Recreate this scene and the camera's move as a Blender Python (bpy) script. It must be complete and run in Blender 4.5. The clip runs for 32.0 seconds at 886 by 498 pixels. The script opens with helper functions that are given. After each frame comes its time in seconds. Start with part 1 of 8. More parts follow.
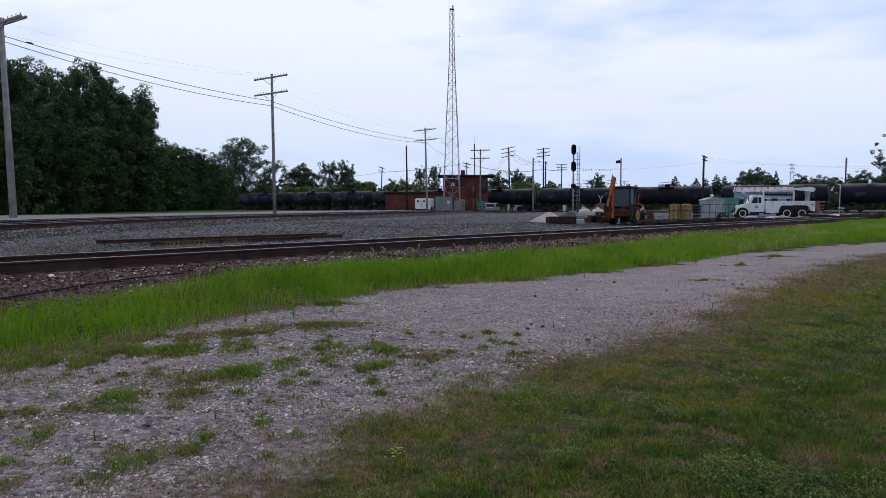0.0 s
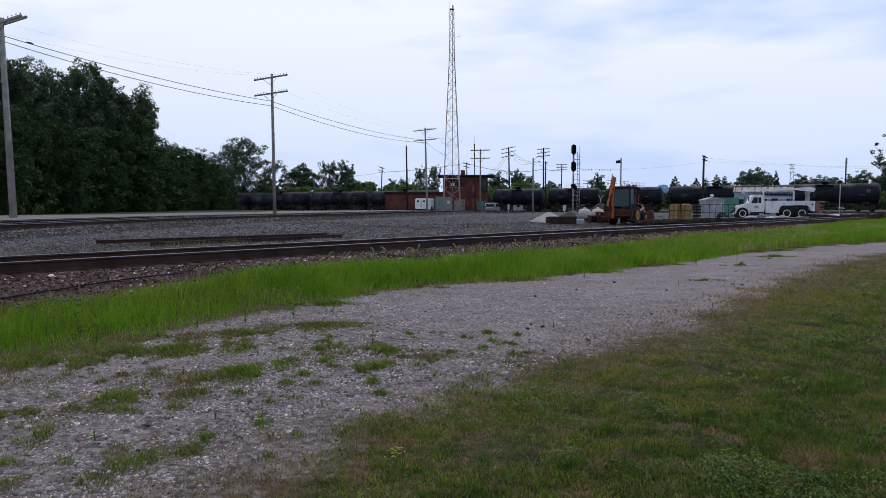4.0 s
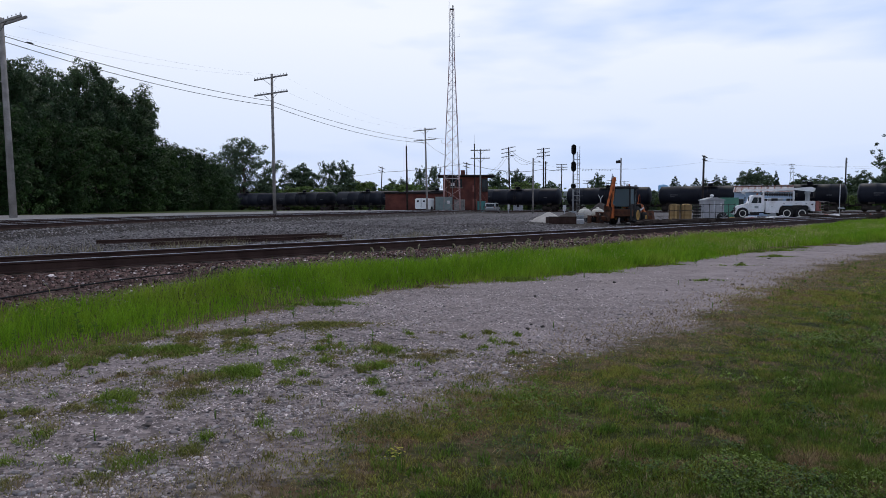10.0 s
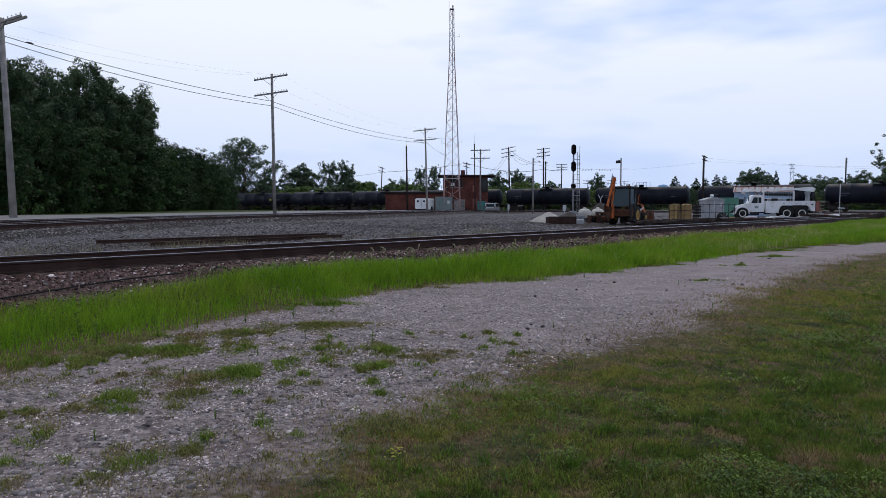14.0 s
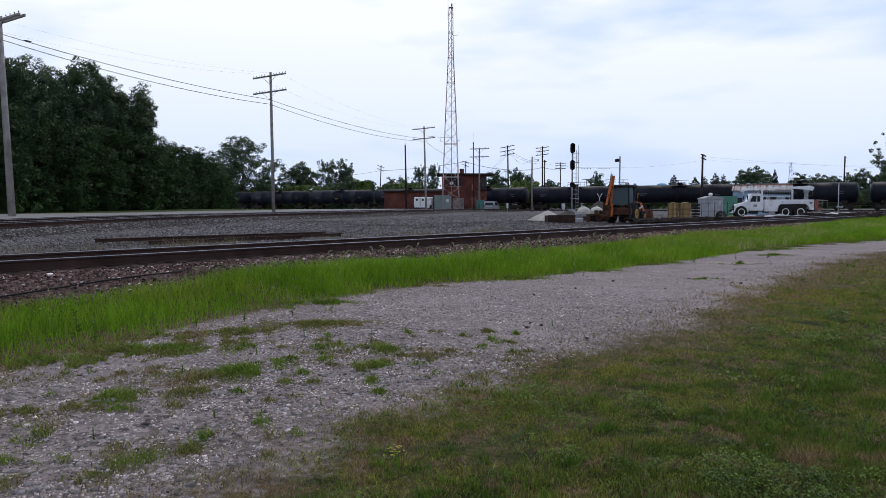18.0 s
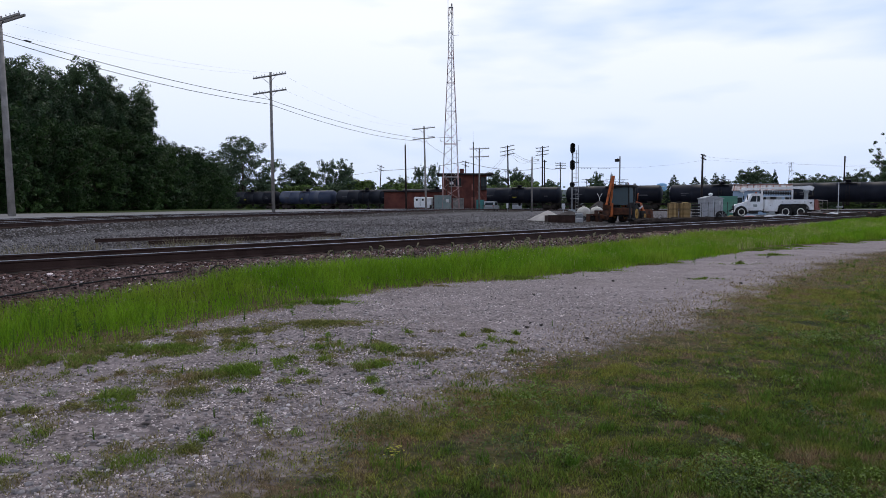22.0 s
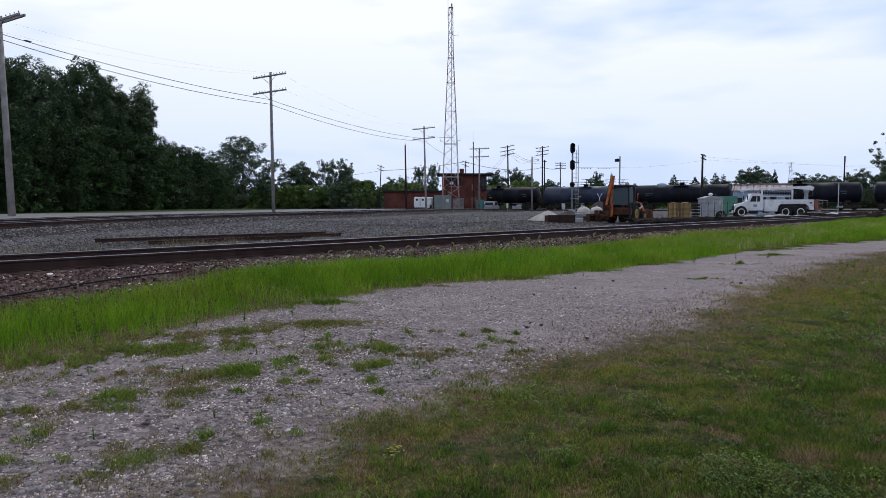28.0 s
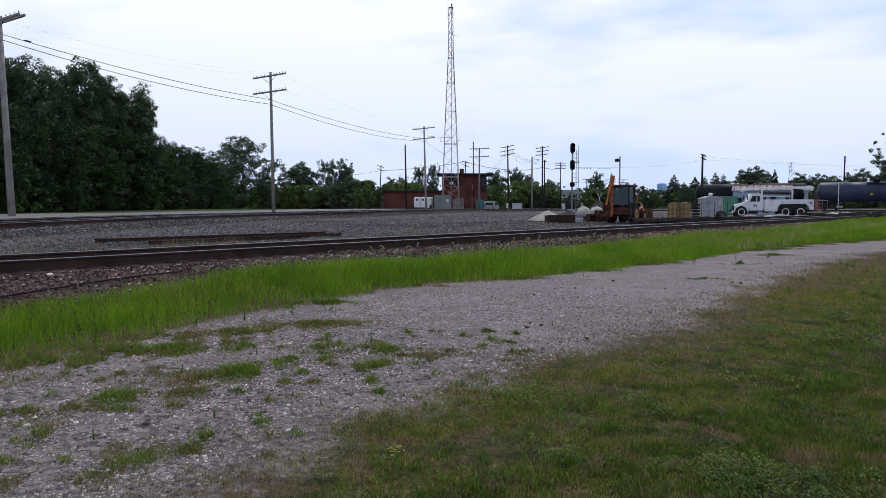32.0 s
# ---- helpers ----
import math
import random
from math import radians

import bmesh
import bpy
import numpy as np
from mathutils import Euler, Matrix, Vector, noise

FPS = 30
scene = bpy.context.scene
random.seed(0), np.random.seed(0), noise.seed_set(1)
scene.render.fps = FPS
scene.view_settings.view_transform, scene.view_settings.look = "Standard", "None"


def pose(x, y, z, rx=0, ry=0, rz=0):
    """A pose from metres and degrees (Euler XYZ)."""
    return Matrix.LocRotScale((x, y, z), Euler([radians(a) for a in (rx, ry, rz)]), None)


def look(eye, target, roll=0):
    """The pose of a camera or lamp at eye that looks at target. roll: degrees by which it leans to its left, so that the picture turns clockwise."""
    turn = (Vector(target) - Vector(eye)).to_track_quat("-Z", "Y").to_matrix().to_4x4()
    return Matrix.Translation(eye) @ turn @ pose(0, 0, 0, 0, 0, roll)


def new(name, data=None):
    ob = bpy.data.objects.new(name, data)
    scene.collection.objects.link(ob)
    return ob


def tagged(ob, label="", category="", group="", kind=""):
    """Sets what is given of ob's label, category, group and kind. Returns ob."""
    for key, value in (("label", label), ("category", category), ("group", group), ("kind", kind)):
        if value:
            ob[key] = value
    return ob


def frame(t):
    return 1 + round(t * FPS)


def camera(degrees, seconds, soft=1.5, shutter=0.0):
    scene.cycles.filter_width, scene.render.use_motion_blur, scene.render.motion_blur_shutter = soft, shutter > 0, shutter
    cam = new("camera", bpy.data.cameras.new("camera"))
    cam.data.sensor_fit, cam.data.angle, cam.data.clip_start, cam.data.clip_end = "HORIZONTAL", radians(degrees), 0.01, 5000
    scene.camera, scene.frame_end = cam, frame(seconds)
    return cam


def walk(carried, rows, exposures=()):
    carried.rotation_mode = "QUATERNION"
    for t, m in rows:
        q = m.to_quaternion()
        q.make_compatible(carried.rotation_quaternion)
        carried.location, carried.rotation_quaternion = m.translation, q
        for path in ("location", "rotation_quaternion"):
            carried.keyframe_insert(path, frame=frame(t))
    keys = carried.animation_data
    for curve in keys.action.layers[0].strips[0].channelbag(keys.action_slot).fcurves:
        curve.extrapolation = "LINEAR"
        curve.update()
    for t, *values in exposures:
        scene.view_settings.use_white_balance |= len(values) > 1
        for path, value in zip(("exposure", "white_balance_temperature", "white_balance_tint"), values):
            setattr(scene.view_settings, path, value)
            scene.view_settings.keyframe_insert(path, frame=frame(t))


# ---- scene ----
# Camera on a stand beside the yard; it settles by a hair half way through.
cam = camera(64.0, 32.0, soft=0.45)
PITCH = 90 - 3.556
walk(cam, [(0.0, pose(0, 0, 1.5, PITCH, 0, 0)), (8.0, pose(0, 0, 1.5, PITCH, 0, 0)), (16.2, pose(0, 0, 1.5, PITCH, 0, 0)),
           (18.2, pose(0, 0, 1.5, PITCH - 0.118, 0, -0.088)), (25.0, pose(0, 0, 1.5, PITCH - 0.118, 0, -0.088)),
           (32.0, pose(0, 0, 1.5, PITCH - 0.118, 0, -0.088))], exposures=[(0.0, 0.04, 6520, 10), (15.5, 0.04, 6520, 10), (17.5, 0.15, 6620, 10), (32.0, 0.15, 6620, 10)])

# ---- daylight: thin bright overcast ----
SUN_EL, SUN_AZ = 58, 18
world = bpy.data.worlds.new("sky")
scene.world = world
world.use_nodes = True
wn, wl = world.node_tree.nodes, world.node_tree.links
wn.clear()


def wnode(kind, **k):
    n = wn.new(kind)
    for a, b in k.items():
        n.inputs[a.replace("_", " ")].default_value = b
    return n


w_out = wn.new("ShaderNodeOutputWorld")
w_bg = wn.new("ShaderNodeBackground")
w_sky = wn.new("ShaderNodeTexSky")
w_sky.sky_type, w_sky.sun_disc = "NISHITA", False
w_sky.sun_elevation, w_sky.sun_rotation = radians(SUN_EL), radians(SUN_AZ)
w_co = wn.new("ShaderNodeTexCoord")
w_sep = wn.new("ShaderNodeSeparateXYZ")
w_map = wn.new("ShaderNodeMapping")
w_map.inputs["Scale"].default_value = (1.0, 1.0, 4.0)
w_map.inputs["Rotation"].default_value = (0.0, 0.0, 0.35)
w_map.inputs["Location"].default_value = (0.45, 0.2, 0.0)
w_n1 = wnode("ShaderNodeTexNoise", Scale=1.5, Detail=4.0, Roughness=0.45)
w_n2 = wnode("ShaderNodeTexNoise", Scale=6.0, Detail=4.0, Roughness=0.5)
w_add = wn.new("ShaderNodeMath")
w_add.operation = "MULTIPLY_ADD"
w_add.inputs[1].default_value = 0.25
w_ramp = wn.new("ShaderNodeValToRGB")
w_ramp.color_ramp.elements[0].position, w_ramp.color_ramp.elements[0].color = 0.49, (5.0, 6.5, 9.8, 1)
w_ramp.color_ramp.elements[1].position, w_ramp.color_ramp.elements[1].color = 0.68, (8.9, 9.35, 10.4, 1)
w_mix = wn.new("ShaderNodeMix")
w_mix.data_type = "RGBA"
w_el = wn.new("ShaderNodeMapRange")
for i, v in ((1, 0.30), (2, 0.80), (3, 0.95), (4, 0.12)):
    w_el.inputs[i].default_value = v
wl.new(w_co.outputs["Generated"], w_sep.inputs[0])
wl.new(w_sep.outputs["Z"], w_el.inputs[0])
wl.new(w_el.outputs[0], w_mix.inputs["Factor"])
wl.new(w_co.outputs["Generated"], w_map.inputs["Vector"])
for n in (w_n1, w_n2):
    wl.new(w_map.outputs[0], n.inputs["Vector"])
wl.new(w_n2.outputs["Fac"], w_add.inputs[0])
wl.new(w_n1.outputs["Fac"], w_add.inputs[2])
wl.new(w_add.outputs[0], w_ramp.inputs["Fac"])
wl.new(w_sky.outputs[0], w_mix.inputs["A"])
w_low = wn.new("ShaderNodeMapRange")
for i, v in ((1, 0.0), (2, 0.24), (3, 0.85), (4, 0.0)):
    w_low.inputs[i].default_value = v
wl.new(w_sep.outputs["Z"], w_low.inputs[0])
w_haze = wn.new("ShaderNodeMix")
w_haze.data_type = "RGBA"
w_haze.inputs["B"].default_value = (5.4, 6.7, 9.7, 1)
wl.new(w_low.outputs[0], w_haze.inputs["Factor"])
wl.new(w_ramp.outputs[0], w_haze.inputs["A"])
wl.new(w_haze.outputs["Result"], w_mix.inputs["B"])
wl.new(w_mix.outputs["Result"], w_bg.inputs["Color"])
w_bg.inputs["Strength"].default_value = 0.1
wl.new(w_bg.outputs[0], w_out.inputs["Surface"])

sun = new("sun", bpy.data.lights.new("sun", "SUN"))
sun.data.energy, sun.data.angle, sun.data.color = 1.1, radians(20), (1.0, 0.95, 0.88)
sun.matrix_world = look((0, 0, 50), (-50 * math.sin(radians(SUN_AZ)) / math.tan(radians(SUN_EL)), -50 * math.cos(radians(SUN_AZ)) / math.tan(radians(SUN_EL)), 0))


# ---- mesh building ----
class Solid:
    """Collects points and faces of one part."""

    def __init__(self):
        self.v, self.f, self.s = [], [], []

    def add(self, verts, faces, smooth=False):
        o = len(self.v)
        self.v += [tuple(p) for p in verts]
        self.f += [tuple(i + o for i in f) for f in faces]
        self.s += [smooth] * len(faces)
        return self

    def box(self, c, size, rz=0, bevel=0.0, m=None):
        """A box, its long edges chamfered by bevel."""
        x, y, z = (d / 2 for d in size)
        b = min(bevel, 0.45 * min(x, y, z) * 2) if bevel else 0
        if not b:
            vs = [(i, j, k) for k in (-z, z) for i, j in ((-x, -y), (x, -y), (x, y), (-x, y))]
            fs = [(3, 2, 1, 0), (4, 5, 6, 7), (0, 1, 5, 4), (1, 2, 6, 5), (2, 3, 7, 6), (3, 0, 4, 7)]
        else:
            vs = []
            for k, inset in ((-z, b), (-z + b, 0), (z - b, 0), (z, b)):
                a, e = x - inset, y - inset
                for i, j in ((-a + b, -e), (a - b, -e), (a, -e + b), (a, e - b), (a - b, e), (-a + b, e), (-a, e - b), (-a, -e + b)):
                    vs.append((i, j, k))
            fs = [tuple(range(7, -1, -1)), tuple(range(24, 32))]
            for r in range(3):
                fs += [(r * 8 + i, r * 8 + (i + 1) % 8, r * 8 + 8 + (i + 1) % 8, r * 8 + 8 + i) for i in range(8)]
        t = m if m is not None else Matrix.Translation(c) @ Matrix.Rotation(radians(rz), 4, "Z")
        return self.add([t @ Vector(p) for p in vs], fs)

    def cone(self, p0, p1, r0, r1=None, n=8, caps=True, smooth=True):
        """A round bar from p0 to p1."""
        r1 = r0 if r1 is None else r1
        p0, p1 = Vector(p0), Vector(p1)
        q = (p1 - p0).to_track_quat("Z", "Y")
        ring = [q @ Vector((math.cos(2 * math.pi * i / n), math.sin(2 * math.pi * i / n), 0)) for i in range(n)]
        self.add([p0 + a * r0 for a in ring] + [p1 + a * r1 for a in ring], [(i, (i + 1) % n, n + (i + 1) % n, n + i) for i in range(n)], smooth)
        if caps:
            o = len(self.v) - 2 * n
            self.f += [tuple(o + i for i in range(n - 1, -1, -1)), tuple(o + n + i for i in range(n))]
            self.s += [False, False]
        return self

    def tube(self, pts, r, n=6):
        """A bent round bar through pts, in one piece."""
        pts = [Vector(p) for p in pts]
        rings = []
        for i, p in enumerate(pts):
            t = (pts[min(i + 1, len(pts) - 1)] - pts[max(i - 1, 0)]).normalized()
            side = t.cross(Vector((0, 0, 1)) if abs(t.z) < 0.9 else Vector((0, 1, 0))).normalized()
            up = side.cross(t)
            rings += [p + (side * math.cos(2 * math.pi * k / n) + up * math.sin(2 * math.pi * k / n)) * r for k in range(n)]
        fs = [(i * n + k, i * n + (k + 1) % n, (i + 1) * n + (k + 1) % n, (i + 1) * n + k) for i in range(len(pts) - 1) for k in range(n)]
        self.add(rings, fs, True)
        o = len(self.v) - len(rings)
        self.f += [tuple(o + k for k in range(n - 1, -1, -1)), tuple(o + len(rings) - n + k for k in range(n))]
        self.s += [False, False]
        return self

    def lathe(self, profile, axis=(0, 0, 1), at=(0, 0, 0), n=16, smooth=True):
        """Turns (radius, height) pairs round an axis."""
        q = Vector(axis).to_track_quat("Z", "Y")
        vs = [Vector(at) + q @ Vector((r * math.cos(2 * math.pi * i / n), r * math.sin(2 * math.pi * i / n), h)) for r, h in profile for i in range(n)]
        fs = [(k * n + i, k * n + (i + 1) % n, k * n + n + (i + 1) % n, k * n + n + i) for k in range(len(profile) - 1) for i in range(n)]
        self.add(vs, fs, smooth)
        o = len(self.v) - len(vs)
        self.f += [tuple(o + i for i in range(n - 1, -1, -1)), tuple(o + len(vs) - n + i for i in range(n))]
        self.s += [False, False]
        return self

    def prism(self, outline, y0, y1, m=None):
        """Extrudes an (x, z) outline from y0 to y1."""
        n = len(outline)
        vs = [Vector((x, y0, z)) for x, z in outline] + [Vector((x, y1, z)) for x, z in outline]
        if m is not None:
            vs = [m @ p for p in vs]
        fs = [tuple(range(n)), tuple(range(2 * n - 1, n - 1, -1))] + [((i + 1) % n, i, n + i, n + (i + 1) % n) for i in range(n)]
        return self.add(vs, fs)

    def mesh(self, name):
        me = bpy.data.meshes.new(name)
        me.from_pydata(self.v, [], self.f)
        me.polygons.foreach_set("use_smooth", self.s)
        me.update()
        return me


def arrays_mesh(name, verts, faces, smooth=False):
    """A mesh from an (n, 3) array of points and an (m, k) array of faces."""
    me = bpy.data.meshes.new(name)
    verts, faces = np.asarray(verts, np.float32), np.asarray(faces, np.int32)
    k = faces.shape[1]
    me.vertices.add(len(verts))
    me.vertices.foreach_set("co", verts.ravel())
    me.loops.add(faces.size)
    me.loops.foreach_set("vertex_index", faces.ravel())
    me.polygons.add(len(faces))
    me.polygons.foreach_set("loop_start", np.arange(0, faces.size, k, dtype=np.int32))
    me.polygons.foreach_set("loop_total", np.full(len(faces), k, np.int32))
    me.polygons.foreach_set("use_smooth", np.full(len(faces), smooth))
    me.update(calc_edges=True)
    me.validate()
    return me


def part(name, solid, material, parent, label="", m=None):
    me = solid.mesh(name) if isinstance(solid, Solid) else solid
    if not me.materials:
        me.materials.append(material)
    ob = new(name, me)
    ob.parent = parent
    if m is not None:
        ob.matrix_basis = m
    if label:
        ob["label"] = label
    return ob


def thing(name, m, label, category, group="", kind="", data=None, material=None):
    """A top-level thing: an Empty, or a mesh when a Solid is given."""
    if data is not None:
        me = data.mesh(name) if isinstance(data, Solid) else data
        if material and not me.materials:
            me.materials.append(material)
        ob = new(name, me)
    else:
        ob = new(name)
        ob.empty_display_size = 0.2
    ob.matrix_basis = m
    return tagged(ob, label, category, group, kind)


# ---- materials ----
def material(name, c1, c2, scale=4.0, rough=0.8, metal=0.0, bump=0.2, fine=40.0, stain=None, stain_scale=0.6, stain_amount=0.4, island=0.0, spread=0.0, trans=0.0, contrast=(0.35, 0.65), spec=None):
    """Two tones mixed by a coarse noise, a fine grain, patches of a stain colour and a bump."""
    ma = bpy.data.materials.new(name)
    ma.use_nodes = True
    n, l = ma.node_tree.nodes, ma.node_tree.links
    b = n["Principled BSDF"]
    co = n.new("ShaderNodeTexCoord")
    na = n.new("ShaderNodeTexNoise")
    na.inputs["Scale"].default_value, na.inputs["Detail"].default_value = scale, 5
    nb = n.new("ShaderNodeTexNoise")
    nb.inputs["Scale"].default_value, nb.inputs["Detail"].default_value = fine, 3
    for t in (na, nb):
        l.new(co.outputs["Object"], t.inputs["Vector"])
    r = n.new("ShaderNodeMapRange")
    r.inputs[1].default_value, r.inputs[2].default_value = contrast
    l.new(na.outputs["Fac"], r.inputs[0])
    mix = n.new("ShaderNodeMix")
    mix.data_type = "RGBA"
    mix.inputs["A"].default_value, mix.inputs["B"].default_value = (*c1, 1), (*c2, 1)
    l.new(r.outputs[0], mix.inputs["Factor"])
    out = mix.outputs["Result"]
    if stain:
        ns = n.new("ShaderNodeTexNoise")
        ns.inputs["Scale"].default_value, ns.inputs["Detail"].default_value = stain_scale, 6
        l.new(co.outputs["Object"], ns.inputs["Vector"])
        rs = n.new("ShaderNodeMapRange")
        rs.inputs[1].default_value, rs.inputs[2].default_value, rs.inputs[4].default_value = 0.48, 0.66, stain_amount
        l.new(ns.outputs["Fac"], rs.inputs[0])
        ms = n.new("ShaderNodeMix")
        ms.data_type = "RGBA"
        ms.inputs["B"].default_value = (*stain, 1)
        l.new(out, ms.inputs["A"])
        l.new(rs.outputs[0], ms.inputs["Factor"])
        out = ms.outputs["Result"]
    hsv = n.new("ShaderNodeHueSaturation")
    l.new(out, hsv.inputs["Color"])
    gr = n.new("ShaderNodeMapRange")
    gr.inputs[3].default_value, gr.inputs[4].default_value = 0.78, 1.22
    l.new(nb.outputs["Fac"], gr.inputs[0])
    val = gr.outputs[0]
    if island or spread:
        src = n.new("ShaderNodeNewGeometry" if island else "ShaderNodeObjectInfo")
        k = island or spread
        ir = n.new("ShaderNodeMapRange")
        ir.inputs[3].default_value, ir.inputs[4].default_value = 1 - k, 1 + k
        l.new(src.outputs["Random Per Island" if island else "Random"], ir.inputs[0])
        mu = n.new("ShaderNodeMath")
        mu.operation = "MULTIPLY"
        l.new(val, mu.inputs[0])
        l.new(ir.outputs[0], mu.inputs[1])
        val = mu.outputs[0]
    l.new(val, hsv.inputs["Value"])
    l.new(hsv.outputs[0], b.inputs["Base Color"])
    b.inputs["Roughness"].default_value, b.inputs["Metallic"].default_value = rough, metal
    b.inputs["Specular IOR Level"].default_value = spec if spec is not None else 0.5 if rough < 0.55 else 0.12
    if trans:
        b.inputs["Subsurface Weight"].default_value = 0.0
        b.inputs["Transmission Weight"].default_value = 0.0
        tl = n.new("ShaderNodeBsdfTranslucent")
        l.new(hsv.outputs[0], tl.inputs["Color"])
        mx = n.new("ShaderNodeMixShader")
        mx.inputs[0].default_value = trans
        l.new(b.outputs[0], mx.inputs[1])
        l.new(tl.outputs[0], mx.inputs[2])
        l.new(mx.outputs[0], n["Material Output"].inputs["Surface"])
    if bump:
        bp = n.new("ShaderNodeBump")
        bp.inputs["Strength"].default_value, bp.inputs["Distance"].default_value = bump, 0.02
        l.new(nb.outputs["Fac"], bp.inputs["Height"])
        l.new(bp.outputs[0], b.inputs["Normal"])
    return ma


M = {}
M["leaf"] = material("leaf", (0.032, 0.062, 0.028), (0.084, 0.130, 0.052), 0.16, 0.5, bump=0, fine=1.2, island=0.5, trans=0.28, contrast=(0.38, 0.66), spec=0.22)
# darker copy of the crown leaf: the wood's lower shade put into the colour
M["leaf_shaded"] = material("leaf_shaded", (0.016, 0.038, 0.013), (0.046, 0.086, 0.025), 0.16, 0.6, bump=0, fine=1.2, island=0.5, trans=0.3, contrast=(0.38, 0.66), spec=0.15)
M["leaf_light"] = material("leaf_light", (0.092, 0.148, 0.040), (0.140, 0.200, 0.058), 0.3, 0.6, bump=0, fine=2.0, island=0.45, trans=0.3)
# foliage beyond the train: distance haze mixed into the colour, paler and bluer
M["leaf_hazed"] = material("leaf_hazed", (0.066, 0.100, 0.062), (0.108, 0.150, 0.084), 0.2, 0.7, bump=0, fine=2.0, island=0.4, trans=0.25)
M["needle"] = material("needle", (0.022, 0.040, 0.026), (0.035, 0.060, 0.034), 0.3, 0.7, bump=0, fine=2.0, island=0.35)
M["bark"] = material("bark", (0.075, 0.060, 0.048), (0.13, 0.11, 0.09), 3.0, 0.9, bump=0.6, fine=25)
M["grass"] = material("grass", (0.124, 0.256, 0.012), (0.200, 0.345, 0.024), 0.8, 0.65, bump=0, fine=3, island=0.36, trans=0.42, stain=(0.28, 0.29, 0.05), stain_scale=0.6, stain_amount=0.5)
M["straw"] = material("straw", (0.16, 0.14, 0.085), (0.25, 0.22, 0.14), 2, 0.8, bump=0, fine=5, island=0.3, trans=0.2)
M["foxtail"] = material("foxtail", (0.26, 0.235, 0.145), (0.40, 0.36, 0.24), 8, 0.9, bump=0.8, fine=90, spread=0.3, trans=0.25)
M["weed"] = material("weed", (0.070, 0.145, 0.020), (0.110, 0.190, 0.030), 1.0, 0.7, bump=0, fine=5, island=0.4, trans=0.3)
M["stone"] = material("stone", (0.200, 0.170, 0.172), (0.545, 0.472, 0.468), 3, 0.85, bump=0.3, fine=60, island=0.8)
M["pebble"] = material("pebble", (0.135, 0.120, 0.122), (0.385, 0.350, 0.346), 9, 0.85, bump=0.2, fine=60, island=0.6)
M["ballast"] = material("ballast", (0.100, 0.092, 0.094), (0.225, 0.210, 0.214), 3, 0.9, bump=0.3, fine=60, island=0.7, stain=(0.066, 0.057, 0.054), stain_scale=0.17, stain_amount=0.75)
M["ballast_rust"] = material("ballast_rust", (0.062, 0.034, 0.030), (0.188, 0.124, 0.114), 1.5, 0.9, bump=0.3, fine=60, island=0.9)
M["timber"] = material("timber", (0.026, 0.019, 0.016), (0.056, 0.043, 0.037), 2.5, 0.9, bump=0.5, fine=30, spread=0.3)
M["rail"] = material("rail", (0.034, 0.019, 0.016), (0.062, 0.036, 0.030), 2.0, 0.75, 0.0, bump=0.15, fine=40)
M["rail_head"] = material("rail_head", (0.22, 0.22, 0.235), (0.34, 0.34, 0.36), 1.0, 0.38, 0.9, bump=0.02, fine=60)
M["pole_wood"] = material("pole_wood", (0.20, 0.185, 0.175), (0.31, 0.29, 0.275), 1.8, 0.9, bump=0.3, fine=18, spread=0.15)
M["pole_dark"] = material("pole_dark", (0.026, 0.022, 0.021), (0.050, 0.042, 0.039), 1.8, 0.9, bump=0.3, fine=18, spread=0.2)
M["wire"] = material("wire", (0.06, 0.06, 0.065), (0.09, 0.09, 0.095), 1, 0.6, 0.4, bump=0)
M["porcelain"] = material("porcelain", (0.07, 0.055, 0.05), (0.12, 0.10, 0.095), 5, 0.4, bump=0)
M["steel"] = material("steel", (0.30, 0.31, 0.33), (0.42, 0.43, 0.45), 1.5, 0.5, 0.6, bump=0.05, fine=30)
M["tower_red"] = material("tower_red", (0.24, 0.09, 0.075), (0.31, 0.13, 0.11), 0.6, 0.6, 0.1, bump=0)
M["mast_red"] = material("mast_red", (0.42, 0.27, 0.265), (0.50, 0.34, 0.33), 0.6, 0.6, 0.1, bump=0)
M["tower_white"] = material("tower_white", (0.58, 0.56, 0.60), (0.66, 0.64, 0.67), 0.6, 0.6, 0.1, bump=0)
M["tank_black"] = material("tank_black", (0.0045, 0.0055, 0.011), (0.009, 0.011, 0.019), 0.5, 0.55, bump=0.05, fine=12, stain=(0.018, 0.019, 0.025), stain_scale=0.5, stain_amount=0.35, spread=0.25, spec=0.2)
M["tank_grey"] = material("tank_grey", (0.024, 0.034, 0.066), (0.040, 0.052, 0.092), 0.5, 0.45, bump=0.05, fine=12, stain=(0.05, 0.05, 0.06), stain_scale=0.5, stain_amount=0.5, spec=0.35)
M["bogie"] = material("bogie", (0.022, 0.018, 0.016), (0.050, 0.040, 0.034), 2.0, 0.85, bump=0.2)
M["mark_white"] = material("mark_white", (0.55, 0.55, 0.56), (0.66, 0.66, 0.66), 3, 0.6, bump=0)
M["mark_yellow"] = material("mark_yellow", (0.34, 0.31, 0.03), (0.42, 0.37, 0.05), 3, 0.6, bump=0)
M["brick"] = material("brick", (0.118, 0.042, 0.035), (0.180, 0.064, 0.050), 0.8, 0.9, bump=0.2, fine=30, stain=(0.060, 0.030, 0.028), stain_scale=0.45, stain_amount=0.75, spread=0.1)
M["roof_dark"] = material("roof_dark", (0.020, 0.017, 0.019), (0.036, 0.031, 0.032), 1.2, 0.85, bump=0.2)
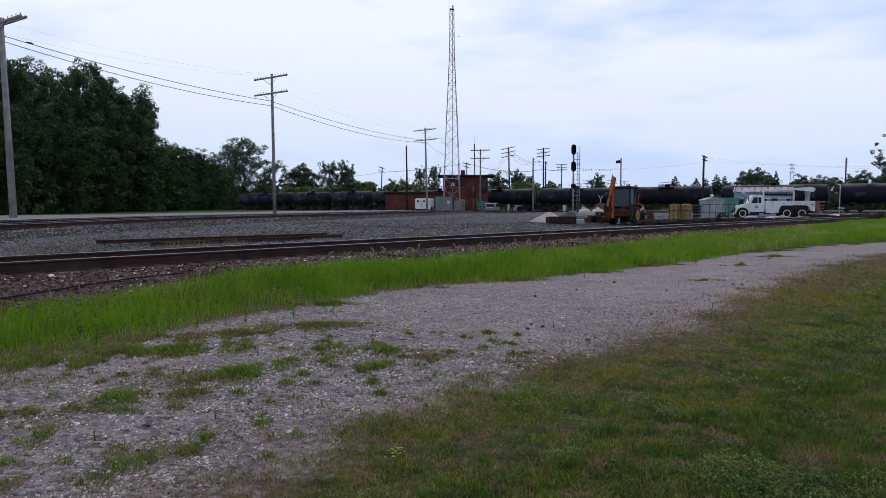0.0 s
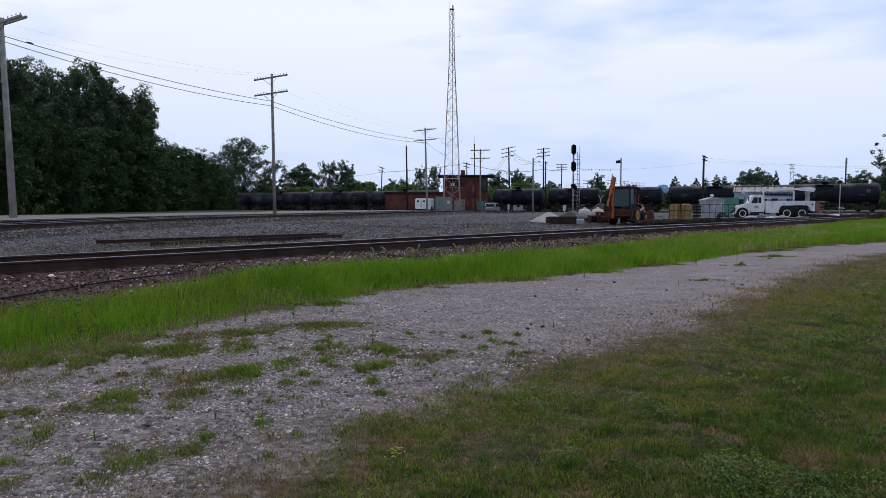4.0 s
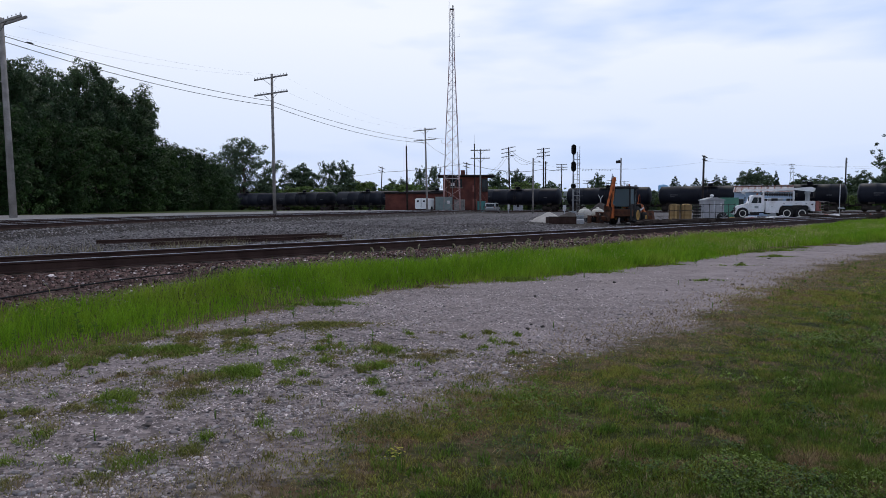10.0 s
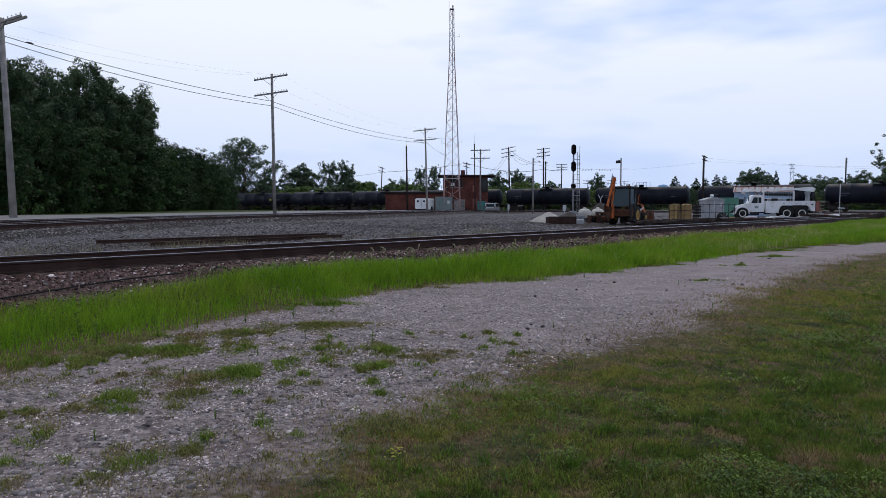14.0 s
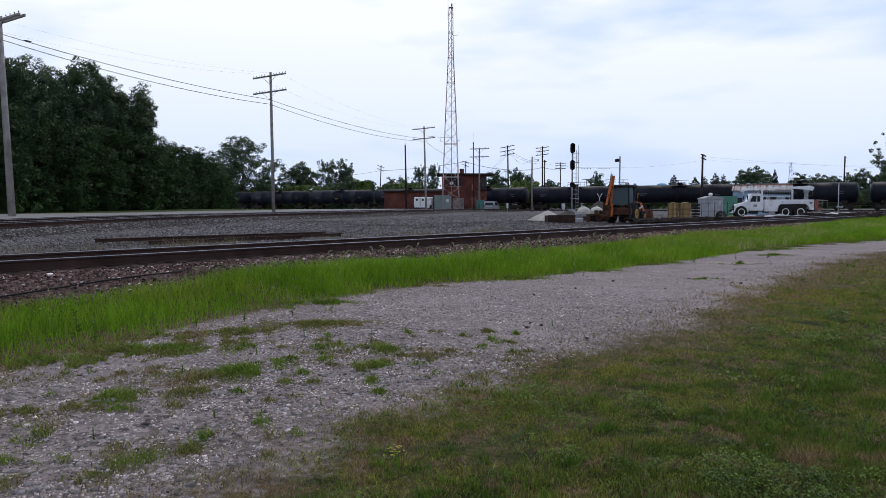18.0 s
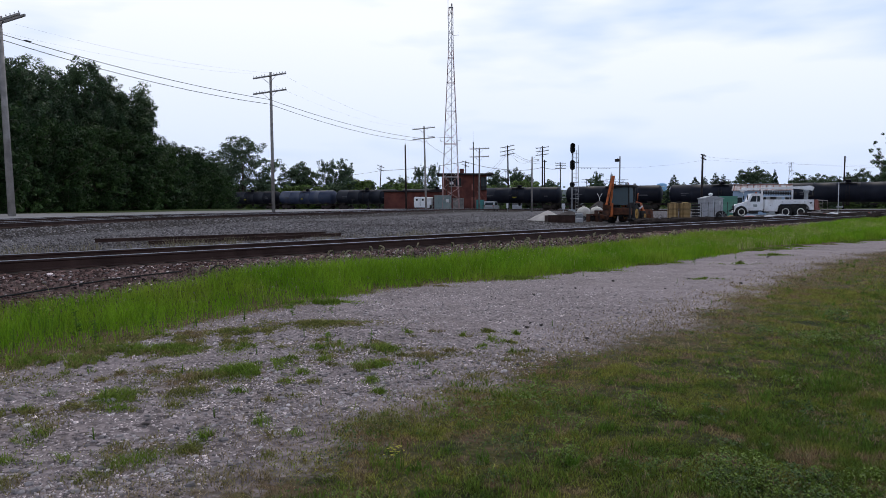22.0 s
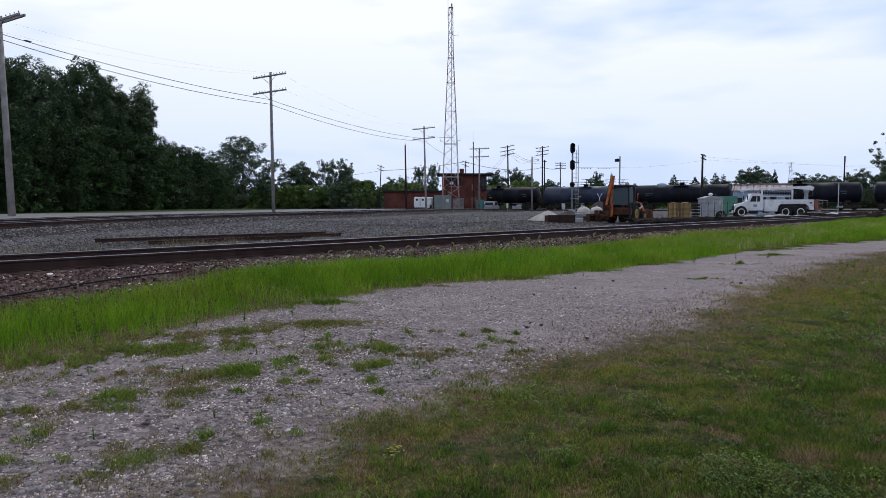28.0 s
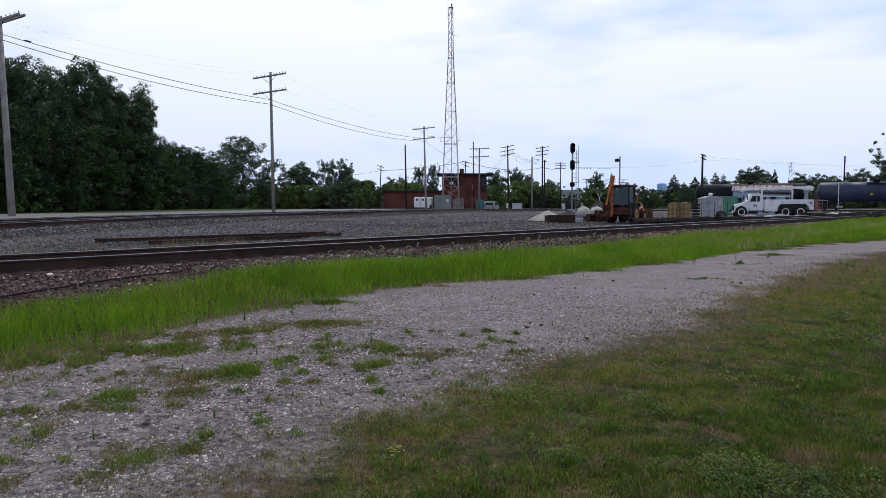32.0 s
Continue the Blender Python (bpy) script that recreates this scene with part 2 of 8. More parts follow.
M["glass"] = material("glass", (0.012, 0.017, 0.020), (0.022, 0.029, 0.033), 0.8, 0.22, bump=0, spec=0.3)
M["white_paint"] = material("white_paint", (0.74, 0.75, 0.77), (0.84, 0.84, 0.86), 0.8, 0.4, bump=0.03, fine=20, stain=(0.46, 0.40, 0.35), stain_scale=1.4, stain_amount=0.42)
M["white_clean"] = material("white_clean", (0.76, 0.77, 0.79), (0.84, 0.84, 0.85), 0.8, 0.4, bump=0.02)
M["grey_paint"] = material("grey_paint", (0.25, 0.275, 0.285), (0.32, 0.345, 0.355), 0.8, 0.5, bump=0.04, stain=(0.2, 0.19, 0.18), stain_amount=0.4)
M["grey_green"] = material("grey_green", (0.16, 0.21, 0.21), (0.21, 0.26, 0.255), 0.8, 0.5, bump=0.04)
M["teal"] = material("teal", (0.04, 0.21, 0.20), (0.07, 0.27, 0.255), 0.8, 0.5, bump=0.04, stain=(0.12, 0.15, 0.14), stain_amount=0.4)
M["green_paint"] = material("green_paint", (0.10, 0.27, 0.20), (0.15, 0.33, 0.25), 0.8, 0.55, bump=0.04, stain=(0.12, 0.17, 0.14), stain_amount=0.4)
M["blue_shed"] = material("blue_shed", (0.30, 0.40, 0.53), (0.38, 0.48, 0.60), 0.8, 0.6, bump=0.04, stain=(0.24, 0.29, 0.34), stain_amount=0.35)
M["rust_roof"] = material("rust_roof", (0.20, 0.085, 0.065), (0.32, 0.165, 0.135), 0.9, 0.7, 0.0, bump=0.06, stain=(0.40, 0.36, 0.36), stain_scale=1.0, stain_amount=0.5, spread=0.3)
M["orange_paint"] = material("orange_paint", (0.46, 0.115, 0.036), (0.60, 0.175, 0.062), 1.6, 0.55, bump=0.06, stain=(0.10, 0.038, 0.024), stain_scale=2.4, stain_amount=0.7)
M["rust_paint"] = material("rust_paint", (0.060, 0.030, 0.020), (0.150, 0.060, 0.034), 2.2, 0.7, bump=0.1, stain=(0.026, 0.020, 0.018), stain_scale=2.5, stain_amount=0.85)
M["yellow_paint"] = material("yellow_paint", (0.36, 0.20, 0.045), (0.46, 0.27, 0.06), 1.2, 0.55, bump=0.05, stain=(0.10, 0.055, 0.03), stain_scale=1.6, stain_amount=0.7)
M["black_iron"] = material("black_iron", (0.022, 0.021, 0.022), (0.045, 0.042, 0.041), 1.5, 0.7, 0.2, bump=0.1)
M["rubber"] = material("rubber", (0.018, 0.018, 0.019), (0.036, 0.035, 0.034), 4, 0.9, bump=0.2)
M["hub"] = material("hub", (0.62, 0.60, 0.55), (0.74, 0.72, 0.68), 3, 0.6, 0.0, bump=0.05)
M["sand"] = material("sand", (0.40, 0.37, 0.345), (0.50, 0.47, 0.44), 1.2, 0.95, bump=0.4, fine=25)
M["gravel_dark"] = material("gravel_dark", (0.050, 0.043, 0.041), (0.085, 0.075, 0.072), 1.2, 0.95, bump=0.6, fine=18)
M["cream"] = material("cream", (0.46, 0.43, 0.37), (0.56, 0.53, 0.47), 1.0, 0.5, bump=0.03, stain=(0.26, 0.21, 0.17), stain_scale=1.5, stain_amount=0.6)
M["tan_wrap"] = material("tan_wrap", (0.24, 0.145, 0.06), (0.40, 0.27, 0.125), 2.0, 0.7, bump=0.3, fine=12, stain=(0.12, 0.065, 0.03), stain_scale=1.8, stain_amount=0.7)
M["signal_black"] = material("signal_black", (0.012, 0.012, 0.013), (0.022, 0.022, 0.023), 2, 0.6, bump=0)
M["silver_car"] = material("silver_car", (0.34, 0.36, 0.38), (0.42, 0.44, 0.46), 1, 0.3, 0.5, bump=0)
M["water_tower"] = material("water_tower", (0.22, 0.42, 0.66), (0.28, 0.48, 0.72), 0.4, 0.6, bump=0)
M["pale_wall"] = material("pale_wall", (0.50, 0.50, 0.52), (0.58, 0.58, 0.60), 0.3, 0.8, bump=0)
M["flower_yellow"] = material("flower_yellow", (0.36, 0.34, 0.05), (0.46, 0.43, 0.08), 5, 0.7, bump=0, trans=0.2)
M["flower_white"] = material("flower_white", (0.70, 0.70, 0.66), (0.80, 0.80, 0.76), 5, 0.7, bump=0, trans=0.2)
M["mat_grass"] = material("mat_grass", (0.150, 0.165, 0.040), (0.225, 0.215, 0.070), 3.0, 0.7, bump=0, fine=8, island=0.55, trans=0.3, stain=(0.235, 0.165, 0.095), stain_scale=3.0, stain_amount=0.9)
M["mat_fresh"] = material("mat_fresh", (0.120, 0.195, 0.024), (0.185, 0.245, 0.045), 3.0, 0.7, bump=0, fine=8, island=0.5, trans=0.35)
M["tuft"] = material("tuft", (0.075, 0.150, 0.018), (0.165, 0.215, 0.040), 5.0, 0.65, bump=0, fine=9, island=0.45, trans=0.35, contrast=(0.4, 0.6))
M["thatch"] = material("thatch", (0.20, 0.150, 0.085), (0.32, 0.255, 0.15), 2, 0.8, bump=0, fine=8, island=0.45, trans=0.2)
M["grey_white"] = material("grey_white", (0.33, 0.335, 0.36), (0.42, 0.42, 0.44), 0.8, 0.6, bump=0.03, fine=20, stain=(0.24, 0.23, 0.23), stain_scale=1.1, stain_amount=0.5)
M["roof_pale"] = material("roof_pale", (0.40, 0.385, 0.39), (0.50, 0.48, 0.485), 0.7, 0.6, bump=0.06, stain=(0.28, 0.15, 0.115), stain_scale=0.9, stain_amount=0.7, spread=0.15)
M["tan_wood"] = material("tan_wood", (0.21, 0.135, 0.058), (0.38, 0.265, 0.13), 2.5, 0.85, bump=0.3, fine=14, stain=(0.08, 0.048, 0.026), stain_scale=2.5, stain_amount=0.85, spread=0.5)
M["lawn_dark"] = material("lawn_dark", (0.040, 0.082, 0.015), (0.070, 0.120, 0.024), 1.1, 0.6, bump=0, fine=5, island=0.5, trans=0.28, spec=0.25)
M["clover"] = material("clover", (0.085, 0.150, 0.018), (0.135, 0.195, 0.030), 1.3, 0.6, bump=0, fine=5, island=0.5, trans=0.3, spec=0.25)
M["mark_grey"] = material("mark_grey", (0.060, 0.062, 0.07), (0.10, 0.10, 0.11), 3, 0.6, bump=0)
M["seed_straw"] = material("seed_straw", (0.30, 0.31, 0.11), (0.44, 0.43, 0.19), 2, 0.8, bump=0, fine=5, island=0.4, trans=0.3)
# ---- the lie of the land ----
T0 = np.array((-7.77, 12.4))
TD = np.array((23.28, 25.34))
TD = TD / np.linalg.norm(TD)
TN = np.array((-TD[1], TD[0]))
YARD = 0.24
# centre line of the second line of rails, which bends away
BEND = [(-17.5, -14.0), (-18.2, 2.0), (-17.8, 18.0), (-16.7, 27.0), (-14.9, 44.0), (-9.5, 60.0), (0.3, 91.0), (9.8, 118.0), (21.0, 146.0), (33.0, 176.0)]


def spline(pts, step):
    """Even points along a smooth curve through pts."""
    p = np.array(pts, float)
    p = np.vstack((2 * p[0] - p[1], p, 2 * p[-1] - p[-2]))
    out = []
    for i in range(1, len(p) - 2):
        n = max(2, int(np.linalg.norm(p[i + 1] - p[i]) / step))
        for k in range(n):
            t = k / n
            out.append(0.5 * (2 * p[i] + (p[i + 1] - p[i - 1]) * t + (2 * p[i - 1] - 5 * p[i] + 4 * p[i + 1] - p[i + 2]) * t * t
                              + (3 * p[i] - p[i - 1] - 3 * p[i + 1] + p[i + 2]) * t ** 3))
    return np.array(out + [p[-2]])


BEND_FINE = spline(BEND, 1.5)


def ramp(x, a, b):
    t = np.clip((x - a) / (b - a), 0, 1)
    return t * t * (3 - 2 * t)


def bend_side(x, y):
    """Distance from the second line, positive on its far, left side."""
    d = np.full(np.shape(x), 1e9)
    side = np.ones(np.shape(x))
    for a, b in zip(BEND_FINE[:-1], BEND_FINE[1:]):
        e = b - a
        t = np.clip(((x - a[0]) * e[0] + (y - a[1]) * e[1]) / (e @ e), 0, 1)
        px, py = x - a[0] - t * e[0], y - a[1] - t * e[1]
        dist = np.hypot(px, py)
        near = dist < d
        side = np.where(near, np.sign(e[0] * py - e[1] * px), side)
        d = np.minimum(d, dist)
    return d * side


def bend_rail(y):
    """Height of the second line's rail heads."""
    return 0.78 - 0.36 * ramp(y, 95, 135)


def along_across(x, y):
    return (x - T0[0]) * TD[0] + (y - T0[1]) * TD[1], (x - T0[0]) * TN[0] + (y - T0[1]) * TN[1]


def ground_z(x, y):
    x, y = np.asarray(x, float), np.asarray(y, float)
    s, q = along_across(x, y)
    z = YARD * ramp(q, -5.5, 1.0)
    bed = ramp(q, -5.2, -2.9) * (1 - ramp(q, 1.6, 4.5))
    z = np.maximum(z, 0.402 * bed)
    b = bend_side(x, y)
    top = bend_rail(y) - 0.215 + 0.175 * ramp(b, 5.8, 7.6)
    z = z + (np.maximum(top, z) - z) * np.where(b < 0, 1 - ramp(-b, 1.7, 4.2), 1.0) * (1 - ramp(y, 140, 170))
    u = (x + 37.2) * 0.8585 - (y - 167.4) * 0.5128
    w = np.abs((x + 37.2) * 0.5128 + (y - 167.4) * 0.8585)
    beyond = (x + 37.2) * 0.5128 + (y - 167.4) * 0.8585 > 0
    z = z + (0.16 + 0.0030 * np.clip(u, -40, 160) - 0.21 - z) * np.where(beyond, 1.0, 1 - ramp(w, 3.0, 14.0))
    z = z - 0.17 * ramp(x, 4.5, 9.5) * ramp(q, 4.0, 9.0) * ramp(w, 10.0, 22.0) * (1 - beyond)
    z = z + 0.03 * np.sin(x * 0.31 + 1) * np.sin(y * 0.23) * ramp(np.hypot(x, y), 4, 30) * (1 - bed)
    return z


def gz(x, y):
    return float(ground_z(np.array([x]), np.array([y]))[0])


def turf_colour(n, l, blade):
    """Colour of the lawn by the place: yellowish and dry towards the lane, deep green further in, with brown spots. The
    ground under the blades has their shade painted in.
    """
    co = n.new("ShaderNodeTexCoord")

    def noise_of(scale, detail, rough):
        t = n.new("ShaderNodeTexNoise")
        t.inputs["Scale"].default_value, t.inputs["Detail"].default_value, t.inputs["Roughness"].default_value = scale, detail, rough
        l.new(co.outputs["Object"], t.inputs["Vector"])
        return t.outputs["Fac"]

    def remap(v, a, c, d=0.0, e=1.0):
        r = n.new("ShaderNodeMapRange")
        for i, val in ((1, a), (2, c), (3, d), (4, e)):
            r.inputs[i].default_value = val
        l.new(v, r.inputs[0])
        return r.outputs[0]

    def math_of(op, a, c):
        m = n.new("ShaderNodeMath")
        m.operation = op
        for i, val in enumerate((a, c)):
            if isinstance(val, float):
                m.inputs[i].default_value = val
            else:
                l.new(val, m.inputs[i])
        return m.outputs[0]

    def blend(f, a, c):
        m = n.new("ShaderNodeMix")
        m.data_type = "RGBA"
        for key, val in (("A", a), ("B", c)):
            if isinstance(val, tuple):
                m.inputs[key].default_value = (*val, 1)
            else:
                l.new(val, m.inputs[key])
        l.new(f, m.inputs["Factor"])
        return m.outputs["Result"]

    across = n.new("ShaderNodeVectorMath")
    across.operation = "DOT_PRODUCT"
    across.inputs[1].default_value = (TN[0], TN[1], 0)
    l.new(co.outputs["Object"], across.inputs[0])
    q = math_of("SUBTRACT", across.outputs["Value"], float(T0 @ TN))
    lush = math_of("ADD", remap(q, -10.4, -12.7, -0.24, 0.54), remap(noise_of(2.2, 6, 0.62), 0.3, 0.7, -0.65, 0.65))
    spot = noise_of(7.0, 5, 0.65)
    # deep: lush green, dimmed further to paint in the lens's corner vignetting
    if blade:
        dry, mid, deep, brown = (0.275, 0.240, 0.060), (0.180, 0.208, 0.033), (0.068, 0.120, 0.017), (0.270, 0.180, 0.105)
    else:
        # soil and thatch tones, darkened well below the blades' for the shade between them
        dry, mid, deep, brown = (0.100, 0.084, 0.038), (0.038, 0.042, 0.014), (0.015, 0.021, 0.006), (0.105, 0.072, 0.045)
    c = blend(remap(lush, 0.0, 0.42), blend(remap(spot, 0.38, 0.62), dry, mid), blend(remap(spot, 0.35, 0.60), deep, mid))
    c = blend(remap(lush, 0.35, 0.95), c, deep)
    worn = math_of("ADD", noise_of(3.1, 7, 0.68), remap(q, -9.8, -11.4, 0.10, 0.0))
    return blend(remap(worn, 0.53, 0.61, 0.0, 0.9), c, brown)


def lawn_material():
    ma = bpy.data.materials.new("lawn")
    ma.use_nodes = True
    n, l = ma.node_tree.nodes, ma.node_tree.links
    b = n["Principled BSDF"]
    hsv = n.new("ShaderNodeHueSaturation")
    l.new(turf_colour(n, l, True), hsv.inputs["Color"])
    geo, vary, hue = n.new("ShaderNodeNewGeometry"), n.new("ShaderNodeMapRange"), n.new("ShaderNodeMapRange")
    vary.inputs[3].default_value, vary.inputs[4].default_value = 0.4, 1.75
    hue.inputs[3].default_value, hue.inputs[4].default_value = 0.475, 0.52
    for r, h in ((vary, "Value"), (hue, "Hue")):
        l.new(geo.outputs["Random Per Island"], r.inputs[0])
        l.new(r.outputs[0], hsv.inputs[h])
    l.new(hsv.outputs[0], b.inputs["Base Color"])
    b.inputs["Roughness"].default_value, b.inputs["Specular IOR Level"].default_value = 0.65, 0.2
    tl, mx = n.new("ShaderNodeBsdfTranslucent"), n.new("ShaderNodeMixShader")
    mx.inputs[0].default_value = 0.35
    l.new(hsv.outputs[0], tl.inputs["Color"])
    l.new(b.outputs[0], mx.inputs[1])
    l.new(tl.outputs[0], mx.inputs[2])
    l.new(mx.outputs[0], n["Material Output"].inputs["Surface"])
    return ma


M["lawn"] = lawn_material()


def ground_material():
    """Lawn, worn gravel lane, ballast and yard dirt, told apart by the place."""
    ma = bpy.data.materials.new("ground")
    ma.use_nodes = True
    n, l = ma.node_tree.nodes, ma.node_tree.links
    b = n["Principled BSDF"]
    b.inputs["Roughness"].default_value = 0.95
    b.inputs["Specular IOR Level"].default_value = 0.08
    co = n.new("ShaderNodeTexCoord")

    def noise_of(scale, detail=5, rough=0.55):
        t = n.new("ShaderNodeTexNoise")
        t.inputs["Scale"].default_value, t.inputs["Detail"].default_value, t.inputs["Roughness"].default_value = scale, detail, rough
        l.new(co.outputs["Object"], t.inputs["Vector"])
        return t.outputs["Fac"]

    def remap(v, a, c, d=0.0, e=1.0):
        r = n.new("ShaderNodeMapRange")
        for i, val in ((1, a), (2, c), (3, d), (4, e)):
            r.inputs[i].default_value = val
        l.new(v, r.inputs[0])
        return r.outputs[0]

    def blend(f, a, c):
        m = n.new("ShaderNodeMix")
        m.data_type = "RGBA"
        for key, val in (("A", a), ("B", c)):
            if isinstance(val, tuple):
                m.inputs[key].default_value = (*val, 1)
            else:
                l.new(val, m.inputs[key])
        l.new(f, m.inputs["Factor"])
        return m.outputs["Result"]

    def cells(scale):
        t = n.new("ShaderNodeTexVoronoi")
        t.inputs["Scale"].default_value = scale
        l.new(co.outputs["Object"], t.inputs["Vector"])
        return t

    big, mid, fine = noise_of(0.35), noise_of(2.2), noise_of(24)
    v1, v2 = cells(16), cells(30)
    sep = n.new("ShaderNodeSeparateColor")
    l.new(v1.outputs["Color"], sep.inputs[0])
    sep2 = n.new("ShaderNodeSeparateColor")
    l.new(v2.outputs["Color"], sep2.inputs[0])
    stones = blend(sep.outputs[0], (0.058, 0.048, 0.048), (0.330, 0.277, 0.275))
    chips = blend(sep2.outputs[1], (0.060, 0.050, 0.050), (0.315, 0.264, 0.262))
    lane = blend(remap(mid, 0.4, 0.6), stones, chips)
    dirt = blend(fine, (0.240, 0.199, 0.202), (0.380, 0.324, 0.327))
    lane = blend(remap(big, 0.47, 0.63, 0.0, 0.75), lane, dirt)
    lane = blend(remap(noise_of(0.9, 6, 0.65), 0.50, 0.66, 0.0, 0.55), lane, blend(fine, (0.14, 0.112, 0.110), (0.24, 0.195, 0.190)))
    along = n.new("ShaderNodeVectorMath")
    along.operation = "DOT_PRODUCT"
    along.inputs[1].default_value = (TD[0], TD[1], 0)
    l.new(co.outputs["Object"], along.inputs[0])
    s0 = float(T0 @ TD)
    lane = blend(remap(along.outputs["Value"], s0 - 1.0, s0 + 7.0, 0.0, 0.48), lane, blend(noise_of(19, 7, 0.78), (0.13, 0.110, 0.113), (0.50, 0.428, 0.430)))
    lane = blend(remap(noise_of(1.7, 8, 0.72), 0.49, 0.62, 0.0, 0.55), lane, blend(fine, (0.115, 0.095, 0.096), (0.21, 0.176, 0.176)))
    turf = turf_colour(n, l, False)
    yard = blend(sep2.outputs[0], (0.075, 0.070, 0.074), (0.180, 0.170, 0.176))
    yard = blend(remap(noise_of(7.0, 6, 0.7), 0.40, 0.60), yard, blend(sep.outputs[2], (0.050, 0.047, 0.050), (0.23, 0.215, 0.222)))
    yard = blend(remap(mid, 0.42, 0.62, 0, 0.6), yard, (0.092, 0.086, 0.09))
    rusty = blend(sep.outputs[1], (0.050, 0.031, 0.027), (0.12, 0.088, 0.082))
    far = blend(mid, (0.03, 0.048, 0.014), (0.06, 0.08, 0.024))
    pale = blend(fine, (0.16, 0.155, 0.155), (0.33, 0.32, 0.32))
    zone = n.new("ShaderNodeVertexColor")
    zone.layer_name = "zone"
    zs = n.new("ShaderNodeSeparateColor")
    l.new(zone.outputs["Color"], zs.inputs[0])
    zone2 = n.new("ShaderNodeVertexColor")
    zone2.layer_name = "zone_b"
    zs2 = n.new("ShaderNodeSeparateColor")
    l.new(zone2.outputs["Color"], zs2.inputs[0])

    grit = noise_of(7.0, 8, 0.7)

    def edge(v):
        m = n.new("ShaderNodeMath")
        m.operation = "MULTIPLY_ADD"
        m.inputs[1].default_value, m.inputs[2].default_value = 1.7, -0.85
        l.new(grit, m.inputs[0])
        a = n.new("ShaderNodeMath")
        l.new(v, a.inputs[0])
        l.new(m.outputs[0], a.inputs[1])
        return remap(a.outputs[0], 0.35, 0.62)

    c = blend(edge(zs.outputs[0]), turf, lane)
    c = blend(edge(zs.outputs[1]), c, rusty)
    c = blend(edge(zs.outputs[2]), c, yard)
    c = blend(edge(zs2.outputs[0]), c, far)
    c = blend(edge(zs2.outputs[1]), c, pale)
    c = blend(edge(zs2.outputs[2]), c, blend(sep2.outputs[2], (0.018, 0.015, 0.014), (0.075, 0.066, 0.062)))
    l.new(c, b.inputs["Base Color"])
    bp = n.new("ShaderNodeBump")
    bp.inputs["Strength"].default_value, bp.inputs["Distance"].default_value = 0.7, 0.03
    l.new(v1.outputs["Distance"], bp.inputs["Height"])
    l.new(bp.outputs[0], b.inputs["Normal"])
    return ma


def lane_edges(s):
    """The lane's far and near edge: distance across, by the distance along the rails."""
    far_edge = np.interp(s, [-30, -2.0, -0.7, 1.0, 2.2, 4.0, 6.1, 9.0, 14.4, 22, 30, 80], [-7.6, -7.1, -6.4, -5.75, -5.5, -5.1, -5.2, -5.8, -5.9, -6.4, -7.7, -15])
    near_edge = np.interp(s, [-30, -2.0, -1.4, 0.0, 1.5, 4.8, 7.2, 11.3, 15.5, 20, 26, 32, 80], [-14, -10.9, -10.6, -10.55, -10.3, -10.3, -10.1, -9.6, -9.2, -9.3, -9.2, -10.0, -18])
    return far_edge, near_edge


def oily(x, y):
    """Dark trodden patch of the yard round the machines."""
    return 0.95 * np.clip(1.5 - 1.2 * np.hypot((x - 9.5) / 5.5, (y - 51) / 8.0), 0, 1)


def zones(x, y):
    s, q = along_across(x, y)
    fe, ne = lane_edges(s)
    lane = np.clip(np.minimum((fe - q) / 0.8 + 0.5, (q - ne + 0.05 + 0.35 * np.sin(s * 2.3 + 1) * np.sin(s * 0.9 + 0.4)) / 1.3 + 0.5), 0, 1)
    lane = lane * (1 - 0.55 * np.exp(-((q + 8.6) / 0.4) ** 2) * (1 - ramp(s, 0.8, 2.0)))
    rust = np.clip((q + 4.3) / 0.9, 0, 1)
    yard = np.clip((q - 0.2) / 1.0, 0, 1)
    b = bend_side(x, y)
    d = np.hypot(x, y)
    far = np.clip((d - 175) / 15, 0, 1) + np.clip((b - 17) / 3, 0, 1) * (y < 150)
    pale = np.clip((b - 6.3) / 0.8, 0, 1) * np.clip((18.0 - b) / 2.0, 0, 1) * (y < 128)
    return np.stack((lane, rust, yard), 1), np.stack((np.clip(far, 0, 1), np.clip(pale, 0, 1), np.maximum(np.clip((b + 3.4) / 0.6, 0, 1) * np.clip((5.9 - b) / 0.5, 0, 1) * (y < 150), oily(x, y))), 1)


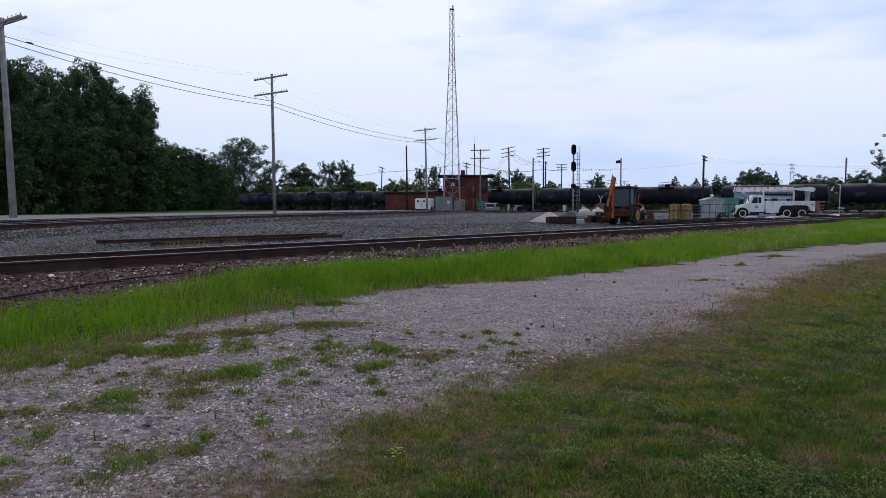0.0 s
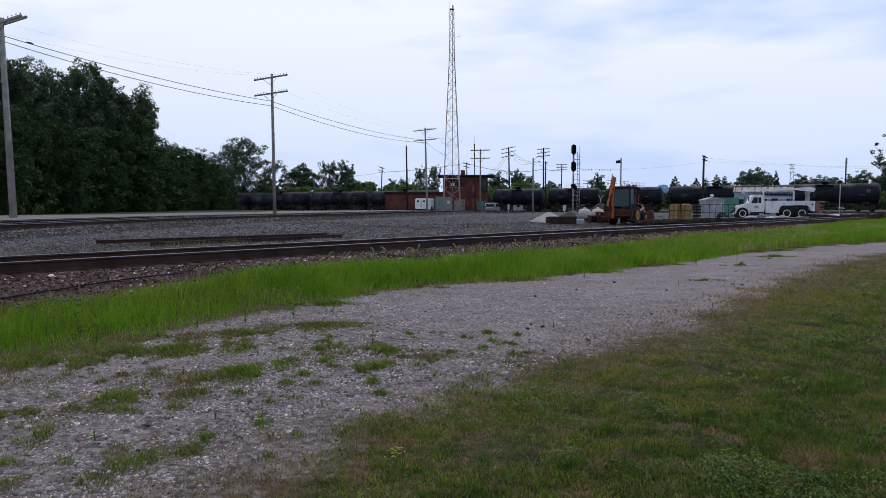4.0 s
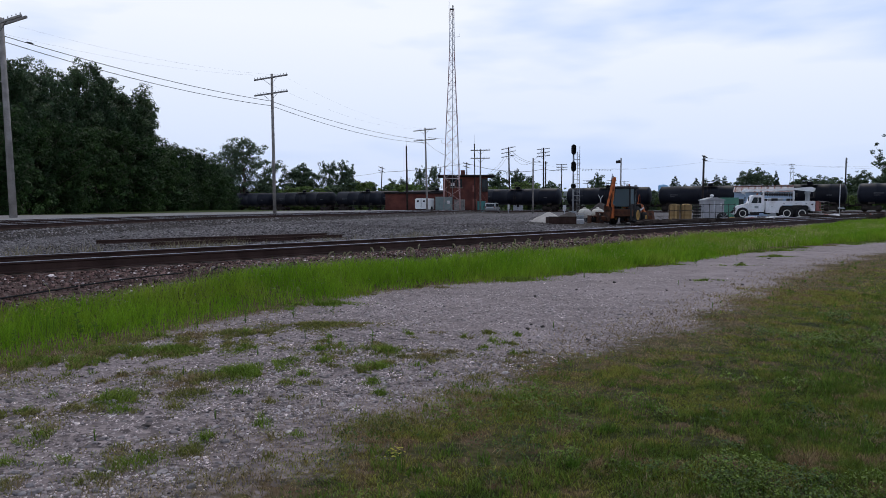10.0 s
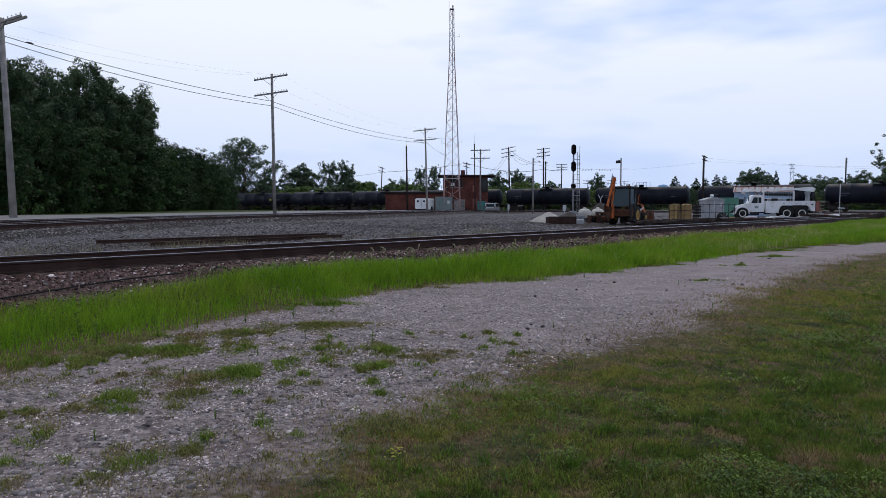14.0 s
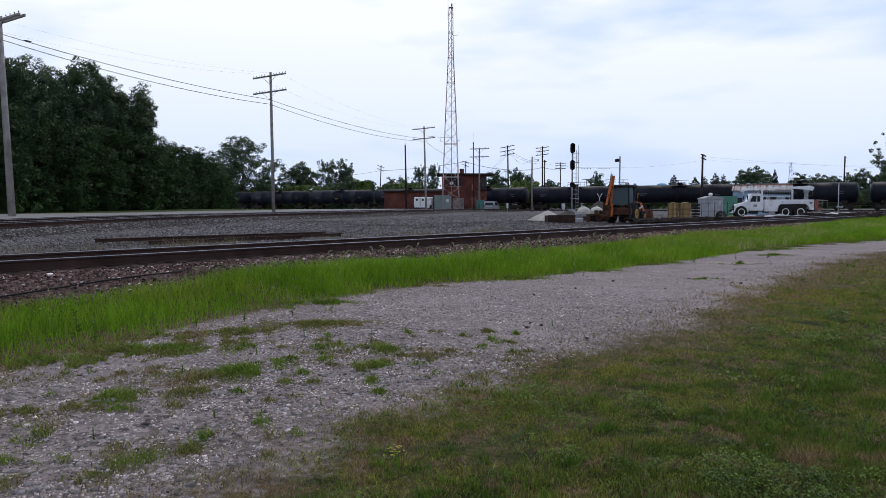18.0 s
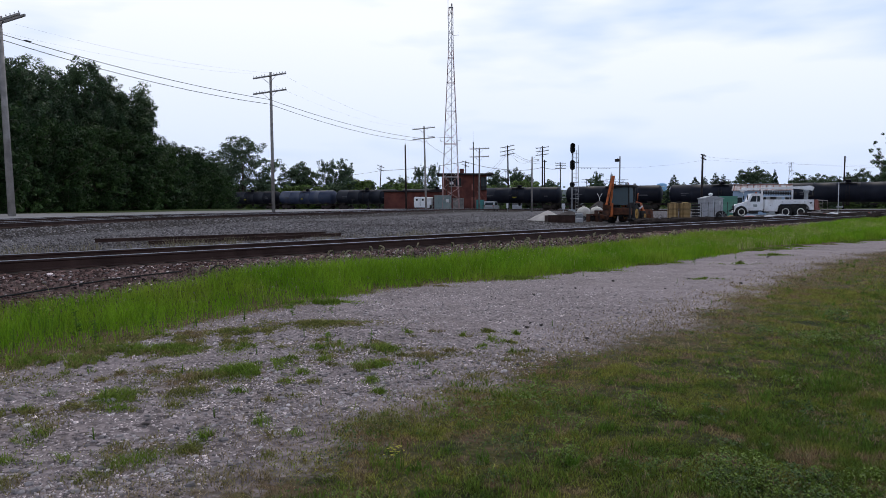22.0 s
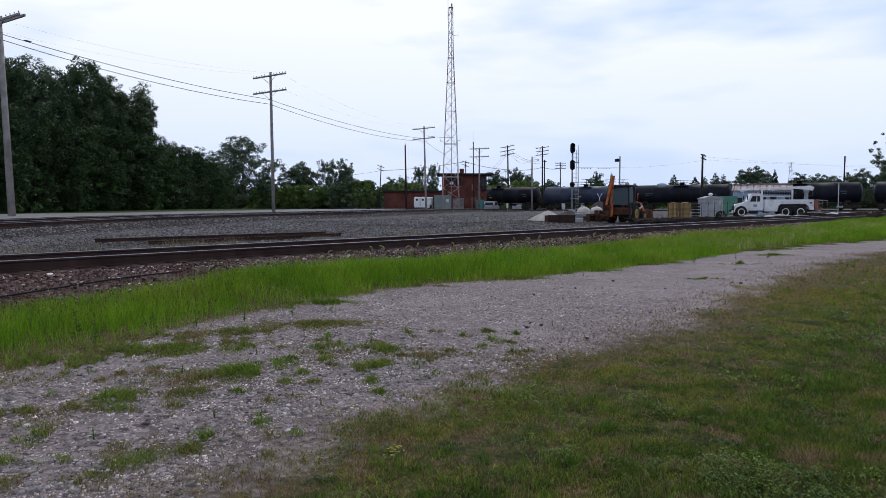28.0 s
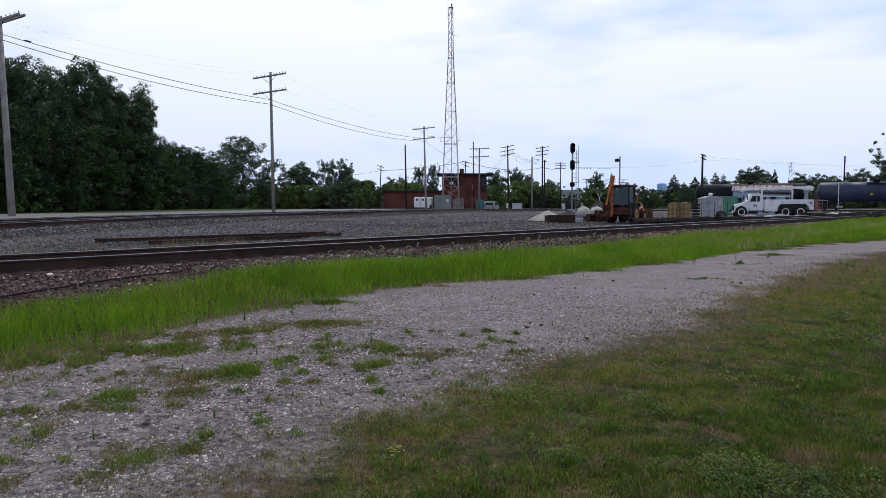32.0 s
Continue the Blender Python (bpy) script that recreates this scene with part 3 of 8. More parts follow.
def build_ground():
    # one sheet: fine near the camera, coarse towards the horizon
    r = np.concatenate((np.linspace(0.6, 45, 150), np.geomspace(46, 200, 75), np.geomspace(210, 3500, 22)))
    a = np.radians(np.concatenate((np.linspace(-44, 44, 230), np.linspace(50, 310, 44))))
    R, A = np.meshgrid(r, a, indexing="ij")
    x, y = (R * np.sin(A)).ravel(), (R * np.cos(A)).ravel()
    na = len(a)
    z = ground_z(x, y)
    z = np.where(np.hypot(x, y) > 210, z * 0 + YARD, z)
    verts = np.vstack((np.stack((x, y, z), 1), [(0, 0, 0)]))
    i, j = np.meshgrid(np.arange(len(r) - 1), np.arange(na), indexing="ij")
    j2 = (j + 1) % na
    quads = np.stack((i * na + j, i * na + j2, (i + 1) * na + j2, (i + 1) * na + j), -1).reshape(-1, 4)[:, ::-1]
    me = arrays_mesh("ground", verts, quads, True)
    bm = bmesh.new()
    bm.from_mesh(me)
    bm.verts.ensure_lookup_table()
    c = bm.verts[len(verts) - 1]
    for k in range(na):
        bm.faces.new((c, bm.verts[(k + 1) % na], bm.verts[k]))
    bmesh.ops.recalc_face_normals(bm, faces=bm.faces)
    bm.to_mesh(me)
    bm.free()
    if me.polygons[0].normal.z < 0:
        me.flip_normals()
    za, zb = zones(verts[:, 0], verts[:, 1])
    for name, col in (("zone", za), ("zone_b", zb)):
        att = me.color_attributes.new(name, "FLOAT_COLOR", "POINT")
        att.data.foreach_set("color", np.hstack((col, np.ones((len(col), 1)))).astype(np.float32).ravel())
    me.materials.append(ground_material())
    return tagged(new("ground", me), "gravel lane, lawn, ballast and dark yard dirt", "ground", kind="structure")


build_ground()


# ---- tracks ----
def rail_mesh(path, z, name):
    """A flat-footed rail swept along a path of (x, y); web and foot, then the bright head."""
    body = [(-0.07, 0.0), (0.07, 0.0), (0.07, 0.015), (0.014, 0.035), (0.012, 0.130), (0.036, 0.145), (0.036, 0.172), (-0.036, 0.172), (-0.036, 0.145), (-0.012, 0.130), (-0.014, 0.035), (-0.07, 0.015)]
    p = np.asarray(path, float)
    t = np.gradient(p, axis=0)
    t /= np.linalg.norm(t, axis=1)[:, None]
    nrm = np.stack((-t[:, 1], t[:, 0]), 1)
    zz = np.broadcast_to(z, (len(p),))

    def sweep(prof):
        k = len(prof)
        vs = [(p[i, 0] + nrm[i, 0] * a, p[i, 1] + nrm[i, 1] * a, zz[i] + h) for i in range(len(p)) for a, h in prof]
        fs = [(i * k + j, i * k + (j + 1) % k, (i + 1) * k + (j + 1) % k, (i + 1) * k + j) for i in range(len(p) - 1) for j in range(k)]
        return Solid().add(vs, fs)

    return sweep(body), sweep([(-0.034, 0.173), (0.034, 0.173), (0.030, 0.180), (-0.030, 0.180)])


TIE = None


def tie_mesh():
    global TIE
    if TIE is None:
        TIE = Solid().box((0, 0, -0.09), (0.22, 2.6, 0.18), bevel=0.015).mesh("tie")
        TIE.materials.append(M["timber"])
    return TIE


def build_track(name, centre, z_head, ties, label, joints=True):
    """Two rails and cross ties along centre, an (n, 2) array; z_head: rail head height."""
    c = np.asarray(centre, float)
    z = np.broadcast_to(z_head, (len(c),))
    ob = thing(name, pose(0, 0, 0), label, "railway track", kind="structure")
    t = np.gradient(c, axis=0)
    t /= np.linalg.norm(t, axis=1)[:, None]
    nrm = np.stack((-t[:, 1], t[:, 0]), 1)
    for side in (-0.7525, 0.7525):
        web, head = rail_mesh(c + nrm * side, z - 0.18, "rail")
        r = part("rail", web, M["rail"], ob, "rusty brown steel rail")
        part("rail_head", head, M["rail_head"], r, "bright worn top of the rail")
    dist = np.concatenate(([0], np.cumsum(np.linalg.norm(np.diff(c, axis=0), axis=1))))
    a, b = ties
    rnd = random.Random(len(c))
    s = a
    while s < min(b, dist[-1]):
        x, y, h = (float(np.interp(s, dist, col)) for col in (c[:, 0], c[:, 1], z))
        i = min(len(t) - 1, int(np.searchsorted(dist, s)))
        part("tie", tie_mesh(), M["timber"], ob, m=pose(x, y, h - 0.185 + rnd.uniform(-0.012, 0.006), 0, rnd.uniform(-1, 1), math.degrees(math.atan2(t[i, 1], t[i, 0])) + rnd.uniform(-2, 2)))
        s += 0.53
    return ob


near_line = [T0 + TD * s - TN * 0.7525 for s in np.linspace(-28, 95, 42)]
build_track("railway_track", near_line, 0.60, (14, 85), "straight near track of rusty rails on dark timber ties")
bend2 = spline(BEND, 3.0)
build_track("railway_track", bend2, bend_rail(bend2[:, 1]), (24, 100), "curving second track on raised grey ballast")
tb = np.gradient(bend2, axis=0)
tb /= np.linalg.norm(tb, axis=1)[:, None]

build_track("railway_track", bend2 + np.stack((-tb[:, 1], tb[:, 0]), 1) * 4.1, bend_rail(bend2[:, 1]), (30, 90), "curving third track behind the second one")

# the line of the passing train, straight across the back
TRAIN0, TRAIN_DIR, UNIT = Vector((-37.2, 167.4)), Vector((0.8585, -0.5128)), 17.67


def train_rail(d):
    """Height of the rail heads d metres along the train's line."""
    return 0.16 + 0.0030 * d


back_line = [TRAIN0 + TRAIN_DIR * d for d in np.linspace(-160, 260, 43)]
build_track("railway_track", [tuple(p) for p in back_line], np.array([train_rail(d) for d in np.linspace(-160, 260, 43)]), (230, 300), "straight back track that the train runs on")
# ---- trees ----
def leaf_cloud(centres, radii, count, size, seed, flat=0.0, core=0.0):
    """Three-cornered leaves on the shells of many small clumps, facing out and up; returns points and faces."""
    g = np.random.default_rng(seed)
    centres, radii = np.asarray(centres, float), np.asarray(radii, float)
    w = radii[:, 0] * radii[:, 2]
    k = g.choice(len(centres), count, p=w / w.sum())
    d = g.normal(size=(count, 3))
    d /= np.linalg.norm(d, axis=1)[:, None]
    rad = g.uniform(0.35, 1.12, count) ** 0.6
    c = centres[k] + d * radii[k] * rad[:, None]
    up = d + (0, 0, 0.55) + 0.55 * g.normal(size=(count, 3)) * (1, 1, 1 - 0.5 * flat)
    up /= np.linalg.norm(up, axis=1)[:, None]
    a = np.cross(up, g.normal(size=(count, 3)))
    a /= np.linalg.norm(a, axis=1)[:, None]
    b = np.cross(up, a)
    s = (size * np.exp(g.normal(0, 0.28, count)) * np.where(rad < 0.8, 1.0 + core, 1.0))[:, None]
    v = np.stack((c - a * s - b * s * 0.5, c - a * s * 0.4 + b * s * 0.7, c + a * s), 1).reshape(-1, 3)
    return v, np.arange(count * 3).reshape(-1, 3)


def broadleaf(seed, height, width, leaves, size, low=0.1, boughs=40, clumps=7, clump=0.05, rise=0.35, bulge=0.6, plume=0.0, core=0.6):
    """Trunk with bent limbs, and a crown of small clumps along them, as two meshes for a tree of that height."""
    rnd = random.Random(seed)
    wood = Solid()
    r = height * 0.017
    pts = [Vector((0, 0, -0.3))]
    for i in range(1, 7):
        pts.append(Vector((pts[-1].x + rnd.uniform(-0.018, 0.018) * height, pts[-1].y + rnd.uniform(-0.018, 0.018) * height, height * 0.86 * i / 6)))
    for i in range(6):
        wood.cone(pts[i], pts[i + 1], r * (1 - i * 0.15), r * (0.85 - i * 0.15) + 0.008, 7)
    cs, rs = [], []
    for i in range(boughs):
        h = low + (0.97 - low) * ((i + rnd.random()) / boughs) ** 0.85
        u = (h - low) / (1 - low)
        prof = math.sin(math.pi * min(1, 0.16 + 0.80 * u)) ** bulge
        a = i * 2.39996 + rnd.uniform(-0.5, 0.5)
        rr = width * 0.5 * prof * rnd.uniform(0.45, 1.08)
        tip = Vector((rr * math.cos(a), rr * math.sin(a), height * (h + rnd.uniform(-0.02, 0.035))))
        zb = max(0.05, h - rise * rnd.uniform(0.5, 1.0)) * height
        k = min(5, int(zb / (height * 0.86) * 6))
        base = pts[k].lerp(pts[k + 1], min(1.0, max(0.0, zb / (height * 0.86) * 6 - k)))
        mid = base.lerp(tip, 0.5) + Vector((0, 0, -0.02 * height))
        wood.cone(base, mid, r * 0.32 * (1.1 - u), r * 0.20 * (1.1 - u) + 0.006, 5, caps=False)
        wood.cone(mid, tip, r * 0.20 * (1.1 - u) + 0.006, 0.012, 4, caps=False)
        for j in range(clumps):
            t = rnd.uniform(0.42, 1.04) if j else 1.0
            q = clump * height * rnd.uniform(0.55, 1.35) * (1.15 - 0.4 * t)
            p = base.lerp(mid, t * 2) if t < 0.5 else mid.lerp(tip, t * 2 - 1)
            sp = (1.04 - 0.5 * t) * clump * height * 1.5
            p = p + Vector((rnd.gauss(0, sp), rnd.gauss(0, sp), rnd.gauss(0, sp * 0.8)))
            cs.append(p)
            rs.append((q, q, q * (rnd.uniform(0.6, 0.9) + plume * t)))
    v, f = leaf_cloud(cs, rs, leaves, size, seed, core=core)
    return wood.mesh("trunk"), arrays_mesh("crown", v, f)


def conifer(seed, height, width, leaves, size):
    rnd = random.Random(seed)
    wood = Solid().cone((0, 0, -0.3), (0, 0, height * 0.97), height * 0.016, 0.02, 6)
    cs, rs = [], []
    for i in range(46):
        h = 0.07 + 0.91 * i / 45
        a, rr = i * 2.4, width * 0.5 * (1 - h) ** 0.8 * rnd.uniform(0.3, 0.75)
        q = max(0.15, width * 0.25 * (1.08 - h))
        cs.append((rr * math.cos(a), rr * math.sin(a), h * height))
        rs.append((q, q, q * 0.55))
    v, f = leaf_cloud(cs, rs, leaves, size, seed, 0.5)
    return wood.mesh("trunk"), arrays_mesh("crown", v, f)


TREE_KINDS = {}


def tree(kind, x, y, height, label, width=1.0, turn=0.0, group="", z=None):
    """A tree of one of the grown kinds, scaled to the height."""
    trunk, crown, base_h = TREE_KINDS[kind]
    k = height / base_h
    ob = thing("tree" if "shrub" not in kind else "shrub", pose(x, y, gz(x, y) - 0.1 if z is None else z, 0, 0, turn), label, "tree" if "shrub" not in kind else "shrub", group)
    for name, me in (("trunk", trunk), ("crown", crown)):
        p = part(name, me, None, ob)
        p.scale = (k * width, k * width, k)
    return ob


def grow(kind, meshes, height, leaf):
    meshes[0].materials.append(M["bark"])
    meshes[1].materials.append(M[leaf])
    TREE_KINDS[kind] = (*meshes, height)


for i in range(4):
    grow("wood%d" % i, broadleaf(10 + i, 14, 5.8, 34000, 0.085, 0.03, 48, 8, 0.050, 0.30, 0.70, 0.05, 0.5), 14, "leaf")
for i in range(2):
    grow("shrub_shaded%d" % i, broadleaf(30 + i, 6, 6.5, 11500, 0.085, 0.0, 34, 6, 0.085, 0.35, 0.5, 0.0, 0.4), 6, "leaf_shaded")
    grow("thicket%d" % i, broadleaf(20 + i, 14, 5.8, 30000, 0.09, 0.03, 44, 8, 0.055, 0.30, 0.60, 0.05, 0.5), 14, "leaf_shaded")
    grow("shrub_light%d" % i, broadleaf(35 + i, 4, 5, 3800, 0.12, 0.0, 30, 5, 0.09, 0.4, 0.5), 4, "leaf_light")
    grow("far%d" % i, broadleaf(40 + i, 14, 11, 15000, 0.18, 0.06, 40, 6, 0.075, 0.35, 0.55), 14, "leaf_hazed")
    grow("far_shrub%d" % i, broadleaf(45 + i, 8, 10, 6500, 0.19, 0.0, 36, 5, 0.085, 0.4, 0.5), 8, "leaf_hazed")
    grow("conifer%d" % i, conifer(50 + i, 14, 8.5, 9000, 0.24), 14, "needle")
for i in range(2):
    grow("horizon%d" % i, broadleaf(70 + i, 8, 10, 2600, 0.32, 0.0, 24, 4, 0.10, 0.4, 0.5), 8, "leaf_hazed")
    grow("open%d" % i, broadleaf(61 + i, 17, 12, 17000, 0.150, 0.22, 36, 7, 0.058, 0.40, 0.45, 0.1, 0.3), 17, "leaf_hazed")
grow("near0", broadleaf(66, 9, 6.4, 6500, 0.085, 0.50, 20, 6, 0.035, 0.3, 0.6, 0.0, 0.0), 9, "leaf")

wrnd = random.Random(5)
# dense wood along the left of the tracks: (x, y, height, width factor)
for i, (x, y, h, w) in enumerate([(-37.2, 62, 13.4, 0.93), (-38.1, 66, 14.0, 0.93), (-37.9, 70, 13.8, 0.83), (-38.7, 76, 15.8, 0.83), (-39.0, 80, 16.4, 0.75), (-38.9, 84, 15.2, 0.85), (-38.3, 88, 14.6, 1.2), (-38.8, 86, 14.3, 1.0), (-38.1, 91, 14.0, 0.85),
                                  (-37.5, 51, 12.4, 1.20), (-40, 57, 13.0, 1.20), (-43, 64, 13.2, 1.20), (-43.5, 76, 14.0, 1.20), (-44, 92, 13.5, 1.20), (-48, 70, 15, 1.50), (-47, 60, 14, 1.50), (-44, 44, 14, 1.50), (-38, 40, 13, 1.35),
                                  (-37.8, 97, 9.1, 1.42), (-38, 102, 9.4, 1.27), (-38, 107, 9.3, 1.35), (-38.5, 113, 8.8, 1.42), (-39.5, 119, 8.4, 1.35), (-40.5, 125, 7.7, 1.35), (-39.4, 130, 5.5, 1.50), (-44, 100, 9.6, 1.50), (-45, 112, 8.8, 1.50)]):
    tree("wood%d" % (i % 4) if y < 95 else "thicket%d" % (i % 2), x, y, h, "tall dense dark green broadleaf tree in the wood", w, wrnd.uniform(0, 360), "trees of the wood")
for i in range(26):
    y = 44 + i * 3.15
    tree("shrub_shaded%d" % (i % 2), -34.6 - 0.035 * (y - 44) + wrnd.uniform(-0.9, 0.9), y, wrnd.uniform(6.0, 9.2) * (1 - 0.36 * (y > 93)), "undergrowth at the wood's edge, shade put into its green", wrnd.uniform(0.75, 1.0), wrnd.uniform(0, 360), "undergrowth of the wood")
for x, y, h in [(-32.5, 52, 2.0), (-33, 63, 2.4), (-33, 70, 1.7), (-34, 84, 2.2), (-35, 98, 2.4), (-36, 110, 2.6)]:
    tree("shrub_shaded%d" % (int(y) % 2), x, y, h, "bush at the wood's edge, shade put into its green", 0.9, y * 7, "bushes at the wood's edge")


# ---- poles and wires ----
def pole(name, x, y, height, arms, material_key, label, lean=(0, 0), turn=0, r=0.14, arm=3.05, z=None, group="", pins=5, gap=1.05, first=0.35, tilt=0):
    """A round pole with cross arms, pin insulators and braces. Turn: of the arms, in degrees."""
    z = gz(x, y) - 0.05 if z is None else z
    ob = thing(name, pose(x, y, z, lean[0], lean[1], turn), label, "utility pole", group)
    part("post", Solid().cone((0, 0, -0.3), (0, 0, height), r, r * 0.68, 10), M[material_key], ob)
    for k in range(arms):
        h = height - first - k * gap
        bar = part("crossarm", Solid().box((0, -r, h), (arm, 0.10, 0.13), bevel=0.012), M[material_key], ob, m=Matrix.Translation((0, 0, h)) @ Matrix.Rotation(radians(-tilt), 4, "Y") @ Matrix.Translation((0, 0, -h)))
        for side in (-1, 1):
            part("brace", Solid().cone((side * arm * 0.22, -r - 0.03, h - 0.03), (side * 0.05, -r, h - 0.62), 0.016, n=4), M["wire"], bar)
        for j in range(pins * 2):
            px = (-1 if j < pins else 1) * arm * (0.14 + 0.34 * (j % pins) / max(1, pins - 1))
            part("insulator", INSULATOR, M["porcelain"], bar, m=pose(px, -r, h + 0.065))
    return ob


INSULATOR = Solid().lathe([(0.010, 0), (0.010, 0.05), (0.032, 0.055), (0.036, 0.08), (0.022, 0.09), (0.030, 0.11), (0.014, 0.13)], n=6).mesh("insulator")


def span(a, b, sag, r=0.012, name="overhead_wire", label="thin dark overhead wire between poles"):
    a, b = Vector(a), Vector(b)
    pts = [a.lerp(b, i / 16) - Vector((0, 0, 4 * sag * (i / 16) * (1 - i / 16))) for i in range(17)]
    return thing(name, pose(0, 0, 0), label, "wire", "overhead wires", data=Solid().tube(pts, r, 5), material=M["wire"])


# ---- the passing train of tank cars ----
def wheel_mesh():
    return Solid().lathe([(0.10, -0.07), (0.46, -0.07), (0.46, 0.03), (0.49, 0.04), (0.49, 0.07), (0.10, 0.07)], axis=(0, 1, 0), n=18).mesh("wheel")


CAR_MESH = {}


def car_meshes(length):
    """The meshes of a tank car of that length over its couplers; x runs along the car, z from the rail head."""
    if length in CAR_MESH:
        return CAR_MESH[length]
    half = length / 2
    tank_half, R, zc = half - 0.60, 1.53, 2.70
    prof = [(0.02, -tank_half)]
    for i in range(1, 8):
        a = i / 8 * math.pi / 2
        prof.append((R * math.sin(a), -tank_half + 0.55 * (1 - math.cos(a))))
    prof += [(R, -tank_half + 0.55)]
    rings = [x for x in np.linspace(-tank_half + 0.64, tank_half - 0.64, 6)]
    for x in rings[1:-1]:
        prof += [(R, x - 0.05), (R + 0.012, x - 0.04), (R + 0.012, x + 0.04), (R, x + 0.05)]
    prof += [(r, -h) for r, h in reversed(prof[:9])]
    m = {}
    m["tank"] = Solid().lathe(prof, axis=(1, 0, 0), at=(0, 0, zc), n=28)
    m["underframe"] = Solid().box((half - 1.5, 0, 0.98), (2.2, 0.55, 0.42), bevel=0.03).box((half - 0.62, 0, 1.02), (0.22, 2.7, 0.36), bevel=0.02).box((half - 2.5, 0, 1.27), (0.9, 2.0, 0.35), bevel=0.05)
    m["coupler"] = Solid().box((half - 0.3, 0, 0.88), (0.6, 0.24, 0.26), bevel=0.04)
    m["hatch"] = Solid().lathe([(0.42, 4.16), (0.42, 4.50), (0.46, 4.50), (0.46, 4.58), (0.30, 4.64), (0.10, 4.66)], n=14)
    s = Solid()
    s.box((0, 0.95, 4.08), (2.4, 0.5, 0.04)).box((0, -0.95, 4.08), (2.4, 0.5, 0.04))
    for y in (-1.18, 1.18):
        for z in (4.55, 4.95):
            s.tube([(-1.2, y, z), (1.2, y, z)], 0.02, 5)
        for x in (-1.2, 0, 1.2):
            s.cone((x, y, 4.05), (x, y, 4.95), 0.02, n=5)
    m["platform"] = s
    s = Solid()
    for x in (-0.22, 0.22):
        s.tube([(x, -1.62, 1.0), (x, -1.62, 2.9), (x, -1.15, 4.1)], 0.022, 5)
    for i in range(9):
        s.cone((-0.22, -1.62, 1.15 + i * 0.23), (0.22, -1.62, 1.15 + i * 0.23), 0.014, n=4)
    m["ladder"] = s
    s = Solid()
    for e in (1,):
        x = e * (half - 0.45)
        for y in (-1.32, 1.32):
            s.cone((x, y, 0.95), (x, y, 2.1), 0.022, n=5)
        s.tube([(x, -1.32, 2.1), (x, 1.32, 2.1)], 0.022, 5)
        s.box((x, 0, 1.24), (0.5, 2.6, 0.03))
    m["end_rail"] = s
    s = Solid()
    for y in (-0.98, 0.98):
        s.prism([(-1.25, 0.34), (-1.25, 0.62), (-0.5, 0.78), (0.5, 0.78), (1.25, 0.62), (1.25, 0.34), (0.9, 0.40), (0.4, 0.22), (-0.4, 0.22), (-0.9, 0.40)], y - 0.09, y + 0.09)
    s.box((0, 0, 0.62), (0.4, 2.0, 0.34), bevel=0.03)
    for x in (-0.89, 0.89):
        s.cone((x, -0.95, 0.46), (x, 0.95, 0.46), 0.08, n=8)
    m["bogie"] = s
    m["valve"] = Solid().lathe([(0.2, 0.72), (0.25, 0.8), (0.25, 1.2), (0.18, 1.25)], n=10)
    m["brake_cylinder"] = Solid().cone((half * 0.32, -0.4, 0.9), (half * 0.32 + 0.9, -0.4, 0.9), 0.18, n=10).tube([(-half + 3, -0.45, 0.95), (half - 3, -0.45, 0.95)], 0.035, 5)
    CAR_MESH[length] = {k: v.mesh(k) for k, v in m.items()}
    CAR_MESH[length]["wheel"] = wheel_mesh()
    return CAR_MESH[length]


def plate(w, h, x, z, lift=0.015):
    """A thin mark that lies on the tank's round side."""
    R, zc = 1.52 + lift, 2.72
    a = (z - zc) / R
    n = 4
    vs, fs = [], []
    for i in range(n + 1):
        b = a + (i / n - 0.5) * h / R
        for e in (-1, 1):
            vs.append((x + e * w / 2, -R * math.cos(b), zc + R * math.sin(b)))
    for i in range(n):
        fs.append((2 * i, 2 * i + 1, 2 * i + 3, 2 * i + 2))
    back = [(p[0], p[1] + 0.012, p[2]) for p in vs]
    o = len(vs)
    return Solid().add(vs + back, fs + [tuple(o + k for k in reversed(f)) for f in fs])


def tank_car(length, paint, label, marks):
    me = car_meshes(length)
    ob = thing("tank_car", pose(0, 0, 0), label, "tank car", "cars of the train")
    tank = part("tank", me["tank"].copy(), M[paint], ob)
    for e in (0, 180):
        part("coupler", me["coupler"], M["bogie"], ob, m=pose(0, 0, 0, 0, 0, e))
        part("underframe", me["underframe"], M["bogie"], ob, m=pose(0, 0, 0, 0, 0, e))
        part("end_railing", me["end_rail"], M["bogie"], ob, m=pose(0, 0, 0, 0, 0, e))
        part("ladder", me["ladder"], M["bogie"], ob, m=pose(0, 0, 0, 0, 0, e))
    part("hatch", me["hatch"], M["tank_black"], tank, "round dark filling hatch")
    part("platform", me["platform"], M["bogie"], ob, "railed loading platform")
    part("bottom_valve", me["valve"], M["bogie"], tank)
    part("brake_gear", me["brake_cylinder"], M["bogie"], ob)
    for e in (-1, 1):
        b = part("bogie", me["bogie"], M["bogie"], ob, m=pose(e * (length / 2 - 2.55), 0, 0))
        for x in (-0.89, 0.89):
            for y in (-0.76, 0.76):
                part("wheel", me["wheel"], M["bogie"], b, m=pose(x, y, 0.46, 0, 0, 0 if y < 0 else 180))
    for kind, w, h, x, z in marks:
        part("marking", plate(w, h, x, z), M[kind], tank, "yellow panel" if kind == "mark_yellow" else "white lettering panel")
    return ob


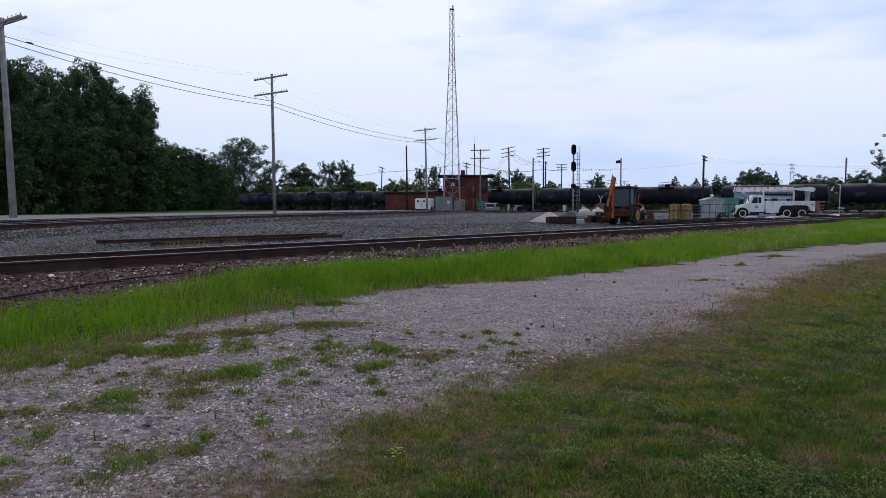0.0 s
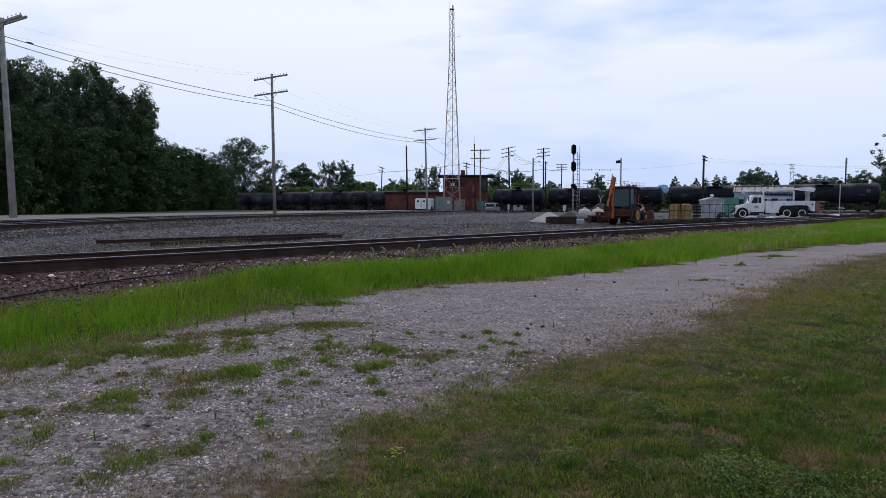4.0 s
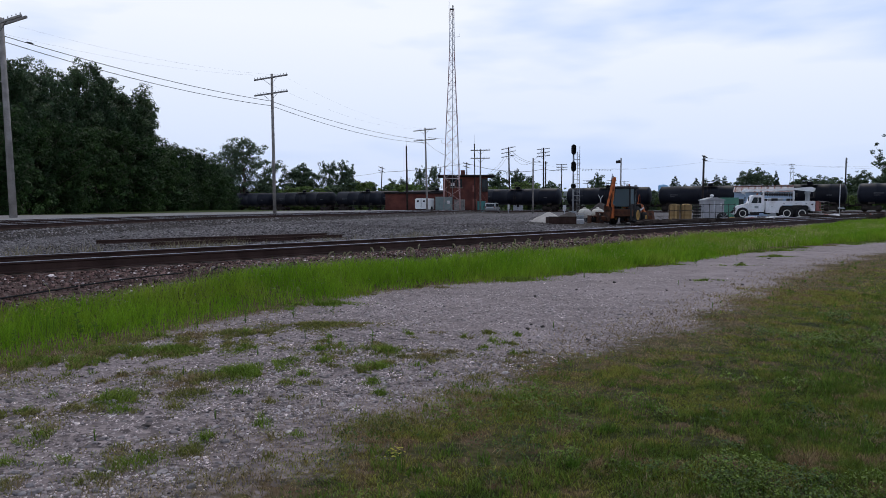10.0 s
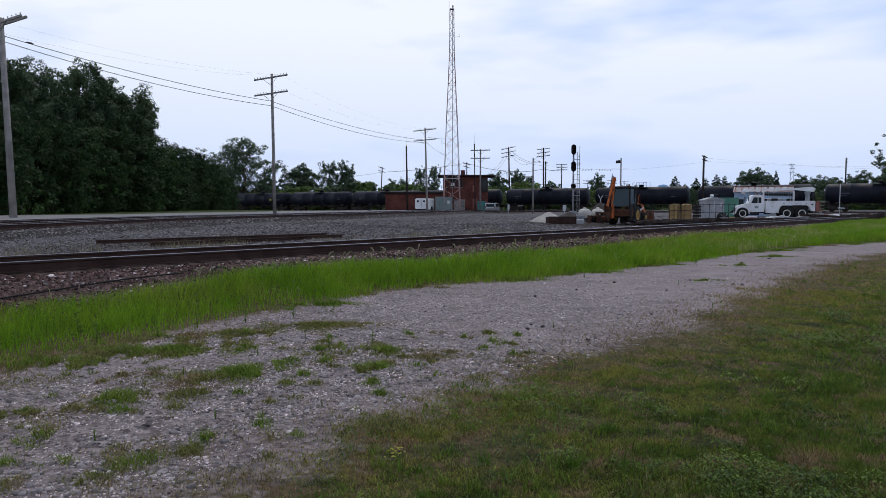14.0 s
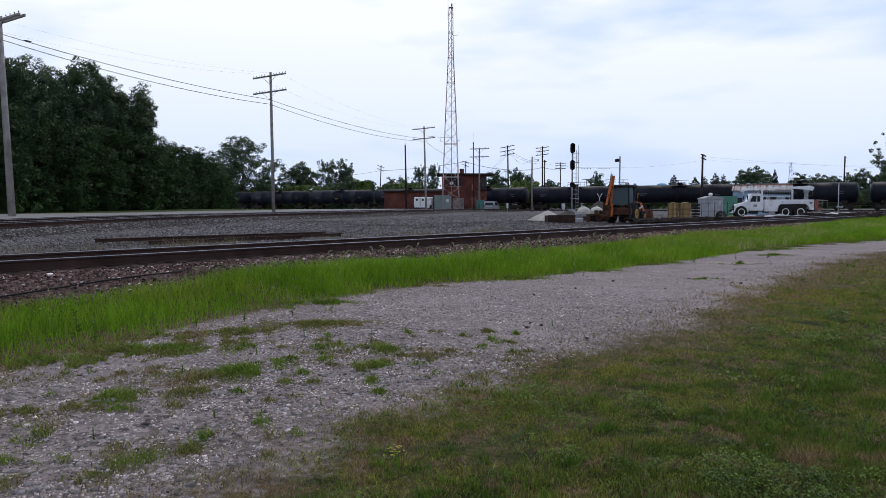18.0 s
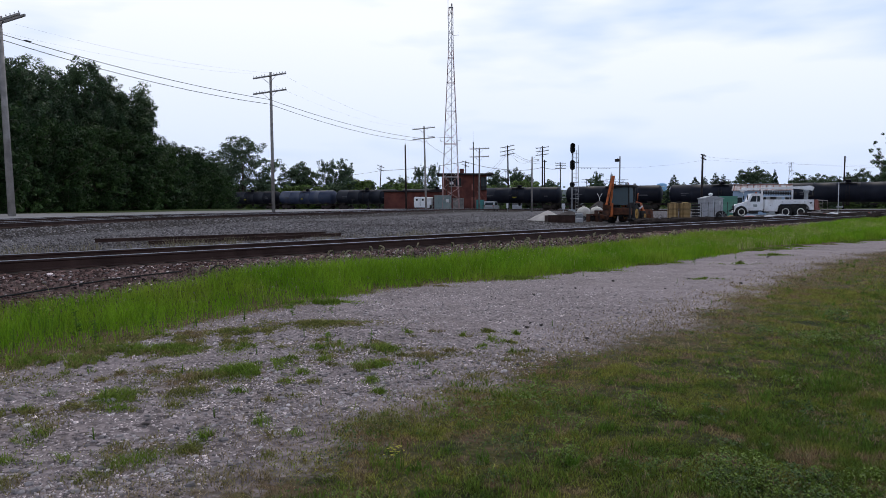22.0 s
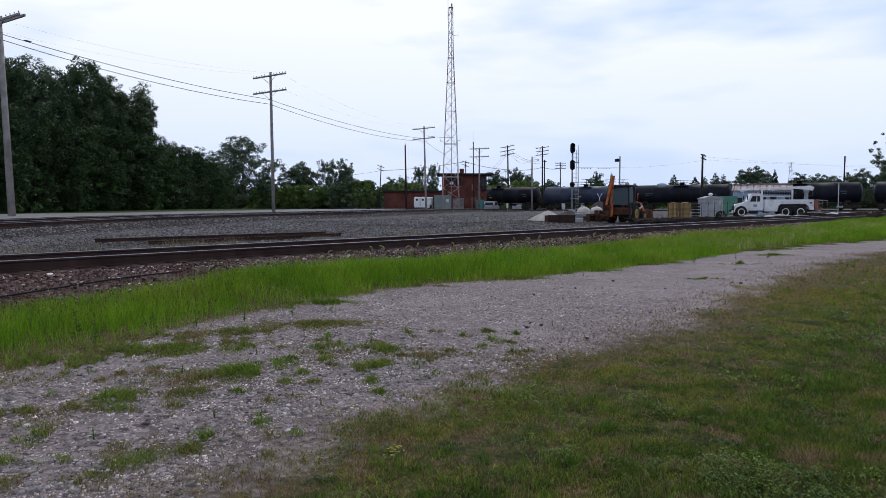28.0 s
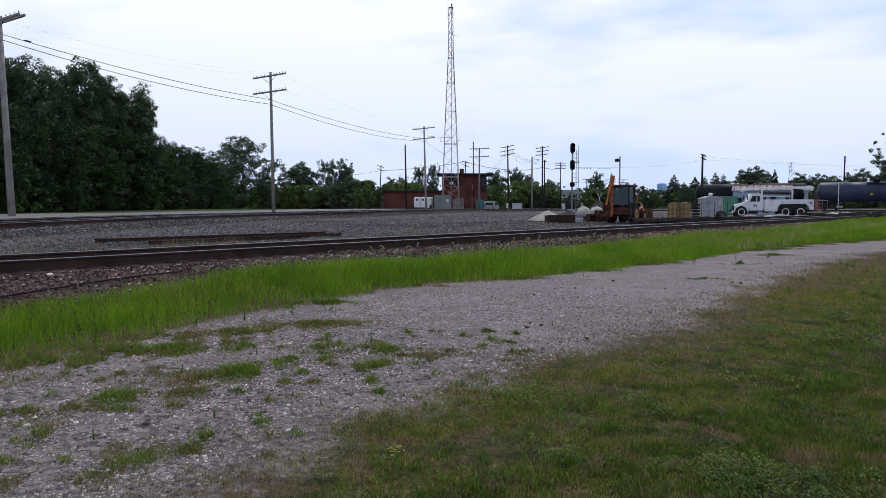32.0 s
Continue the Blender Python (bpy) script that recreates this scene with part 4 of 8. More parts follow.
# couplings along the train, in car lengths from the line's origin at 25 s
COUPLINGS = [0.786, 1.81, 2.771, 3.73, 4.791, 5.814, 6.86, 7.881, 8.914, 9.974, 10.972, 11.972, 13.032, 13.978, 14.999, 15.646, 16.307, 16.925, 17.56, 18.454, 19.37, 20.277, 21.25, 22.24]
TRAIN = []
trnd = random.Random(3)
for i, (a, b) in enumerate(zip(COUPLINGS, COUPLINGS[1:])):
    L = round((b - a) * UNIT * 2) / 2
    half = L / 2
    marks = [("mark_grey", 1.3, 0.16, -half + 3.4, 2.75), ("mark_grey", 0.8, 0.12, -half + 3.2, 2.45), ("mark_grey", 0.7, 0.16, half - 3.0, 2.5)]
    if i % 3 == 0:
        marks.append(("mark_grey", 0.9, 0.12, half - 3.1, 2.85))
    paint, label = "tank_black", "black tank car with white stencilling, rolling along"
    if i == 1:
        paint, label = "tank_grey", "blue-grey tank car with a yellow panel, rolling along"
        marks.append(("mark_yellow", 0.5, 0.25, -0.6, 2.35))
    if i in (0, 4):
        marks += [("mark_yellow", 0.75, 0.22, -0.4 if i else -1.2, 2.3), ("mark_grey", 0.5, 0.12, -1.3, 2.75)]
    if i == 5:
        marks += [("mark_yellow", 0.75, 0.36, 3.7, 2.55), ("mark_grey", 1.6, 0.22, 5.6, 2.5)]
    if i in (15, 19):
        marks.append(("mark_grey", 0.55, 0.55, half - 2.2, 3.1))
    TRAIN.append((tank_car(L, paint, label, marks), (a + b) / 2))


def train_shift(t):
    s = t - 25
    return 0.6265 * s + 0.001333 * s * s


def train_pose(u, t):
    d = (u + train_shift(t)) * UNIT
    p = TRAIN0 + TRAIN_DIR * d
    return pose(p.x, p.y, train_rail(d), 0, -math.degrees(math.atan(0.0030)), math.degrees(math.atan2(TRAIN_DIR.y, TRAIN_DIR.x)))


def motions():
    """The train pulls away to the right, gathering speed a little."""
    for car, u in TRAIN:
        walk(car, [(t, train_pose(u, t)) for t in (0, 4, 8, 12, 16, 20, 24, 28, 32)])
# ---- pole line beside the second track ----
near_pole = pole("utility_pole", -25.42, 42, 11.75, 1, "pole_wood", "tall weathered grey wooden pole with a double crossarm", (0, -2.8), -30, 0.215, arm=5.0)
part("crossarm", Solid().box((0, 0.20, 11.45), (4.6, 0.10, 0.15), bevel=0.012), M["pole_wood"], near_pole)
pole("utility_pole", -14.93, 63, 12.45, 2, "pole_wood", "tall weathered grey wooden pole with two crossarms", (0, -0.6), -35, 0.16, gap=1.38, arm=4.25)
pole("utility_pole", -2.38, 107, 12.45, 2, "pole_wood", "weathered grey wooden pole with two crossarms", (0, -1.7), -35, 0.16, gap=1.5, arm=4.15)
pole("utility_pole", 5.88, 112, 9.9, 2, "pole_wood", "pale wooden pole with two long crossarms by the building", (0, 0), -4, 0.15, gap=1.25, first=0.2, tilt=1)
for x, d, h, r, lab in ((-5.81, 116, 10.4, 0.16, "dark bare wooden pole with a whip antenna"), (5.3, 117, 11.0, 0.10, "dark bare pole with a whip antenna beside the building")):
    p = thing("antenna_pole", pose(x, d, gz(x, d), 0, -0.8), lab, "pole")
    part("post", Solid().cone((0, 0, -0.2), (0, 0, h), r, r * 0.75, 9), M["pole_dark"], p)
    part("whip", Solid().cone((0, 0, h), (0, 0, h + 1.9), 0.02, 0.012, 5), M["steel"], p, "thin metal whip antenna")
    part("bracket", Solid().box((0, 0, h + 0.02), (0.2, 0.14, 0.22), bevel=0.03), M["black_iron"], p)
pole("utility_pole", -15.54, 176, 11.0, 2, "pole_dark", "far leaning dark pole with two crossarms", (0, 3.2), -24, 0.16, arm=2.0, pins=2, gap=0.8, tilt=-16)
pole("utility_pole", 5.88, 176, 12.0, 2, "pole_dark", "far dark pole with two crossarms", (0, 0), -24, 0.16, arm=2.0, pins=2, gap=0.8, tilt=-18)
pole("utility_pole", 14.30, 152, 13.8, 3, "pole_dark", "dark wooden pole with three crossarms behind the train", (0, -1.4), -24, 0.20, arm=3.2, gap=0.85, first=0.3, tilt=8)
pole("utility_pole", 21.54, 152, 13.6, 3, "pole_dark", "dark wooden pole with three crossarms behind the train", (0, -0.6), -20, 0.20, arm=2.8, gap=0.75, first=0.3, tilt=5)
pole("utility_pole", 22.05, 153, 10.8, 1, "pole_dark", "dark short-armed pole beside another", (0, 0), -6, 0.17, arm=0.9, pins=1)
pole("utility_pole", 27.98, 168, 11.1, 3, "pole_dark", "far dark pole with three crossarms", (0, 0), -6, 0.15, arm=2.5, pins=3, gap=0.6, first=0.2)
for px, d in ((47.84, 235), (49.59, 238), (55.69, 235), (55.27, 250), (56.46, 250), (61.08, 240)):
    pole("utility_pole", px, d, 9.6, 2, "pole_dark", "far grey pole with two crossarms", (0, 0), 0, 0.16, arm=3.4, pins=2, gap=0.9, first=0.15)
pole("utility_pole", 35.08, 96, 8.1, 2, "pole_dark", "brown wooden pole with two short crossarms", (0, 0.3), 20, 0.17, arm=0.9, pins=1, gap=0.45, first=0.15, tilt=-14)
pole("utility_pole", 84.82, 150, 11.2, 2, "pole_dark", "dark wooden pole with short arms beyond the train", (0, -0.6), 60, 0.2, arm=1.1, pins=1, gap=0.7)

A_TOP, B_TOP, C_TOP = (-25.95, 42.0, 11.43), (-15.18, 63.0, 10.62), (-2.72, 107.0, 11.21)
for da, dz, sag in ((0.0, 0.0, 0.34), (-0.32, -0.40, 0.44)):
    a, b, c = (A_TOP[0], A_TOP[1], A_TOP[2] + da), (B_TOP[0], B_TOP[1], B_TOP[2] + dz), (C_TOP[0], C_TOP[1], C_TOP[2] + dz)
    span(a, b, sag, 0.022)
    span(b, c, sag * 1.6, 0.022)
    span((-50.0, 8.0, a[2] + 0.5), a, 0.5, 0.016)
thing("wire_splice", pose(-25.0, 43.58, 11.29, 0, 0, 62), "small dark splice clamp on the overhead wire", "wire splice", data=Solid().lathe([(0.02, -0.22), (0.045, -0.16), (0.045, 0.16), (0.02, 0.22)], axis=(1, 0, 0), n=8), material=M["wire"])
for off in (-1.3, 1.3):
    span((-26.12 + off, 42, 11.9), (-15.28 + off, 62.7, 12.8), 0.5, 0.003, label="hair-thin overhead wire between crossarms")
    span((-15.28 + off, 63.3, 12.8), (-2.81 + off, 107, 12.85), 1.1, 0.003, label="hair-thin overhead wire between crossarms")
far_wire = [(-48.7, 178, 7.28), (-32.42, 178, 7.98), (-15.12, 176, 9.58), (5.85, 175, 11.74), (14.02, 152, 8.72), (21.52, 152, 9.2), (28.32, 168, 9.87)]
for i, (a, b) in enumerate(zip(far_wire, far_wire[1:])):
    span(a, b, 0.35, 0.045 if i > 1 else 0.03, label="thick far cable between poles")
span(far_wire[4], (7.2, 118, 5.5), 0.2, 0.03, label="service cable to the building")
span((-2.72, 107, 11.04), (0.55, 116, 9.48), 0.2, 0.02)
span((21.28, 152, 10.04), (44.47, 120, 8.81), 1.2, 0.007)
span((44.47, 120, 8.81), (79.78, 120, 8.05), 0.4, 0.007)
span((14.02, 152, 12.91), (21.28, 152, 13.63), 3.2, 0.02)
for a, b, sag in (((7.4, 121, 6.6), (13.6, 152, 12.4), 0.5), ((7.4, 121, 6.3), (13.6, 152, 11.6), 0.6), ((14.6, 152, 12.9), (21.2, 152, 10.6), 0.9), ((14.6, 152, 12.1), (21.2, 152, 9.9), 0.5), ((1.9, 114, 12.0), (-2.2, 107, 11.6), 0.1)):
    span(a, b, sag, 0.022)
span((35.35, 96, 7.8), (74.46, 112, 6.99), 0.3, 0.007)
marker = Solid().lathe([(0.015, -0.16), (0.065, -0.09), (0.08, 0.04), (0.035, 0.12), (0.01, 0.15)], axis=(0.5, 0, 1), n=8).mesh("wire_marker")
marker.materials.append(M["pole_dark"])
for px in (28.48, 29.06, 29.64, 30.21, 31.83, 32.4, 32.98, 33.56, 34.13):
    thing("wire_marker", pose(px, 145, 8.61), "small dark marker hanging on the overhead wire", "wire marker", "markers on the wire", data=marker)
span((26.06, 145, 8.84), (37.59, 145, 8.84), 0.05, 0.012)

# slim lamp poles
for x, d, h, arm in ((14.67, 116, 9.0, 1.0), ):
    p = thing("lamp_pole", pose(x, d, gz(x, d)), "slim pale lamp pole with a short arm", "lamp pole")
    part("post", Solid().cone((0, 0, -0.2), (0, 0, h), 0.16, 0.11, 9), M["pole_wood"], p)
    part("arm", Solid().tube([(0, 0, h - 0.6), (arm * 0.6, 0, h - 0.45), (arm, 0, h - 0.5)], 0.03, 5), M["steel"], p)
    part("lamp_head", Solid().lathe([(0.05, 0.1), (0.16, 0.02), (0.17, -0.12)], at=(arm, 0, h - 0.5), n=8), M["steel"], p)
for x, d in ((16.63, 185), (18.83, 185)):
    p = thing("lamp_pole", pose(x, d, gz(x, d)), "far slim lamp pole with two curved heads", "lamp pole")
    part("post", Solid().cone((0, 0, -0.2), (0, 0, 9.6), 0.09, 0.07, 6), M["pole_dark"], p)
    for k in (-1, 1):
        part("arm", Solid().tube([(0, 0, 9.5), (k * 0.4, 0, 10.1), (k * 1.1, 0, 10.2)], 0.05, 5), M["pole_dark"], p)
p = thing("camera_pole", pose(19.48, 78, gz(19.48, 78)), "slim grey pole with a boxed camera on top", "camera pole")
part("post", Solid().cone((0, 0, -0.2), (0, 0, 6.6), 0.085, 0.07, 9), M["pole_wood"], p)
cb = part("camera_box", Solid().box((-0.32, 0, 6.15), (0.42, 0.4, 0.3), bevel=0.04), M["black_iron"], p)
part("bracket", Solid().cone((-0.3, 0, 6.35), (0, 0, 6.3), 0.03, n=5), M["steel"], p)


# ---- lattice radio mast ----
def lattice_tower(x, y, label):
    z = gz(x, y)
    ob = thing("radio_tower", pose(x, y, z, 0, 0, 2), label, "radio tower")
    levels = [0.0]
    while levels[-1] < 31.7:
        levels.append(levels[-1] + (1.75 if levels[-1] < 17 else 1.3))
    half = lambda h: float(np.interp(h, [0, 11, 19, 25.5, 34], [1.34, 1.02, 0.64, 0.37, 0.29]))
    corner = lambda k, h: Vector(((-1, 1, 1, -1)[k] * half(h), (-1, -1, 1, 1)[k] * half(h), h))
    paint = lambda h: M["mast_red"] if int(h / 4.9) % 2 == 0 else M["tower_white"]
    for k in range(4):
        for a, b in zip(levels[::4], levels[4::4] + [levels[-1]]):
            part("leg", Solid().cone(corner(k, a), corner(k, b), 0.045, n=5), paint(a), ob)
    for i, (a, b) in enumerate(zip(levels, levels[1:])):
        for k in range(4):
            j = (k + 1) % 4
            br = Solid().cone(corner(k, a), corner(j, b), 0.019, n=4).cone(corner(j, a), corner(k, b), 0.019, n=4)
            part("brace", br, paint(a), ob)
            if i % 3 == 0:
                part("strut", Solid().cone(corner(k, a), corner(j, a), 0.03, n=4), paint(a), ob)
    part("cable_run", Solid().cone((0.1, 0, 0), (0.1, 0, levels[-1]), 0.05, n=5), M["steel"], ob)
    top = levels[-1]
    part("top_plate", Solid().box((0, 0, top + 0.05), (0.7, 0.7, 0.1), bevel=0.02), M["steel"], ob)
    part("whip", Solid().cone((-0.45, 0, top - 2.0), (-0.45, 0, top + 2.5), 0.03, 0.02, 5), M["steel"], ob, "white whip antenna")
    part("beacon", Solid().lathe([(0.07, 0), (0.08, 0.2), (0.11, 0.24), (0.11, 0.5), (0.05, 0.6)], at=(0.15, 0, top + 0.1), n=10), M["porcelain"], ob, "dull red beacon")
    for s, h, l in ((1, 27.5, 0.9), (-1, 10.8, 0.6), (1, 11.0, 0.6)):
        part("antenna_arm", Solid().tube([(s * half(h), 0, h), (s * (half(h) + l), 0, h + 0.1), (s * (half(h) + l), 0, h + 0.55)], 0.025, 5), M["steel"], ob)
    return ob


lattice_tower(1.41, 114, "tall faded red and white lattice radio mast by the brick building")


# ---- three-head railway signal ----
def railway_signal(x, y):
    ob = thing("railway_signal", pose(x, y, gz(x, y)), "tall railway signal with three black heads and a ladder", "railway signal")
    part("post", Solid().cone((0, 0, -0.2), (0, 0, 7.2), 0.085, 0.075, 10), M["steel"], ob)
    part("base", Solid().box((0, 0, 0.35), (0.6, 0.55, 0.9), bevel=0.04), M["grey_paint"], ob, "grey relay box at the foot")
    for z, h in ((7.22 - YARD, 1.02), (5.52 - YARD, 1.02)):
        n = 20
        out = [(0.25 * math.cos(a), z + (h / 2 - 0.25) * (1 if math.sin(a) > 0 else -1) + 0.25 * math.sin(a)) for a in [(i + 0.5) * 2 * math.pi / n for i in range(n)]]
        bp = part("backplate", Solid().prism(out, -0.16, -0.12), M["signal_black"], ob, "black oval backplate")
        for k in (-0.28, 0, 0.28):
            part("lens_hood", Solid().cone((0, -0.16, z + k), (0, -0.42, z + k + 0.02), 0.13, 0.13, 12, caps=False).cone((0, -0.17, z + k), (0, -0.18, z + k), 0.11, n=12), M["signal_black"], bp)
        part("signal_case", Solid().box((0, -0.02, z), (0.3, 0.2, h * 0.8), bevel=0.03), M["signal_black"], ob)
    bp = part("backplate", Solid().cone((0, -0.16, 3.55 - YARD), (0, -0.12, 3.55 - YARD), 0.27, n=20), M["signal_black"], ob, "round black backplate")
    part("lens_hood", Solid().cone((0, -0.16, 3.55 - YARD), (0, -0.42, 3.55 - YARD), 0.13, n=12, caps=False), M["signal_black"], bp)
    for sx in (0.45, 0.68):
        part("ladder_rail", Solid().cone((sx, 0.25, 0), (sx, 0.25, 7.3 if sx > 0.5 else 6.8), 0.03, n=5), M["steel"], ob)
    for i in range(21):
        part("rung", RUNG, M["steel"], ob, m=pose(0.565, 0.25, 0.3 + i * 0.3))
    for z in (5.55, 3.55, 1.9):
        pl = part("platform", Solid().box((0.3, 0.1, z), (0.8, 0.55, 0.05), bevel=0.01), M["steel"], ob, "grey service platform")
        part("guard_rail", Solid().tube([(0.05, -0.12, z), (0.05, -0.12, z + 0.9), (0.62, -0.12, z + 0.9), (0.62, -0.12, z)], 0.03, 5).tube([(0.05, -0.12, z + 0.45), (0.62, -0.12, z + 0.45)], 0.026, 5), M["steel"], pl)


RUNG = Solid().cone((-0.115, 0, 0), (0.115, 0, 0), 0.014, n=4).mesh("rung")
railway_signal(13.17, 72)

# ---- trees beyond the train and far off ----
FAR = [("open1", -52.66, 186, 18.9, 1.38, "tall open-crowned tree beyond the train"), ("far0", -61.1, 196, 14, 0.9, "tree"), ("far1", -51.19, 205, 10, 0.9, "tree"),
       ("far0", -39.0, 195, 12.6, 1.25, "round dark green tree beyond the train"), ("open0", -31.97, 200, 14.2, 0.7, "tall tree beyond the train"), ("far1", -27.63, 202, 13.5, 0.75, "tall tree beyond the train"),
       ("far0", -22.06, 215, 8.5, 1.0, "tree"), ("far1", -15.22, 215, 9.0, 0.9, "tree"), ("open0", -11.41, 205, 9.6, 0.6, "tree"), ("open0", -6.36, 200, 12.4, 0.55, "tall tree behind the brick building"),
       ("open0", -2.54, 200, 12.8, 0.5, "tall tree behind the brick building"), ("far1", 15.33, 205, 10.5, 1.0, "tree"), ("far0", 21.36, 205, 11.5, 0.55, "tree"), ("open0", 25.22, 210, 10.6, 0.8, "tree"),
       ("far0", 32.66, 215, 8.5, 1.1, "tree"), ("far1", 44.67, 205, 10.0, 0.75, "round dark tree beyond the yard"), ("conifer0", 63.88, 225, 7.2, 0.9, "conifer"),
       ("conifer1", 76.63, 235, 11.2, 1.35, "dark pointed conifer far off"), ("conifer0", 81.69, 240, 8.8, 1.3, "dark pointed conifer far off"), ("conifer1", 83.54, 235, 10.5, 1.5, "dark pointed conifer far off"),
       ("conifer0", 88.56, 240, 10.6, 1.4, "dark pointed conifer far off"), ("conifer1", 90.27, 235, 11.8, 1.3, "dark pointed conifer far off"), ("conifer0", 94.86, 240, 11.4, 1.4, "dark pointed conifer far off"),
       ("far0", 79.69, 238, 7.6, 1.0, "tree"), ("far1", 87.42, 240, 8.2, 1.0, "tree"), ("far0", 95.77, 238, 8.6, 1.1, "tree"), ("far0", 94.21, 215, 12.2, 1.2, "broad tree beyond the shed"), ("conifer1", 102.88, 220, 12.2, 0.75, "conifer"), ("far1", 94.48, 225, 9.3, 1.0, "tree"), ("far1", 108.75, 215, 10.0, 1.2, "tree"),
       ("far0", 116.87, 220, 10.2, 1.2, "tree"), ("far1", 111.21, 190, 9.8, 1.3, "tree"), ("far0", 117.26, 190, 9.6, 1.2, "tree"), ("far0", 129.79, 200, 12, 1.2, "tree"), ("far1", 132.37, 190, 12, 1.2, "tree"), ("far1", 125.44, 225, 9.4, 1.2, "tree")]
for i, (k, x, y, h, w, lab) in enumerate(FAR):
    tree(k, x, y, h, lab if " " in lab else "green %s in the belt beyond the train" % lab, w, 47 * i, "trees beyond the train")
frnd = random.Random(8)
for i in range(30):
    x, y = -64 + i * 3.3 + frnd.uniform(-1, 1), 188 + frnd.uniform(-4, 5)
    if i % 5 == 4:
        continue
    tree("shrub_light%d" % (i % 2) if i % 3 else "far_shrub%d" % (i % 2), x, y - i * 0.3, frnd.uniform(5.2, 7.8), "light green bush beyond the train", 1.2, i * 50, "bushes beyond the train")
for i in range(30):
    x = 24 + i * 4.4
    tree("shrub_light%d" % (i % 2) if i % 2 else "far_shrub%d" % (i % 2), x + frnd.uniform(-1, 1), 182 - 0.1 * x + frnd.uniform(-5, 5), frnd.uniform(3.6, 5.9), "light green bush beyond the train", 1.25, i * 50, "bushes beyond the train")
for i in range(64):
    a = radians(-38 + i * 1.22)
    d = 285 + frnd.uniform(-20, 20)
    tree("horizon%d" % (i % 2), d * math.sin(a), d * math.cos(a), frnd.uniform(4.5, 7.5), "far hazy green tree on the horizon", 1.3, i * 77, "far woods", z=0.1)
tree("near0", 39.75, 62, 7.3, "small leafy tree beside the yard", 1.0, 40)
